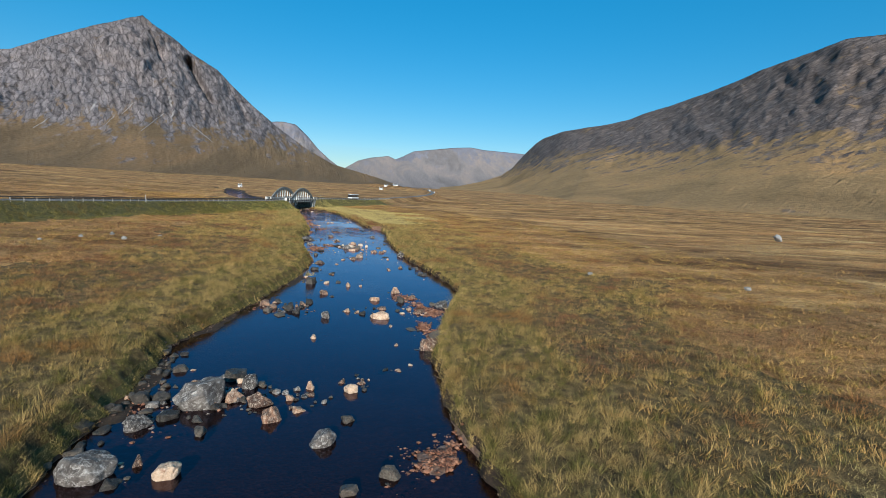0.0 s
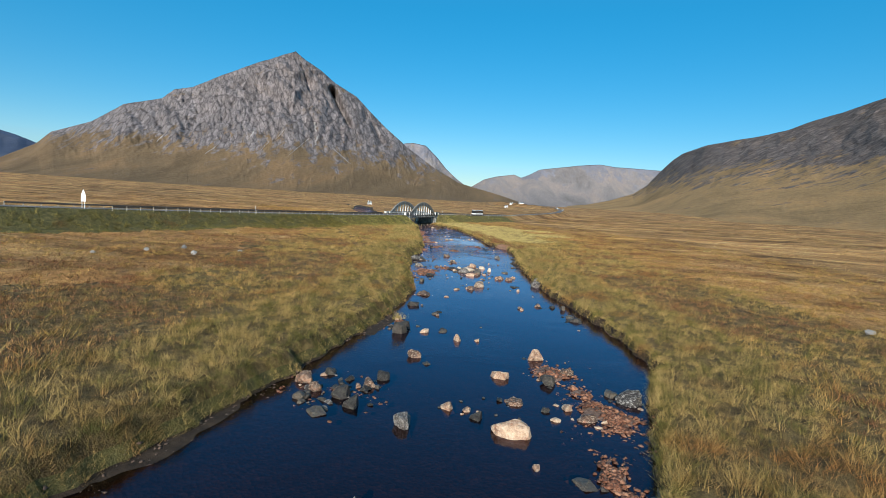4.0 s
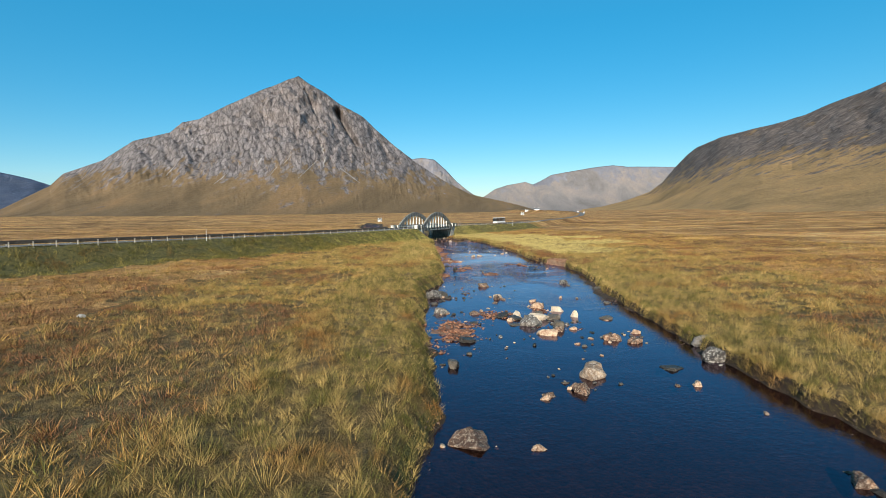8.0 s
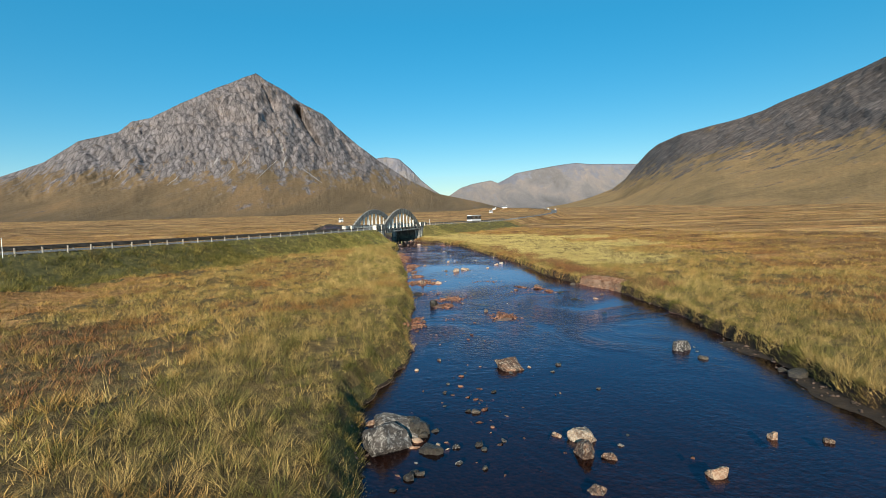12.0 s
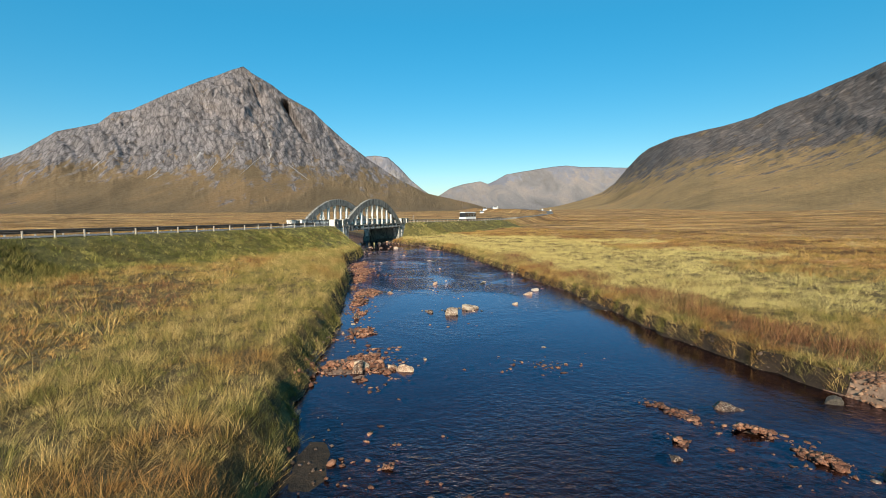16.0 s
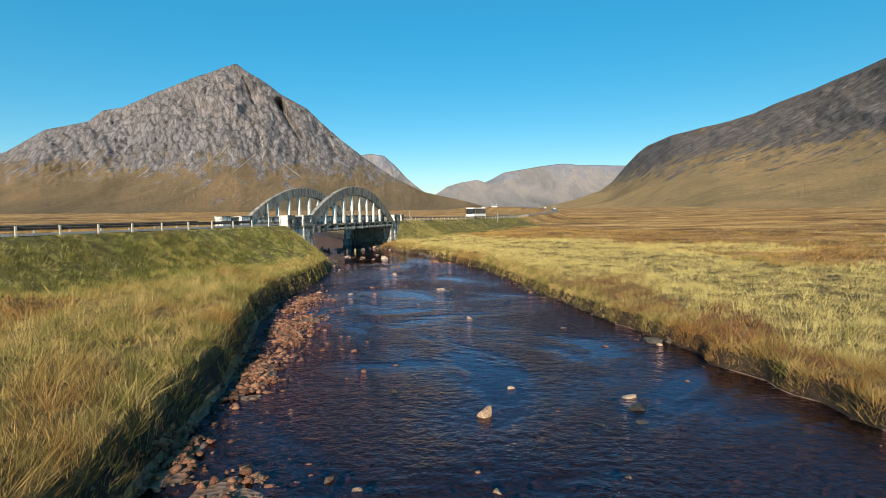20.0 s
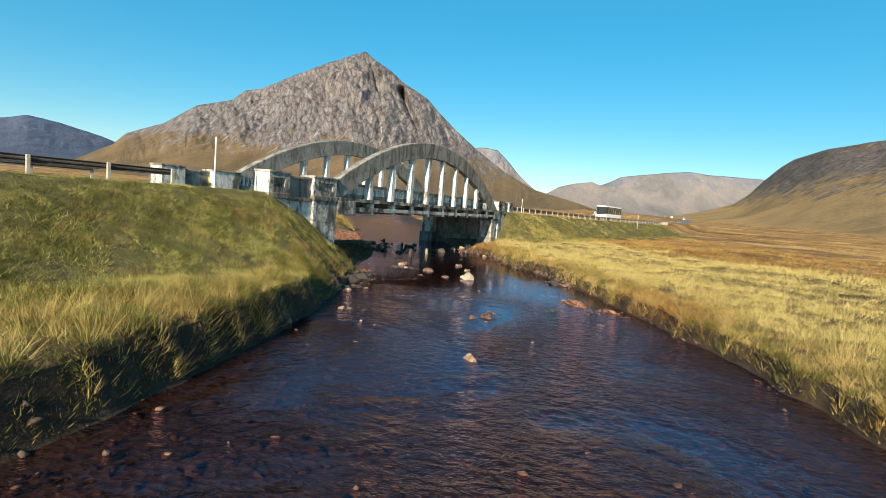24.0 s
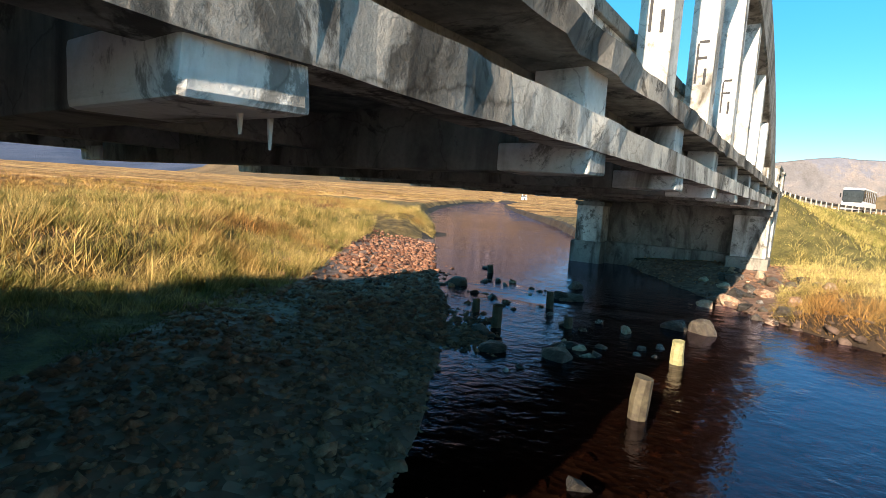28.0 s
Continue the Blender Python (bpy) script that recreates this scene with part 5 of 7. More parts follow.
STONES_O = [(3.7, -1.2, 0.7, 0.8, 'g'), (4.6, -1.0, 0.7, 0.6, 'd'), (4.2, -2.8, 0.9, 0.6, 'd'), (3.8, -5.4, 0.85, 0.6, 'o'), (4.2, -6.0, 0.6, 0.45, 'o'), (5.0, -4.7, 0.6, 0.35, 'd'), (3.7, -3.9, 0.6, 0.5, 'd'), (4.9, -5.6, 0.35, 0.25, 'o'), (4.6, -5.2, 0.3, 0.2, 'o'), (5.5, -4.5, 0.4, 0.2, 'o'), (4.8, 8, 0.8, 0.5, 'o'), (4.6, 6, 0.65, 0.3, 'd'), (7.2, 5.8, 0.95, 0.4, 'o'), (9.9, 8.1, 0.6, 0.35, 'o'), (5.7, 6.9, 0.45, 0.2, 'd'), (8.6, 26, 0.8, 0.4, 'd'), (2.1, 18.6, 1.1, 0.35, 'd'), (0.6, 17.4, 0.8, 0.3, 'd'), (3.1, 12.3, 0.45, 0.3, 'd'), (-3, 25.4, 0.9, 0.5, 'd')]
STONES_M = [(4.9, 22.6, 0.87, 0.51, 'g'), (6.3, 27.1, 0.85, 0.44, 'o'), (7.6, 29.9, 1.01, 0.48, 'g'), (10.2, 22.3, 0.57, 0.28, 'o'), (5.3, 6.5, 0.42, 0.22, 'o'), (4.9, 5.9, 0.33, 0.3, 'd'), (5.8, 6.2, 0.39, 0.23, 'd'), (2.1, 17.6, 0.74, 0.56, 'd'), (1.4, 25.2, 1.15, 0.52, 'd'), (-3.2, 30.9, 0.58, 0.39, 'd'), (7.2, 10.3, 0.46, 0.18, 'd'), (8.3, 10.3, 0.26, 0.11, 'd'), (1.4, 27.9, 0.82, 0.46, 'd'), (-0, 18.7, 0.67, 0.2, 'd')]
STONES_P = [(13.15, -7.83, 0.5, 0.16, 'w'), (15.8, -5.4, 0.65, 0.24, 'w'), (10.35, -10.7, 0.45, 0.14, 'w'), (12.6, -9.7, 0.4, 0.15, 'o'), (14.6, -12.4, 0.28, 0.16, 'o'), (7.1, -10.1, 0.4, 0.2, 'o'), (7.65, -12.1, 0.32, 0.2, 'c'), (6.5, -10.1, 0.3, 0.2, 'c'), (9.3, -13.3, 0.26, 0.12, 'o'), (5.5, -14.5, 0.32, 0.2, 'w'), (6.05, -14.6, 0.3, 0.18, 'o'), (5.4, -13.9, 0.24, 0.2, 'c'), (5.4, -16, 0.3, 0.16, 'w'), (13.5, -7.3, 0.35, 0.16, 'w'), (6.1, -10.6, 0.5, 0.14, 'w'), (17.3, -27.6, 0.6, 0.2, 'w')]
ALL_STONES = [STONES_A, STONES_A1, STONES_B, STONES_B1, STONES_C, STONES_D, STONES_E, STONES_E1, STONES_F, STONES_G, STONES_H, STONES_I, STONES_J, STONES_K, STONES_L, STONES_M, STONES_N, STONES_O, STONES_P]


rng = random.Random(7)
BITS = []
for lot in ALL_STONES:
    for x, y, w, h, kind in lot:
        if kind == "g" and w < 1.45:
            kind = rng.choice("gddo")
        ob = new("boulder", rng.choice(STONE_MESH[kind]))
        z = float(ground_z(np.array([x]), np.array([y]))[0])
        base = max(-0.12, min(z, 0.25))
        ob.matrix_world = Matrix.LocRotScale((x, y, base + h * 0.12), Euler((rng.uniform(-0.25, 0.25), rng.uniform(-0.25, 0.25), rng.uniform(0, 6.28))),
                                             (w * 0.58, w * rng.uniform(0.45, 0.62), max(h, 0.12) * 0.92))
        tagged(ob, STONE_SAY[kind], "boulder", "stones in the river")
        # smaller pieces lying against the larger stones
        for _ in range(3 if w > 1.2 else 2 if w > 0.8 else 0):
            a, s = rng.uniform(0, 6.28), rng.uniform(0.18, 0.5)
            px, py = x + math.cos(a) * (w * 0.55 + s * 0.4), y + math.sin(a) * (w * 0.5 + s * 0.4)
            pz = min(float(ground_z(np.array([px]), np.array([py]))[0]), 0.25)
            if pz < -0.5:
                continue
            BITS.append((rng.choice((kind if kind in "god" else "o", "d", "o")), rng.randrange(9), Matrix.LocRotScale((px, py, max(pz, -0.1) + s * 0.1), Euler((rng.uniform(-0.4, 0.4), rng.uniform(-0.4, 0.4), rng.uniform(0, 6.28))), (s * 0.6, s * 0.5, s * 0.42))))
for k in range(64):
    y = rng.uniform(-236, -208)
    w = rng.uniform(0.35, 0.95)
    x = float(bank_left(np.array([y]))[0]) + rng.uniform(-0.1, 1.5)
    kind = rng.choice("ddd")
    BITS.append((kind, rng.randrange(9), Matrix.LocRotScale((x, y, rng.uniform(-0.05, 0.12)), Euler((rng.uniform(-0.3, 0.3), rng.uniform(-0.3, 0.3), rng.uniform(0, 6.28))), (w * 0.55, w * 0.45, w * 0.4))))
# heaps of smaller rocks round the boulders: centre, radii, number, sizes
for cx, cy, rx, ry, n, s0, s1 in ((9.0, -219.3, 4.3, 3.4, 80, 0.25, 0.8), (12.0, -196.0, 2.8, 2.8, 34, 0.25, 0.7), (20.0, -197.6, 3.0, 2.2, 16, 0.2, 0.55), (14.8, -219.5, 1.6, 2.0, 14, 0.25, 0.6), (18.0, -217.8, 1.2, 1.6, 8, 0.2, 0.5), (25.3, -208.6, 1.0, 3.0, 16, 0.3, 0.8),
                                  (21.5, -140.3, 3.4, 3.2, 44, 0.2, 0.6), (26.3, -145.8, 2.2, 1.6, 14, 0.25, 0.6), (12.6, -127.0, 1.2, 3.0, 18, 0.25, 0.6), (13.2, -136.2, 1.0, 1.6, 10, 0.2, 0.5), (21.6, -155.5, 2.0, 2.5, 12, 0.2, 0.5), (20.0, -148.0, 6.0, 4.0, 22, 0.2, 0.5), (13.9, -180.6, 1.0, 1.0, 9, 0.3, 0.7),
                                  (17.5, -67.8, 2.4, 1.6, 12, 0.15, 0.45), (16.5, -122.0, 5.0, 8.0, 26, 0.2, 0.45), (4.3, -3.6, 0.9, 2.6, 14, 0.2, 0.5), (8.5, 30.0, 2.6, 5.5, 44, 0.3, 0.9), (2.0, 19.5, 3.0, 3.6, 22, 0.2, 0.5), (-1.0, 24.5, 2.0, 3.5, 18, 0.2, 0.6)):
    for _ in range(n):
        a, d, w = rng.uniform(0, 6.28), math.sqrt(rng.random()), rng.uniform(s0, s1) * rng.uniform(0.6, 1)
        x, y = cx + math.cos(a) * d * rx, cy + math.sin(a) * d * ry
        z = min(float(ground_z(np.array([x]), np.array([y]))[0]), 1.4)
        BITS.append((rng.choice("dddog"), rng.randrange(9), Matrix.LocRotScale((x, y, max(z, -0.03) + w * 0.10), Euler((rng.uniform(-0.3, 0.3), rng.uniform(-0.3, 0.3), rng.uniform(0, 6.28))), (w * 0.58, w * 0.48, w * 0.42))))
# the loose rocks, joined by colour
for kind, say in (("g", "loose grey rocks between the boulders"), ("o", "loose reddish rocks between the boulders"), ("d", "loose dark wet rocks along the river bank")):
    V, F, base = [], [], 0
    for k, i, m in BITS:
        if k == kind:
            me = STONE_LOW[k][i]
            co = np.empty(len(me.vertices) * 3, np.float32)
            me.vertices.foreach_get("co", co)
            mm = np.array(m)
            V.append(co.reshape(-1, 3) @ mm[:3, :3].T + mm[:3, 3])
            ix = np.empty(len(me.loops), np.int32)
            me.loops.foreach_get("vertex_index", ix)
            F.append(ix.reshape(-1, 3) + base)
            base += len(me.vertices)
    tagged(new("loose_rocks", mesh_from("loose_rocks", np.concatenate(V), np.concatenate(F), (STONE[kind],))), say, "rocks", kind="stuff")
for x, y, w, h in ((185.7, -87.3, 4.2, 3.0), (-17.6, -153, 1.2, 0.8), (-20.5, -150, 0.9, 0.6), (-24, -153.5, 0.8, 0.5), (-36, -168, 1.0, 0.5), (-27, -160, 0.7, 0.4), (-14, -146, 0.8, 0.4), (75, -190, 1.2, 0.7), (58, -176, 1.0, 0.6)):
    z = float(ground_z(np.array([x]), np.array([y]))[0])
    ob = new("boulder", rng.choice(STONE_MESH["p"]))
    ob.matrix_world = Matrix.LocRotScale((x, y, z + h * 0.3), Euler((0.1, 0.2, rng.uniform(0, 6))), (w * 0.5, w * 0.45, h * 0.7))
    tagged(ob, "pale grey boulder lying in the moor grass", "boulder", "stones on the moor")

# old timber stumps of an earlier bridge
M_STUMP = simple("wet_timber", [(0.3, (0.03, 0.022, 0.015)), (0.7, (0.10, 0.085, 0.05))], 3, 0.7, 0.5, 0.02, 6)
# sunlight on one pile is put into a paler, yellower colour
M_STUMP_LIT = simple("sunlit_timber", [(0.3, (0.16, 0.15, 0.06)), (0.7, (0.34, 0.31, 0.16))], 3, 0.8, 0.5, 0.02, 6)
for x, y, h, r, mat in ((4.7, 18.7, 0.55, 0.16, M_STUMP_LIT), (3.7, 14.9, 0.72, 0.18, M_STUMP), (0.1, 19.6, 0.62, 0.16, M_STUMP), (1.1, 23.1, 0.55, 0.14, M_STUMP), (-0.9, 21.0, 0.4, 0.14, M_STUMP), (-2.6, 29.5, 0.4, 0.16, M_STUMP), (2.0, 20.6, 0.3, 0.14, M_STUMP)):
    bm = tube(r, h + 0.8, 9, r * 0.86)
    bmesh.ops.subdivide_edges(bm, edges=[e for e in bm.edges if abs(e.verts[0].co.z - e.verts[1].co.z) > 0.1], cuts=3)
    roughen(bm, 0.035, 4, x)
    ob = new("stump", to_mesh("stump", bm, mat))
    ob.matrix_world = pose(x, y, -0.8, 4 * math.sin(x * 9), 5 * math.cos(y * 7), 40 * x)
    tagged(ob, "old broken timber pile standing in the shallow river", "stump", "timber piles by the bridge")

# ---- along the road ----
M_GALV = simple("weathered_steel", [(0.3, (0.045, 0.036, 0.030)), (0.7, (0.10, 0.085, 0.072))], 1.5, 0.7, 0.2, 0.01, 8)
M_POST = simple("pale_post", [(0.3, (0.30, 0.26, 0.21)), (0.7, (0.52, 0.47, 0.40))], 3, 0.85, 0.3)
M_WHITE = simple("white_enamel", [(0.3, (0.70, 0.70, 0.68)), (0.7, (0.82, 0.82, 0.80))], 2, 0.45, 0.05)
M_SIGNB = simple("sign_metal", [(0.3, (0.62, 0.63, 0.62)), (0.7, (0.78, 0.78, 0.76))], 1.2, 0.5, 0.05)
M_GLASS_D = simple("dark_glass", [(0.3, (0.012, 0.015, 0.018)), (0.7, (0.03, 0.034, 0.04))], 1, 0.08, 0.0, spec=0.6)
M_RUBBER = simple("rubber", [(0.3, (0.015, 0.015, 0.015)), (0.7, (0.03, 0.03, 0.03))], 4, 0.9, 0.2)
M_SLATE = simple("slate", [(0.3, (0.07, 0.075, 0.085)), (0.7, (0.13, 0.135, 0.145))], 2, 0.8, 0.4)
M_LAMP = simple("lamp_glass", [(0.3, (0.6, 0.6, 0.55)), (0.7, (0.75, 0.75, 0.7))], 3, 0.2, 0.0)
M_GREY = simple("grey_panel", [(0.3, (0.20, 0.21, 0.22)), (0.7, (0.30, 0.31, 0.32))], 2, 0.4, 0.05)


def height_at(x, y):
    return float(ground_z(np.array([x]), np.array([y]))[0])


def offset_line(pl, off):
    t = np.gradient(pl[:, :2], axis=0)
    t /= np.linalg.norm(t, axis=1)[:, None]
    return np.c_[pl[:, 0] + t[:, 1] * off, pl[:, 1] - t[:, 0] * off, pl[:, 2]]


POST_ME = to_mesh("post", box(-0.07, 0.07, -0.06, 0.06, -0.5, 0.80, 0.01), M_POST)
W_SHAPE = ((0.0, -0.155), (0.05, -0.11), (0.05, -0.06), (0.0, -0.02), (0.0, 0.02), (0.05, 0.06), (0.05, 0.11), (0.0, 0.155))


def guard_rail(pl, road_side, label):
    """Posts and a beam of W section along a line."""
    thing = holder("guard_rail", pose(*pl[0]), label, "guard rail", "guard rails along the road")
    inv = Matrix.Translation(-Vector(pl[0]))
    step = max(1, round(3.0 / np.linalg.norm(pl[1, :2] - pl[0, :2])))
    for k in range(0, len(pl), step):
        a, b = pl[max(0, k - 1)], pl[min(len(pl) - 1, k + 1)]
        ob = new("post", POST_ME)
        ob.parent = thing
        yaw = math.degrees(math.atan2(b[1] - a[1], b[0] - a[0]))
        ob.matrix_local = inv @ pose(pl[k][0], pl[k][1], pl[k][2] - 0.05, 0, 0, yaw)
    side = offset_line(pl, -0.10 * road_side)
    bm = bmesh.new()
    rows = []
    t = np.gradient(pl[:, :2], axis=0)
    t /= np.linalg.norm(t, axis=1)[:, None]
    for q, (tx, ty) in zip(side, t):
        rows.append([bm.verts.new(inv @ Vector((q[0] - ty * road_side * d, q[1] + tx * road_side * d, q[2] + 0.58 + z))) for d, z in W_SHAPE])
    for a, b in zip(rows[:-1], rows[1:]):
        for k in range(len(W_SHAPE) - 1):
            bm.faces.new((a[k], b[k], b[k + 1], a[k + 1]))
    beam = part("beam", bm, M_GALV, thing, "rusty weathered steel beam")
    solid = beam.modifiers.new("thick", "SOLIDIFY")
    solid.thickness = 0.02
    return thing


S_LINE = SOUTH[::-1]
S_LINE = S_LINE[(S_LINE[:, 1] < -4.2)]
guard_rail(offset_line(S_LINE[S_LINE[:, 1] > -118], -3.95), -1, "low steel crash barrier on pale posts beside the road")
guard_rail(offset_line(S_LINE[S_LINE[:, 1] > -132], 3.95), 1, "low steel crash barrier on pale posts beside the road")
N_LINE = NORTH[(NORTH[:, 1] > 45.5) & (NORTH[:, 1] < 175)]
guard_rail(offset_line(N_LINE, 3.95), 1, "low steel crash barrier north of the bridge")
guard_rail(offset_line(N_LINE, -3.95), -1, "low steel crash barrier north of the bridge")

# edge lines
for off in (-3.15, 3.10):
    ribbon("road_line", ROAD_D[np.abs(ROAD_D[:, 1]) < 420], off, off + 0.1, 0.036, M_PAINT, "worn white edge line on the road", "road marking")
seg = ROAD_D[np.abs(ROAD_D[:, 1]) < 300]
for k in range(0, len(seg) - 3, 3):
    ribbon("road_line", seg[k:k + 2], -0.05, 0.05, 0.036, M_PAINT, "worn white centre line on the road", "road marking")

for x, y, top in ((-2.37, -6.93, 7.5), (-34.7, -85.5, 7.2), (13.6, 51.5, 7.0), (-72, -165, 8.6), (42, 101, 6.6)):
    z = height_at(x, y)
    pole = holder("snow_pole", pose(x, y, z), "slim white snow marker pole on the road verge", "marker pole", "snow poles along the road")
    part("shaft", tube(0.036, top - z + 0.2, 9), M_WHITE, pole).location = (0, 0, -0.2)
    part("cap", tube(0.042, 0.06, 9, 0.02), M_WHITE, pole).location = (0, 0, top - z)

zz = 5.55
sign = holder("road_sign", pose(-55.2, -122.2, zz, 0, 0, 4), "tall white road sign with a pointed top on two posts", "road sign")
for x in (-0.26, 0.26):
    part("post", tube(0.055, 1.9, 10), M_SIGNB, sign).location = (x, 0, -0.2)
part("plate", box(-0.46, 0.46, -0.02, 0.02, 1.45, 2.75, 0.01), M_SIGNB, sign)
tri = bmesh.new()
tv = [tri.verts.new(c) for c in ((-0.44, -0.02, 2.77), (0.44, -0.02, 2.77), (0, -0.02, 3.9), (-0.44, 0.02, 2.77), (0.44, 0.02, 2.77), (0, 0.02, 3.9))]
for f in ((0, 1, 2), (5, 4, 3), (0, 3, 4, 1), (1, 4, 5, 2), (2, 5, 3, 0)):
    tri.faces.new([tv[k] for k in f])
part("warning_plate", tri, M_SIGNB, sign)
part("bracket", box(-0.4, 0.4, 0.02, 0.06, 2.0, 2.06), M_GALV, sign)


def wheel_of(parent, x, y, r, w):
    bm = tube(r, w, 20)
    bmesh.ops.rotate(bm, verts=bm.verts, matrix=Matrix.Rotation(radians(90), 3, "Y"))
    wh = part("wheel", bm, M_RUBBER, parent)
    wh.location = (x, y, r)
    hb = tube(r * 0.55, w + 0.02, 14)
    bmesh.ops.rotate(hb, verts=hb.verts, matrix=Matrix.Rotation(radians(90), 3, "Y"))
    part("rim", hb, M_GREY, wh).location = (-0.01, 0, 0)


def coach(m):
    c = holder("coach", m, "white touring coach with dark windows on the road", "bus")
    part("body", box(-1.25, 1.25, -6, 6, 0.38, 1.55, 0.1), M_WHITE, c)
    part("upper_body", box(-1.22, 1.22, -5.9, 5.95, 1.5, 3.2, 0.16), M_GLASS_D, c, "dark glazed upper body")
    part("roof", box(-1.2, 1.2, -5.9, 5.95, 3.12, 3.42, 0.12), M_WHITE, c)
    part("windscreen", box(-1.1, 1.1, -6.03, -5.92, 1.35, 3.0, 0.04), M_GLASS_D, c)
    for x in (-1.24, 1.24):
        for y in (-4.2, -2.4, -0.6, 1.2, 3.0, 4.6):
            part("pillar", box(x - 0.015, x + 0.015, y - 0.06, y + 0.06, 1.5, 3.15), M_GREY, c)
        part("skirt", box(x - 0.02, x + 0.02, -4.3, 4.3, 0.36, 0.75), M_GREY, c)
        wheel_of(c, x - 0.28 * (x > 0), -3.6, 0.5, 0.28)
        wheel_of(c, x - 0.28 * (x > 0), 3.2, 0.5, 0.28)
        part("headlight", box(x * 0.75 - 0.18, x * 0.75 + 0.18, -6.04, -5.98, 0.75, 0.98, 0.02), M_LAMP, c)
        part("mirror", box(x * 1.12 - 0.08, x * 1.12 + 0.08, -6.25, -6.1, 2.0, 2.6, 0.03), M_RUBBER, c)
    part("bumper", box(-1.2, 1.2, -6.08, -5.95, 0.36, 0.7, 0.04), M_GREY, c)
    return c


def on_road(y, off, turn=0.0):
    x = float(np.interp(y, ROAD_D[:, 1], ROAD_D[:, 0]))
    dx = float(np.interp(y + 2, ROAD_D[:, 1], ROAD_D[:, 0])) - float(np.interp(y - 2, ROAD_D[:, 1], ROAD_D[:, 0]))
    yaw = -math.degrees(math.atan2(dx, 4))
    z = float(np.interp(y, ROAD_D[:, 1], ROAD_D[:, 2])) + 0.03
    return pose(x, y, z, 0, 0, yaw) @ pose(off, 0, 0, 0, 0, turn)


coach(on_road(100, 1.75, 5))


def van(m, label, mat):
    c = holder("van", m, label, "van", "vehicles on the far road")
    part("body", box(-0.95, 0.95, -1.6, 2.6, 0.35, 2.3, 0.15), mat, c)
    part("bonnet", box(-0.92, 0.92, -2.6, -1.55, 0.35, 1.25, 0.12), mat, c)
    part("windscreen", box(-0.85, 0.85, -1.72, -1.58, 1.25, 2.05, 0.05), M_GLASS_D, c)
    for x in (-0.95, 0.75):
        for y in (-1.8, 1.8):
            wheel_of(c, x, y, 0.35, 0.2)
    return c


van(on_road(560, 1.7), "white van far off on the road", M_WHITE)
van(on_road(640, -1.7, 180), "white van far off on the road", M_WHITE)
van(on_road(745, 1.7), "grey van far off on the road", M_GREY)


def cottage(x, y, w, dpt, h, turn, label):
    m = pose(x, y, height_at(x, y) - 0.2, 0, 0, turn)
    c = holder("cottage", m, label, "house", "far cottages")
    part("wall", box(-w / 2, w / 2, -dpt / 2, dpt / 2, 0, h), M_WHITE, c)
    bm = bmesh.new()
    e = 0.3
    vs = [bm.verts.new(p) for p in ((-w / 2 - e, -dpt / 2 - e, h), (w / 2 + e, -dpt / 2 - e, h), (w / 2 + e, dpt / 2 + e, h), (-w / 2 - e, dpt / 2 + e, h), (-w / 2 - e, 0, h + dpt * 0.42), (w / 2 + e, 0, h + dpt * 0.42))]
    for f in ((0, 1, 5, 4), (2, 3, 4, 5), (1, 2, 5), (3, 0, 4), (3, 2, 1, 0)):
        bm.faces.new([vs[k] for k in f])
    roof = part("roof", bm, M_SLATE, c, "grey slate roof")
    for x0 in (-w / 2 + 0.4, w / 2 - 1.2):
        part("chimney", box(x0, x0 + 0.8, -0.4, 0.4, h + dpt * 0.2, h + dpt * 0.42 + 1.0), M_WHITE, roof)
    for k in range(3):
        xx = -w / 2 + w * (k + 0.5) / 3
        part("window" if k != 1 else "door", box(xx - 0.5, xx + 0.5, -dpt / 2 - 0.05, -dpt / 2 + 0.02, 1.0 if k != 1 else 0, 2.2), M_GLASS_D, c)


cottage(196, 1103, 12, 6, 4.2, 10, "long white cottage with a slate roof across the moor")
cottage(172, 1107, 8, 5, 3.4, -15, "small white cottage across the moor")
cottage(-97, 507, 5, 4, 2.6, 20, "small white hut on the moor")
cottage(128, 812, 6, 4.5, 3.0, 5, "small white house beside the far road")

# ---- gravel: many small stones, lying where the river leaves them ----
def unit_pebble():
    bm = bmesh.new()
    bmesh.ops.create_icosphere(bm, subdivisions=1, radius=1)
    v = np.array([x.co[:] for x in bm.verts])
    f = np.array([[x.index for x in t.verts] for t in bm.faces])
    bm.free()
    return v, f


PEB_V, PEB_F = unit_pebble()
OCT_V = np.array([(1, 0, 0.2), (0.1, 1, -0.1), (-1, 0.1, 0.1), (0, -1, 0), (0.2, 0.1, 1), (0, 0, -1)]) * 1.15
OCT_F = np.array([(0, 1, 4), (1, 2, 4), (2, 3, 4), (3, 0, 4), (1, 0, 5), (2, 1, 5), (3, 2, 5), (0, 3, 5)])


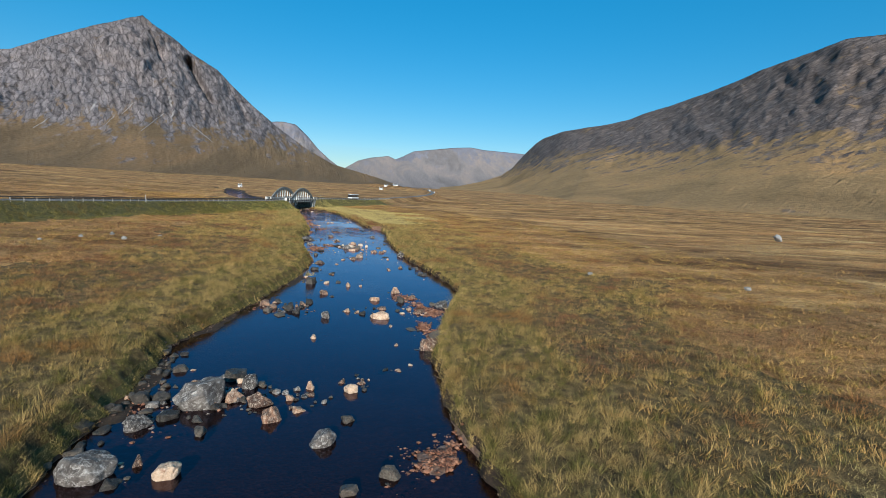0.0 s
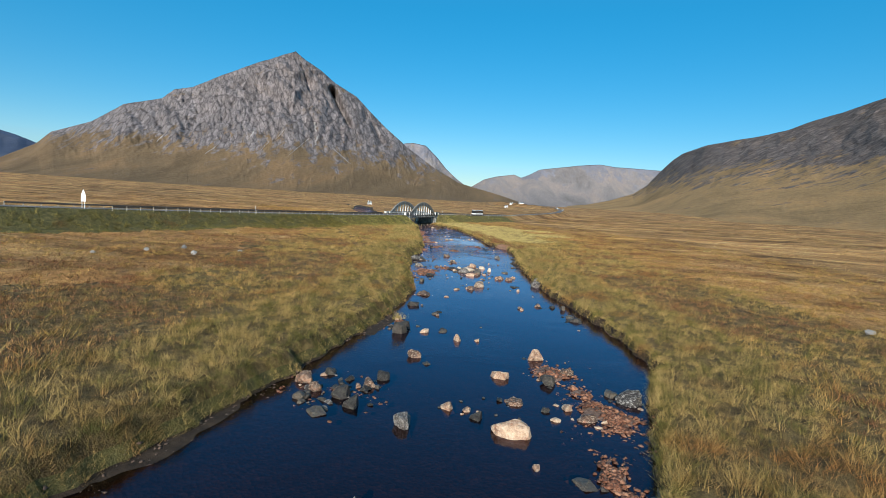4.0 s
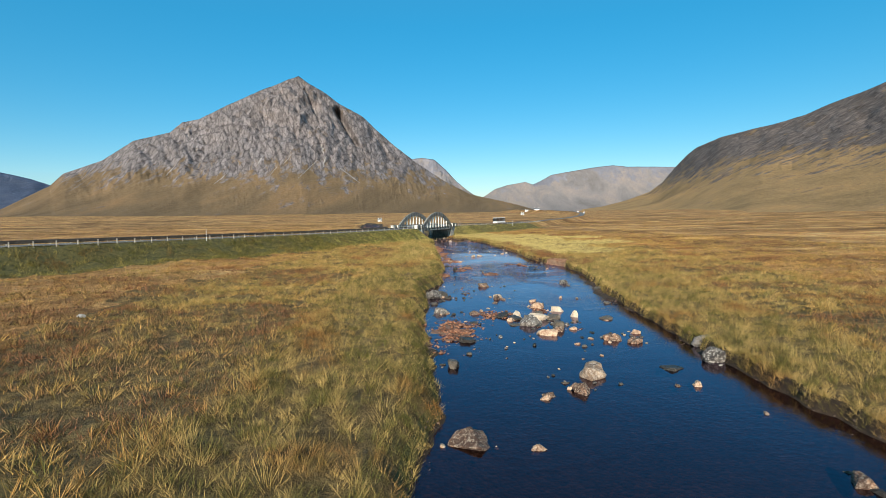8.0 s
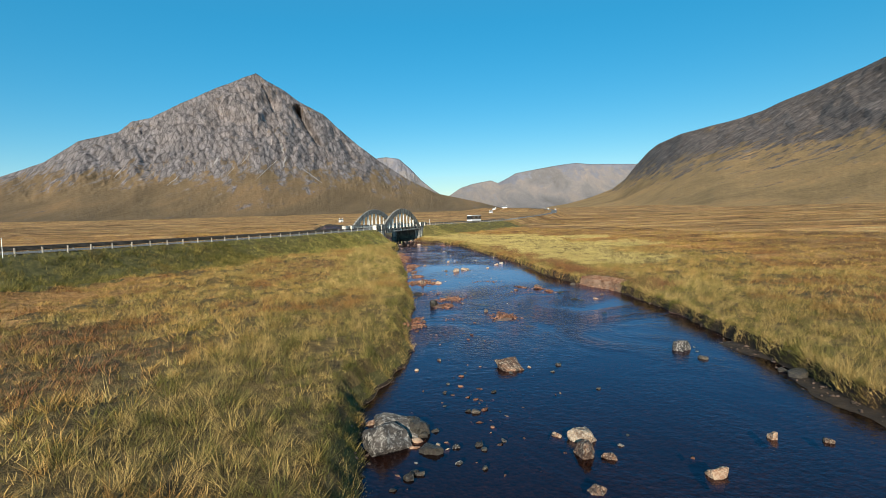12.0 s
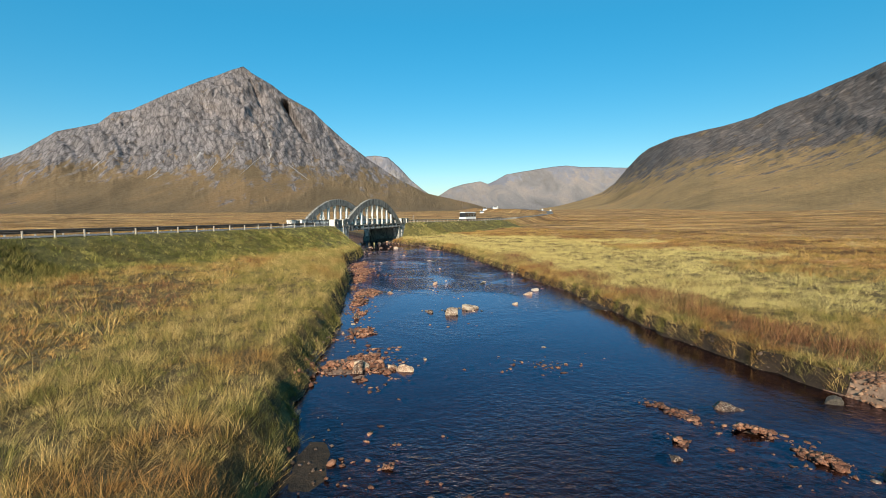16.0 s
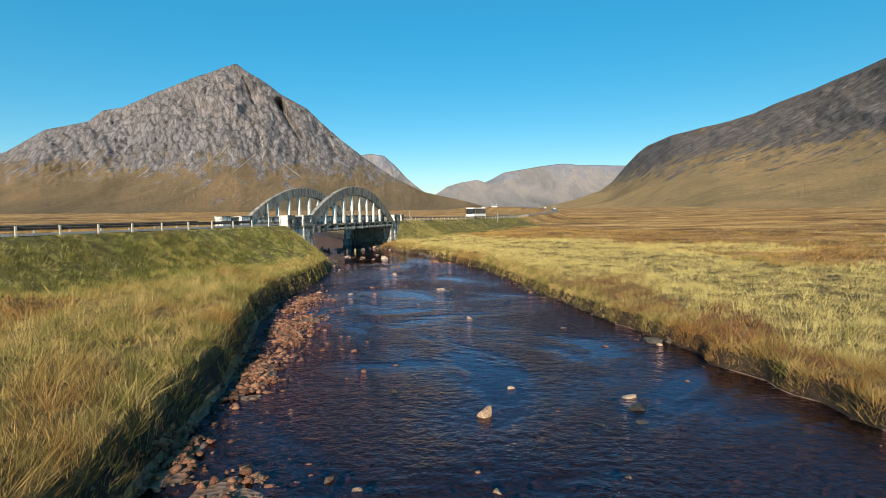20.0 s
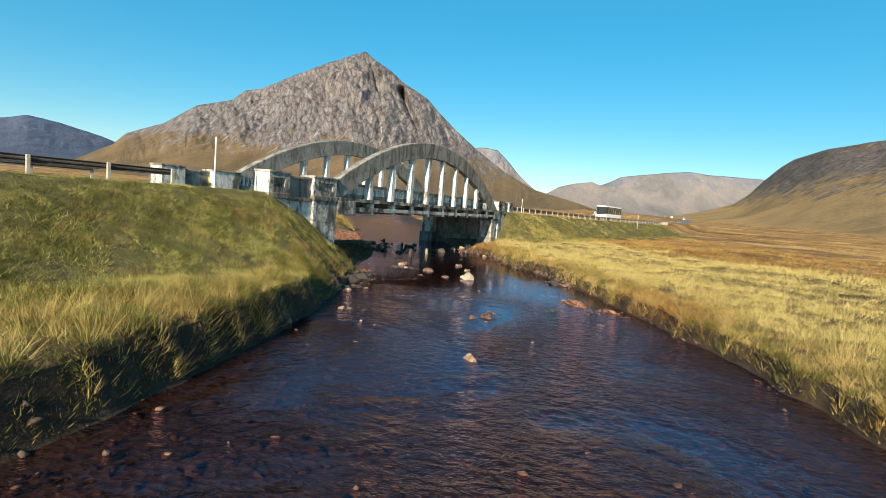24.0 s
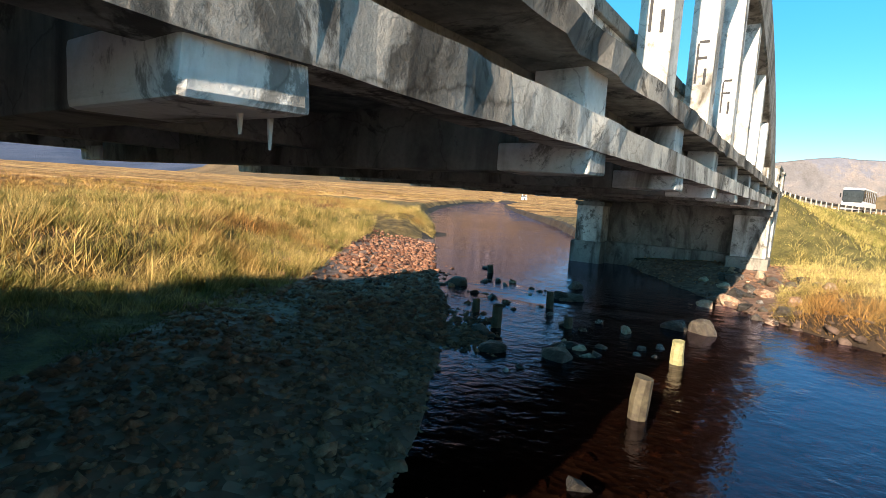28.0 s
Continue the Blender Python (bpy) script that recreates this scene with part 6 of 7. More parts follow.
def scatter_stones(name, pts, size, mat, label, seed, simple_form=False):
    PV, PF = (OCT_V, OCT_F) if simple_form else (PEB_V, PEB_F)
    r = np.random.default_rng(seed)
    n = len(pts)
    yaw = r.uniform(0, 6.28, n)
    sc = np.stack([size * r.uniform(0.7, 1.2, n), size * r.uniform(0.5, 1.0, n), size * r.uniform(0.35, 0.7, n)], 1)
    V = PV[None] * (1 + 0.75 * (r.random((n, len(PV), 1)) - 0.5)) * sc[:, None]
    c, s = np.cos(yaw)[:, None], np.sin(yaw)[:, None]
    X, Y = V[..., 0] * c - V[..., 1] * s, V[..., 0] * s + V[..., 1] * c
    tilt = r.uniform(-0.35, 0.35, n)[:, None]
    Z = V[..., 2] + X * tilt
    P = np.stack([X, Y, Z], -1) + pts[:, None]
    F = PF[None] + (np.arange(n) * len(PV))[:, None, None]
    return tagged(new(name, mesh_from(name, P.reshape(-1, 3), F.reshape(-1, 3), (mat,))), label, "gravel", kind="stuff")


def spots(patches, seed):
    """Points in round patches: centre, radii along x and y, turn in degrees, number; thinner towards the rim."""
    r = np.random.default_rng(seed)
    out = []
    for x, y, rx, ry, turn, n in patches:
        a, d = r.uniform(0, 6.28, n), np.abs(r.normal(0, 0.55, n)).clip(0, 1.5)
        px, py = d * np.cos(a) * rx, d * np.sin(a) * ry
        c, s = math.cos(radians(turn)), math.sin(radians(turn))
        qx, qy = x + px * c - py * s, y + px * s + py * c
        # ragged rims
        qx = qx + 1.5 * rx * (fbm(qx * 0.7, qy * 0.7, 61, 3) - 0.5)
        qy = qy + 0.9 * ry * (fbm(qx * 0.6, qy * 0.6, 62, 3) - 0.5)
        out.append(np.stack([qx, qy], 1))
    return np.concatenate(out)


def settle(xy, lift):
    z = ground_z(xy[:, 0], xy[:, 1])
    return np.c_[xy, np.maximum(z, -0.10) + lift]


r0 = np.random.default_rng(3)
# red gravel bars
MORE = [(25.5, -91, 2.0, 4.0, 35, 110), (20.0, -81.2, 3.4, 1.8, 10, 170), (14.6, -140.5, 2.6, 4.5, 0, 380), (17.0, -138.5, 2.6, 2.4, 0, 260), (14.0, -89.5, 2.0, 2.4, 0, 70), (22.9, -143, 2.5, 4.0, 0, 150), (4.4, -5.4, 1.0, 1.9, 0, 260), (15.4, -0.6, 2.0, 1.0, 0, 160), (17.6, -3.0, 1.2, 1.6, 40, 160), (12.4, -9.3, 0.9, 0.7, 0, 50), (6.5, -221.5, 2.5, 3.0, 0, 260), (12.0, -196.0, 2.8, 2.8, 0, 260), (13.5, -178.0, 1.6, 2.6, 0, 200), (11.6, -46, 2.0, 9.0, 0, 80), (16, -125, 6, 18, 0, 220), (16.5, -64, 5.5, 20, 0, 160), (13.5, -28, 6, 16, 0, 200), (14, -106, 3, 6, 0, 160), (8.5, 2.5, 4, 7, 0, 150), (10, -14, 5, 9, 0, 260)]
p = settle(np.concatenate([spots(BARS, 11), spots(BARS1, 13), spots(MORE, 12)]), 0.05)
inriver = (p[:, 0] > bank_left(p[:, 1]) - 0.5) & (p[:, 0] < bank_right(p[:, 1]) + 0.4) & (p[:, 2] < 0.7)
p = p[inriver]
M_GRAVEL = make_stone("red_gravel", [(0.20, (0.05, 0.019, 0.012)), (0.5, (0.20, 0.080, 0.042)), (0.85, (0.40, 0.205, 0.12))], (0.40, 0.30, 0.22), 0.15)
M_GRAVEL_D = make_stone("wet_gravel", [(0.15, (0.04, 0.026, 0.018)), (0.5, (0.11, 0.07, 0.05)), (0.85, (0.20, 0.13, 0.095))], (0.2, 0.17, 0.13), 0.2, 0.6)
size = np.abs(r0.normal(0.078, 0.05, len(p))).clip(0.05, 0.24)
size = np.where(p[:, 1] > -22, size * 0.6, size)
big = size > 0.10
scatter_stones("gravel", p[big], size[big], M_GRAVEL, "red cobbles on bars along the river", 5)
scatter_stones("gravel", p[~big], size[~big], M_GRAVEL, "small red gravel on bars along the river", 15, True)
# dark cobbles on the bed, along the foot of the banks and under the bridge
ys = r0.uniform(-250, 40, 5200)
side = r0.random(5200) < 0.5
xs = np.where(side, bank_left(ys) + np.abs(r0.normal(0, 0.9, 5200)) - 0.3, bank_right(ys) - np.abs(r0.normal(0, 0.8, 5200)) + 0.3)
q1 = np.stack([xs, ys], 1)
sa, na = r0.uniform(3, 20, 14000), r0.uniform(-11, 2.5, 14000)
q2 = np.stack([AX.x * sa + OUT.x * na, AX.y * sa + OUT.y * na], 1)
q2 = q2[(q2[:, 0] < bank_left(q2[:, 1]) + 1.6) & (q2[:, 0] > bank_left(q2[:, 1]) - 5.0 - 1.6 * fbm(q2[:, 0] * 0.5, q2[:, 1] * 0.5, 5, 2))]
sb, nb = r0.uniform(33, 40, 1200), r0.uniform(-9, 4, 1200)
q3 = np.stack([AX.x * sb + OUT.x * nb, AX.y * sb + OUT.y * nb], 1)
q = settle(q1, 0.02)
M_GRAVEL_B = make_stone("brown_gravel", [(0.15, (0.075, 0.036, 0.020)), (0.5, (0.24, 0.115, 0.062)), (0.85, (0.40, 0.235, 0.14))], (0.40, 0.30, 0.22), 0.2)
qb = settle(np.concatenate([q2, q3]), 0.015)
scatter_stones("gravel", qb, np.abs(r0.normal(0.05, 0.04, len(qb))).clip(0.03, 0.2), M_GRAVEL_B, "brown gravel and cobbles below the bridge", 9, True)
scatter_stones("gravel", q, np.abs(r0.normal(0.045, 0.04, len(q))).clip(0.03, 0.26), M_GRAVEL_D, "dark wet cobbles along the foot of the banks", 6, True)
# stones on the bed of the shallows
ym = r0.uniform(-60, 30, 5200)
xm = bank_left(ym) + (bank_right(ym) - bank_left(ym)) * r0.uniform(0.02, 0.98, 5200)
qm = np.stack([xm, ym], 1)
qm = np.c_[qm, ground_z(qm[:, 0], qm[:, 1]) + 0.02]
scatter_stones("gravel", qm, np.abs(r0.normal(0.07, 0.07, len(qm))).clip(0.04, 0.34), M_GRAVEL, "red cobbles on the bed of the shallow river", 10, True)
# cobbles heaped at the foot of the far bank by the bridge
yb = r0.uniform(4, 30, 420)
qk = np.stack([bank_right(yb) + r0.normal(0.0, 0.35, 420), yb], 1)
qk = np.c_[qk, np.maximum(ground_z(qk[:, 0], qk[:, 1]), -0.1) + 0.03]
scatter_stones("gravel", qk, np.abs(r0.normal(0.08, 0.09, 420)).clip(0.05, 0.34), M_GRAVEL_D, "reddish cobbles at the foot of the bank", 16)
# the washed-out stony bank
yc = -89.2 + r0.uniform(-3.4, 3.4, 1500)
qc = np.stack([bank_right(yc) + r0.uniform(-0.2, 1.8, 1500) * np.sqrt(1 - ((yc + 89.2) / 3.6) ** 2), yc], 1)
qc = np.c_[qc, ground_z(qc[:, 0], qc[:, 1]) + 0.01]
scatter_stones("gravel", qc, np.abs(r0.normal(0.06, 0.05, 1500)).clip(0.04, 0.22), M_GRAVEL_B, "loose stones on the washed-out bank", 14, True)
ya = r0.uniform(17, 40, 2600)
q4 = np.stack([bank_left(ya) - np.abs(r0.normal(0, 3.2, 2600)), ya], 1)
q4 = settle(q4, 0.02)
scatter_stones("gravel", q4, np.abs(r0.normal(0.11, 0.05, len(q4))).clip(0.05, 0.3), M_GRAVEL, "dry red gravel bank upstream of the bridge", 8)


# ---- grass ----
def make_grass(name, straw, green, brown, greens=0.5, browns=0.58):
    m, nt, b = mat_nodes(name, 0.8, 0, 0.12)
    p = pos(nt)
    isl = nt.nodes.new("ShaderNodeNewGeometry").outputs["Random Per Island"]
    patch = noise_node(nt, 0.13, 5, 0.65, stretched(nt, p, (1, 1, 0.1)), 0.6)
    tuft = noise_node(nt, 0.95, 4, 0.65, stretched(nt, p, (1, 1, 0.15)), 0.3)
    shade = lambda c: ramp_node(nt, [(0.0, tuple(v * 0.42 for v in c)), (0.55, c), (1.0, tuple(min(1, v * 1.5) for v in c))], isl).outputs[0]
    f1 = ramp_node(nt, [(greens - 0.06, (0, 0, 0)), (greens + 0.06, (1, 1, 1))], tuft.outputs[0])
    f2 = ramp_node(nt, [(browns - 0.05, (0, 0, 0)), (browns + 0.07, (1, 1, 1))], patch.outputs[0])
    col = mix_node(nt, f1.outputs[0], shade(green), shade(straw))
    col = mix_node(nt, f2.outputs[0], col, shade(brown))
    link(nt, col, b.inputs["Base Color"])
    return m


G_BANK = make_grass("bank_grass", (0.43, 0.300, 0.110), (0.150, 0.130, 0.034), (0.28, 0.145, 0.045), 0.50, 0.58)
G_FEN = make_grass("fen_grass", (0.36, 0.245, 0.088), (0.112, 0.100, 0.027), (0.24, 0.120, 0.038), 0.50, 0.58)
G_MOOR = make_grass("moor_tussock", (0.43, 0.250, 0.080), (0.22, 0.150, 0.040), (0.21, 0.098, 0.036), 0.5, 0.54)
G_STRAW = make_grass("pale_straw", (0.47, 0.365, 0.140), (0.31, 0.255, 0.080), (0.32, 0.220, 0.078), 0.45, 0.62)
G_GREEN = make_grass("verge_grass", (0.38, 0.320, 0.098), (0.165, 0.165, 0.038), (0.25, 0.165, 0.055), 0.51, 0.66)
# dark olive rushes; also deepens the shade on the bank and by the bridge
G_RUSH = make_grass("rush_and_shade_grass", (0.21, 0.165, 0.048), (0.090, 0.086, 0.022), (0.13, 0.078, 0.028), 0.52, 0.60)
G_WEED = make_grass("bank_weeds", (0.38, 0.34, 0.115), (0.18, 0.18, 0.050), (0.34, 0.25, 0.10), 0.49, 0.62)
G_HEATH = make_grass("heather", (0.23, 0.125, 0.055), (0.135, 0.092, 0.035), (0.17, 0.080, 0.038), 0.5, 0.5)


def blade_mesh(name, base, lean, h, width, mat, r, segs):
    """Blades from root points; lean is where the tip lies beside its root."""
    n = len(base)
    yaw = r.uniform(0, 6.28, n)
    w = np.c_[np.cos(yaw), np.sin(yaw), np.zeros(n)] * (np.broadcast_to(width, n) / 2)[:, None]
    tip = base + np.c_[lean, h]
    if segs == 1:
        V = np.stack([base - w, base + w, tip], 1)
        F = np.arange(3 * n).reshape(n, 3)
    else:
        m = base + np.c_[lean * 0.35, h * 0.62]
        V = np.stack([base - w, base + w, m + w * 0.7, m - w * 0.7, tip], 1)
        o = np.arange(n)[:, None] * 5
        F = np.concatenate([o + [[0, 1, 2]], o + [[0, 2, 3]], o + [[3, 2, 4]]], 1).reshape(-1, 3)
    V, F = V.reshape(-1, 3).astype(np.float32), F.astype(np.int32)
    me = bpy.data.meshes.new(name)
    me.vertices.add(len(V))
    me.vertices.foreach_set("co", V.ravel())
    me.loops.add(F.size)
    me.loops.foreach_set("vertex_index", F.ravel())
    me.polygons.add(len(F))
    me.polygons.foreach_set("loop_start", np.arange(0, F.size, 3, dtype=np.int32))
    me.polygons.foreach_set("loop_total", np.full(len(F), 3, np.int32))
    me.update(calc_edges=True)
    me.materials.append(mat)
    return me


def tufts(name, xy, per, radius, height, width, mat, label, seed, spill=0.7, segs=1, category="grass", keep=None, sink=0.04, wind=0.10):
    """Tufts of blades that fan out from each point; keep drops roots that stand where no grass grows."""
    r = np.random.default_rng(seed)
    n = len(xy)
    clump = sstep(0.30, 0.66, fbm(xy[:, 0] * 0.55, xy[:, 1] * 0.55, 45, 2)) * 0.6 + sstep(0.3, 0.7, fbm(xy[:, 0] * 1.1, xy[:, 1] * 1.1, seed, 2)) * 0.5
    size = np.exp(r.normal(-0.05, 0.26, n)) * (0.55 + 0.85 * clump)
    k = np.repeat(np.arange(n), per)
    m = len(k)
    ang, d = r.uniform(0, 6.28, m), np.sqrt(r.random(m))
    fan = np.stack([np.cos(ang), np.sin(ang)], 1) * d[:, None]
    root = xy[k] + fan * (radius * size[k])[:, None]
    h = height * size[k] * (1.1 - 0.45 * d) * r.uniform(0.6, 1.15, m)
    blow = r.normal(0, 0.38, (n, 2))[k] + np.array([wind, wind * 0.45])
    lean = (fan * spill + blow + r.normal(0, 0.25, (m, 2))) * h[:, None]
    if keep is not None:
        ok = keep(root)
        root, h, lean = root[ok], h[ok], lean[ok]
    # shorter on the steep face of the bank
    d = np.maximum(bank_left(root[:, 1]) - root[:, 0] + 0.5 * (root[:, 1] > -65), 0.9 + root[:, 0] - bank_right(root[:, 1]))
    cut = (0.5 + 0.5 * sstep(0.7, 1.4, d)) * (0.45 + 0.55 * sstep(4.8, 7.0, road_dist(root[:, 0], root[:, 1])[0]))
    h, lean = h * cut, lean * cut[:, None]
    base = np.c_[root, ground_z(root[:, 0], root[:, 1]) - sink]
    return tagged(new(name, blade_mesh(name, base, lean, h, width, mat, r, segs)), label, category, kind="stuff")


def on_land(xy, margin=0.0):
    L, R = bank_left(xy[:, 1]), bank_right(xy[:, 1])
    rd, _ = road_dist(xy[:, 0], xy[:, 1])
    s, n = xy[:, 0] * AX.x + xy[:, 1] * AX.y, xy[:, 0] * OUT.x + xy[:, 1] * OUT.y
    under = ((s < 2.9) & (s > -4.2) | (s > 37) & (s < 46.6)) & (n > -WIDE - 0.2) & (n < 0.25)
    gravel = (s > 2.2) & (s < 39) & (n > -12) & (n < 1.0) & (xy[:, 0] > L - 3.2 - 1.5 * fbm(xy[:, 0] * 0.5, xy[:, 1] * 0.5, 5, 2))
    gravel |= (xy[:, 1] > 14) & (xy[:, 1] < 44) & (xy[:, 0] > L - 5) & (xy[:, 0] < L + 1)
    scar = (np.abs(xy[:, 1] + 89.2) < 3.3) & (xy[:, 0] > R - 0.5) & (xy[:, 0] < R + 2.0 * np.sqrt(np.clip(1 - ((xy[:, 1] + 89.2) / 3.4) ** 2, 0, 1)))
    return ((xy[:, 0] < L + 0.02 - margin) | (xy[:, 0] > R - 0.02 + margin)) & (rd > 4.3) & ~under & ~gravel & ~scar


def beside(r, n, y0, y1, d0, d1):
    """Random points along both banks, between two distances from the water."""
    y = r.uniform(y0, y1, n)
    d = r.uniform(d0, d1, n)
    left = r.random(n) < 0.5
    return np.stack([np.where(left, bank_left(y) - d, bank_right(y) + d), y], 1)


def moor_heath(xy):
    """Dark heather in wide ragged patches behind the banks."""
    d = np.maximum(bank_left(xy[:, 1]) - xy[:, 0], xy[:, 0] - bank_right(xy[:, 1]))
    left = xy[:, 0] < bank_left(xy[:, 1])
    f = fbm(xy[:, 0] * 0.045, xy[:, 1] * 0.075, 95, 4) + 0.10 * (left & (xy[:, 1] < -140)) - 0.03 * ~left - 0.05 * (xy[:, 1] > -110)
    return (f + 0.10 * fbm(xy[:, 0] * 0.4, xy[:, 1] * 0.5, 96, 2) > 0.635) & (d > 10) & (np.sin(xy[:, 0] * 91.7 + xy[:, 1] * 47.3) < 0.45)


def heath_at(xy):
    d = xy[:, 0] - bank_right(xy[:, 1])
    band = sstep(-110, -98, xy[:, 1]) * sstep(-22, -34, xy[:, 1]) * sstep(8, 3.5, d) * (d > -0.3)
    return fbm(xy[:, 0] * 0.22, xy[:, 1] * 0.13, 77, 3) * band > 0.44


def straw_at(xy):
    d = xy[:, 0] - bank_right(xy[:, 1])
    return (d > 2.5) & (fbm(xy[:, 0] * 0.05, xy[:, 1] * 0.05, 79, 3) + 0.5 * sstep(48, 12, d) * sstep(-95, -70, xy[:, 1]) > 0.78)


def verge_at(xy):
    rd = road_dist(xy[:, 0], xy[:, 1])[0]
    return (rd < 12 + 5 * fbm(xy[:, 0] * 0.2, xy[:, 1] * 0.2, 81, 2)) & ((xy[:, 0] < 12) & (xy[:, 1] < 4) | (xy[:, 1] > 38) & (xy[:, 1] < 125))


def split(xy):
    h, s, v = heath_at(xy) & (g.random(len(xy)) < 0.7), straw_at(xy), verge_at(xy)
    return xy[~h & ~s & ~v], xy[s & ~h], xy[h], xy[v & ~h]


g = np.random.default_rng(21)
# close to the water
plain, straw, heath, verge = split(np.concatenate([beside(g, 13500, -256, -100, -0.2, 9), beside(g, 17000, -100, 60, -0.2, 9)]))
down = plain[:, 1] < -100
tufts("grass", plain[down], 20, 0.25, 0.66, 0.019, G_FEN, "tall straw and green bank grass in tufts", 31, 0.95, keep=on_land)
tufts("grass", plain[~down], 27, 0.26, 0.62, 0.013, G_BANK, "fine tall straw and green grass in tufts", 48, 0.9, keep=on_land)
tufts("grass", straw, 22, 0.26, 0.54, 0.013, G_STRAW, "pale dry straw grass along the river", 32, 0.75, keep=on_land)
tufts("heather", heath, 24, 0.36, 0.52, 0.030, G_HEATH, "brown faded heather clumps on the bank", 33, 0.6, category="heather", keep=on_land)
near_verge = verge
# behind the banks
plain, straw, heath, verge = split(beside(g, 46000, -260, 80, 8.5, 26))
dark = moor_heath(plain)
heath = np.concatenate([heath, plain[dark]])
plain = plain[~dark]
half = plain[::2]
down = half[:, 1] < -140
tufts("grass", half[~down], 13, 0.30, 0.52, 0.034, G_BANK, "olive and straw moor grass in tufts", 34, 1.05, keep=on_land)
tufts("grass", half[down], 13, 0.30, 0.52, 0.034, G_FEN, "dark olive and straw moor grass in tufts", 57, 1.05, keep=on_land)
tufts("grass", plain[1::2], 13, 0.30, 0.50, 0.036, G_MOOR, "rusty moor grass and sedge in tufts", 35, 1.05, keep=on_land)
tufts("grass", straw, 15, 0.34, 0.46, 0.020, G_STRAW, "pale straw meadow beside the river", 36, 0.9, keep=on_land)
tufts("heather", heath, 12, 0.40, 0.36, 0.045, G_HEATH, "brown faded heather behind the bank", 37, 0.7, category="heather", keep=on_land)
mid_verge = verge
plain, straw, _, far_verge = split(np.concatenate([beside(g, 15000, -260, 60, 25, 42), beside(g, 44000, -270, 120, 25, 70)]))
dark = moor_heath(plain)
tufts("grass", plain[~dark], 8, 0.48, 0.34, 0.07, G_MOOR, "rusty brown moor grass and sedge", 38, 1.5, keep=on_land)
tufts("heather", plain[dark], 6, 0.5, 0.34, 0.10, G_HEATH, "dark heather in patches across the moor", 50, 0.8, category="heather", keep=on_land)
tufts("grass", straw, 9, 0.5, 0.44, 0.05, G_STRAW, "pale straw field across the river", 39, 0.8, keep=on_land)
# rough slope below the road
i = np.where(g.random(15000) < 0.5, (g.random(15000) * (len(SOUTH) - 1)).astype(int), len(SOUTH) - 1 - (g.random(15000) ** 2 * 22).astype(int))
e = SOUTH[i][:, :2] + np.array([0.92, -0.385]) * (4.4 + 9.5 * g.random(15000)[:, None]) + g.normal(0, 1.6, (15000, 2))
e = e[(e[:, 1] > -210) & (e[:, 1] < 3)]
v = np.concatenate([near_verge, mid_verge, far_verge, e])
n = 3200
i = (g.random(n) * 40).astype(int)
e = NORTH[i][:, :2] + np.array([0.93, -0.36]) * (4.4 + 8 * g.random(n)[:, None]) + g.normal(0, 1.4, (n, 2))
v = np.concatenate([v[(v[:, 1] < -19) | (v[:, 1] > 30)], e])
close = v[:, 1] > -55
shut = np.flatnonzero(close)
tufts("grass", v[shut[::3]], 11, 0.3, 0.36, 0.034, G_GREEN, "rough green grass on the road embankment", 40, 1.0, keep=on_land)
tufts("grass", v[np.concatenate([shut[1::3], shut[2::3]])], 11, 0.3, 0.40, 0.030, G_RUSH, "dark rushes on the road embankment", 51, 1.0, keep=on_land)
tufts("grass", v[~close], 11, 0.42, 0.6, 0.06, G_RUSH, "dark green rushes and grass below the road", 47, 0.8, keep=on_land)
# far tussocks, thinning out with distance
n = 36000
y = g.uniform(-300, 420, n)
x = np.where(g.random(n) < 0.4, -60 - 170 * g.random(n) ** 1.4, 85 + 260 * g.random(n) ** 1.4)
d = np.stack([x, y], 1)
d = d[on_land(np.c_[d[:, 0], d[:, 1].clip(-420, 262)], 4)]
tufts("grass", d, 3, 0.8, 0.40, 0.16, G_MOOR, "sparse tussocks across the wide moor", 41, 0.8)
# the near embankment and bank by the bridge, seen close
k = np.stack([g.uniform(-12, 6, 17000), g.uniform(-26, 4, 17000)], 1)
k = k[on_land(k) & (fbm(k[:, 0] * 0.9, k[:, 1] * 0.9, 91, 3) > 0.42)]
tufts("grass", k, 30, 0.20, 0.18, 0.010, G_GREEN, "short tangled green and brown grass beside the bridge", 42, 1.5, keep=on_land, wind=0.05)
k = np.stack([g.uniform(-12, 5, 9000), g.uniform(-26, 3, 9000)], 1)
k = k[on_land(k, 0.4) & (fbm(k[:, 0] * 0.7, k[:, 1] * 0.7, 93, 3) > 0.5)]
tufts("weeds", k, 18, 0.18, 0.17, 0.024, G_WEED, "low leafy weeds in the embankment grass", 52, 1.6, category="weeds", keep=on_land, wind=0.0)
k = np.stack([g.uniform(-6, 6, 3400), g.uniform(-20, 3, 3400)], 1)
k = k[on_land(k) & (k[:, 0] > bank_left(k[:, 1]) - 2.4) & (k[:, 1] < -5)]
tufts("grass", k, 20, 0.14, 0.30, 0.010, G_BANK, "long yellow grass on the bank edge", 43, 1.0, 2, keep=on_land, wind=0.1)
k = np.stack([g.uniform(-12, 5, 2600), g.uniform(-40, 2, 2600)], 1)
k = k[on_land(k, 0.4) & (fbm(k[:, 0] * 0.45, k[:, 1] * 0.45, 95, 3) > 0.47)]
tufts("grass", k, 34, 0.17, 0.34, 0.013, G_WEED, "thick green tussocks on the embankment", 54, 1.5, keep=on_land, wind=0.05)
k = np.stack([g.uniform(-12, 4, 900), g.uniform(-40, 1, 900)], 1)
k = k[on_land(k, 0.8) & (fbm(k[:, 0] * 0.5, k[:, 1] * 0.5, 97, 3) > 0.53)]
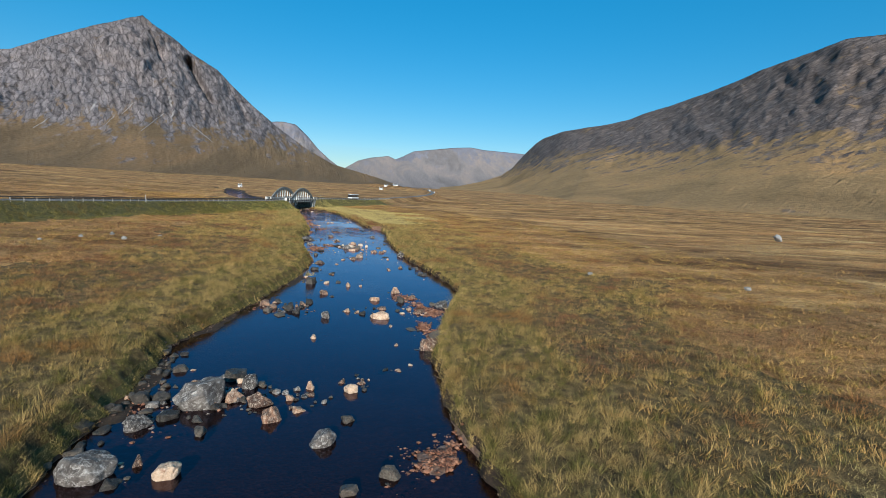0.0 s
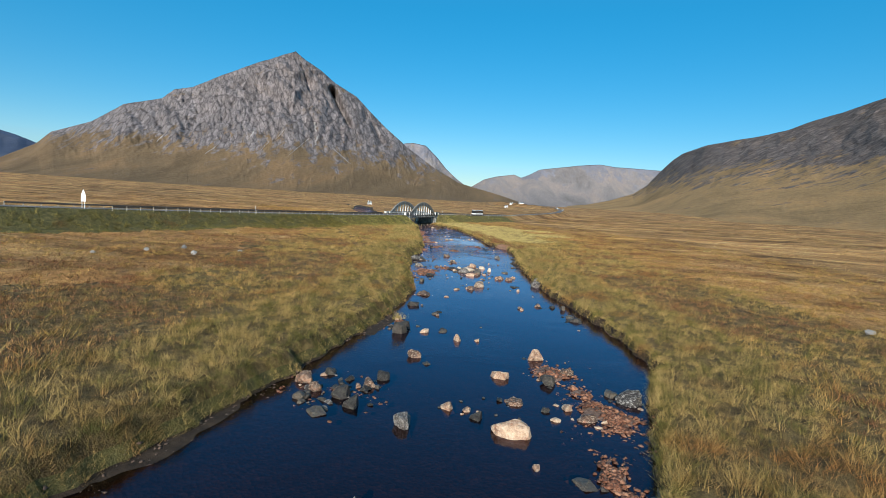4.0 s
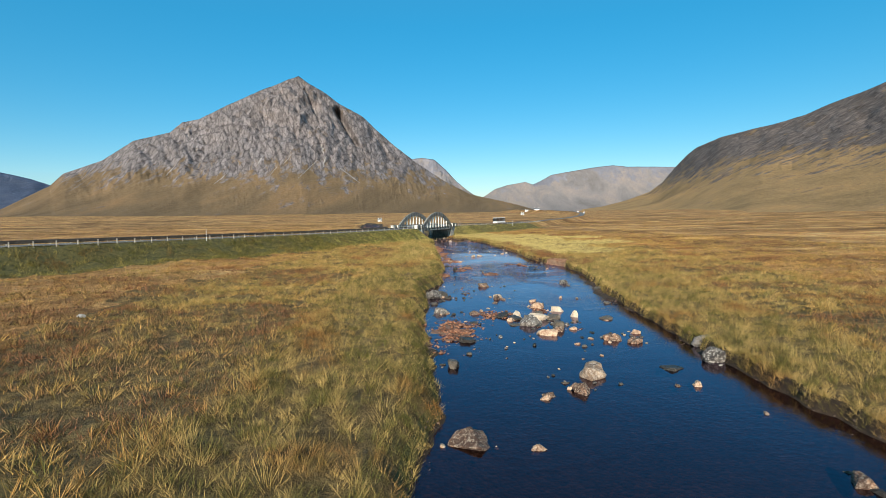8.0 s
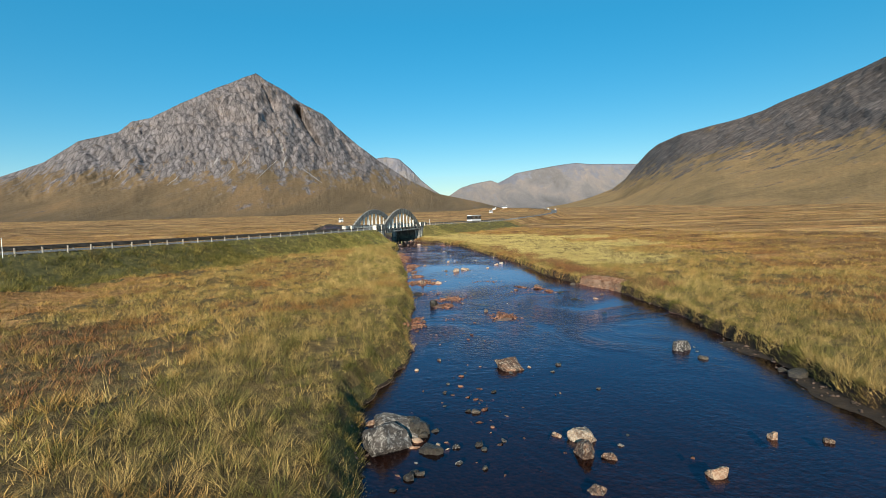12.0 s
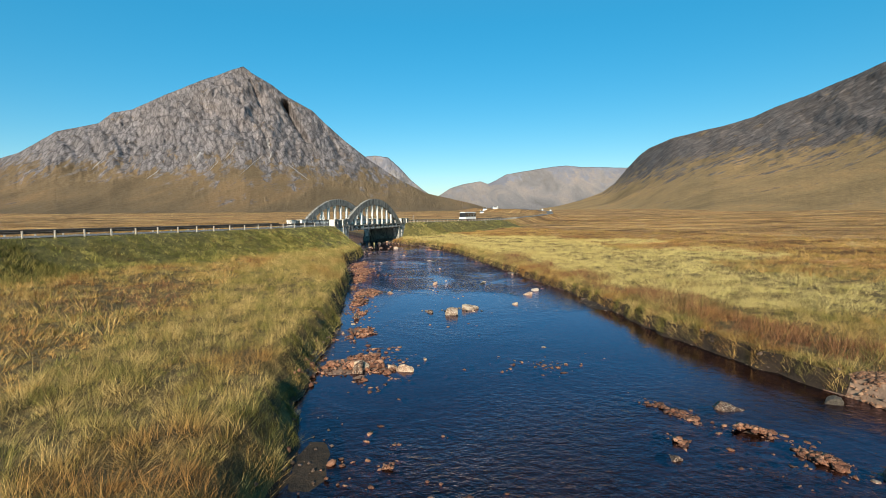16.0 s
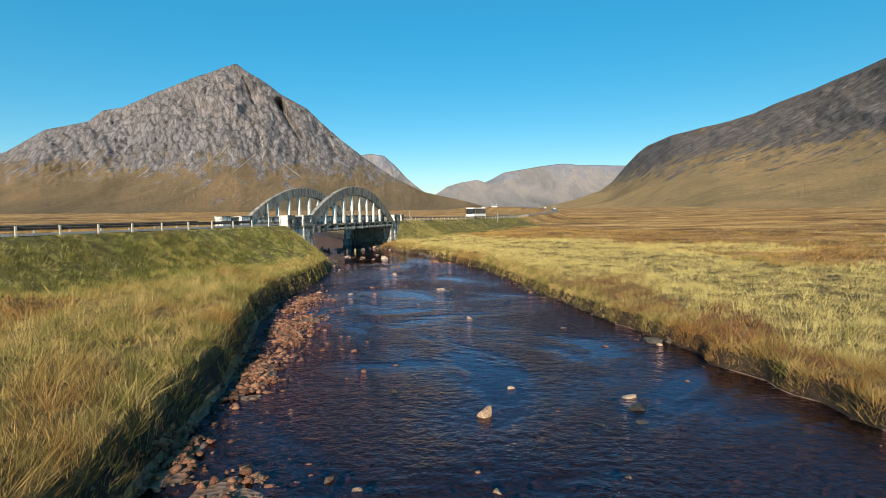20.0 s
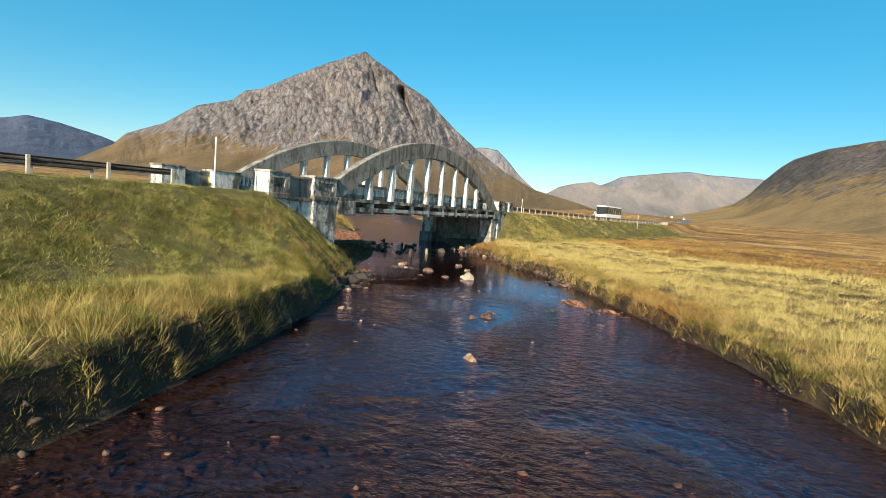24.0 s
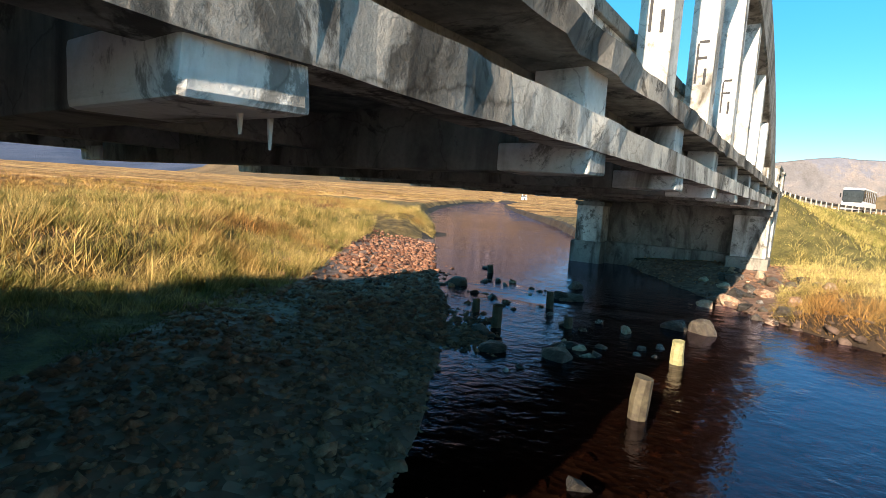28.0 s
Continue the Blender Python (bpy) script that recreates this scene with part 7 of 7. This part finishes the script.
tufts("weeds", k, 46, 0.17, 0.24, 0.018, G_HEATH, "dead brown weeds between the embankment tussocks", 55, 1.2, category="weeds", keep=on_land, wind=0.0)
st = np.stack([g.uniform(2.2, 4.8, 26), g.uniform(-6, 1.2, 26)], 1)
tufts("grass_stalks", st[on_land(st)], 5, 0.1, 1.1, 0.011, G_BANK, "dry seeding grass stalks on the bank", 44, 0.3, 2, keep=on_land)
st = np.stack([g.uniform(1.5, 2.6, 12), g.uniform(0.5, 2.1, 12)], 1)
tufts("grass_stalks", st, 4, 0.1, 1.1, 0.011, G_BANK, "dry seeding grass stalks beside the bridge pier", 58, 0.3, 2)
# grass at the pier foot, in the dark colour to stand for shade there
sa, na = g.uniform(0.8, 4.2, 700), g.uniform(0.3, 1.8, 700)
k = np.stack([AX.x * sa + OUT.x * na, AX.y * sa + OUT.y * na], 1)
k = k[k[:, 0] < bank_left(k[:, 1]) - 0.1]
tufts("grass", k, 16, 0.17, 0.26, 0.014, G_RUSH, "grass coloured dark for shade round the foot of the bridge pier", 59, 1.0, wind=0.0)
# grass in the shade below the deck and on the upstream bank
k = np.stack([g.uniform(-26, 2, 9000), g.uniform(2, 40, 9000)], 1)
tufts("grass", k[on_land(k)], 14, 0.24, 0.5, 0.03, G_BANK, "tall yellow grass upstream of the bridge", 45, 0.7, keep=on_land)
# under the deck the darker grass colour adds to the shade
sa, na = g.uniform(2.9, 22, 7000), g.uniform(-13, 1.6, 7000)
k = np.stack([AX.x * sa + OUT.x * na, AX.y * sa + OUT.y * na], 1)
d = bank_left(k[:, 1]) - k[:, 0]
k = k[(d > 4.6 + 1.6 * fbm(k[:, 0] * 0.5, k[:, 1] * 0.5, 5, 2)) & (d < 16)]
tufts("grass", k, 14, 0.2, 0.30, 0.02, G_RUSH, "grass growing below the bridge deck, coloured dark for its shade", 56, 0.9)
# fringe hanging over the water's edge
y = g.uniform(-256, 50, 5200)
left = g.random(5200) < 0.35
f = np.stack([np.where(left, bank_left(y) - g.uniform(0.05, 0.4, 5200), bank_right(y) + g.uniform(0.05, 0.4, 5200)), y], 1)
tufts("grass", f, 13, 0.16, 0.55, 0.022, G_BANK, "grass hanging over the edge of the bank", 46, 1.1, keep=on_land)
# the face of the bank, the left one coloured dark to deepen its shade
y = np.concatenate([g.uniform(-256, -70, 6500), g.uniform(-70, -2, 1200)])
f = np.stack([bank_left(y) - g.uniform(0.05, 1.3, len(y)), y], 1)
tufts("grass", f, 13, 0.15, 0.42, 0.016, G_RUSH, "grass coloured dark for shade on the steep river bank", 49, 0.9, keep=on_land)
y = g.uniform(-256, 45, 5600)
f = np.stack([bank_right(y) + g.uniform(-0.02, 0.8, len(y)), y], 1)
tufts("grass", f, 13, 0.17, 0.50, 0.017, G_BANK, "clumps of grass down the face of the river bank", 53, 1.1, keep=on_land, wind=-0.25)
# a grassy islet stone
isl = np.array([13.9, -180.9]) + g.normal(0, 0.3, (9, 2))
r2 = np.random.default_rng(5)
root = np.repeat(isl, 22, 0) + r2.normal(0, 0.1, (198, 2))
tagged(new("grass", blade_mesh("grass", np.c_[root, np.full(198, 0.95)], r2.normal(0, 0.18, (198, 2)), r2.uniform(0.3, 0.7, 198), 0.02, G_BANK, r2, 1)), "tuft of grass growing on a boulder", "grass", kind="stuff")
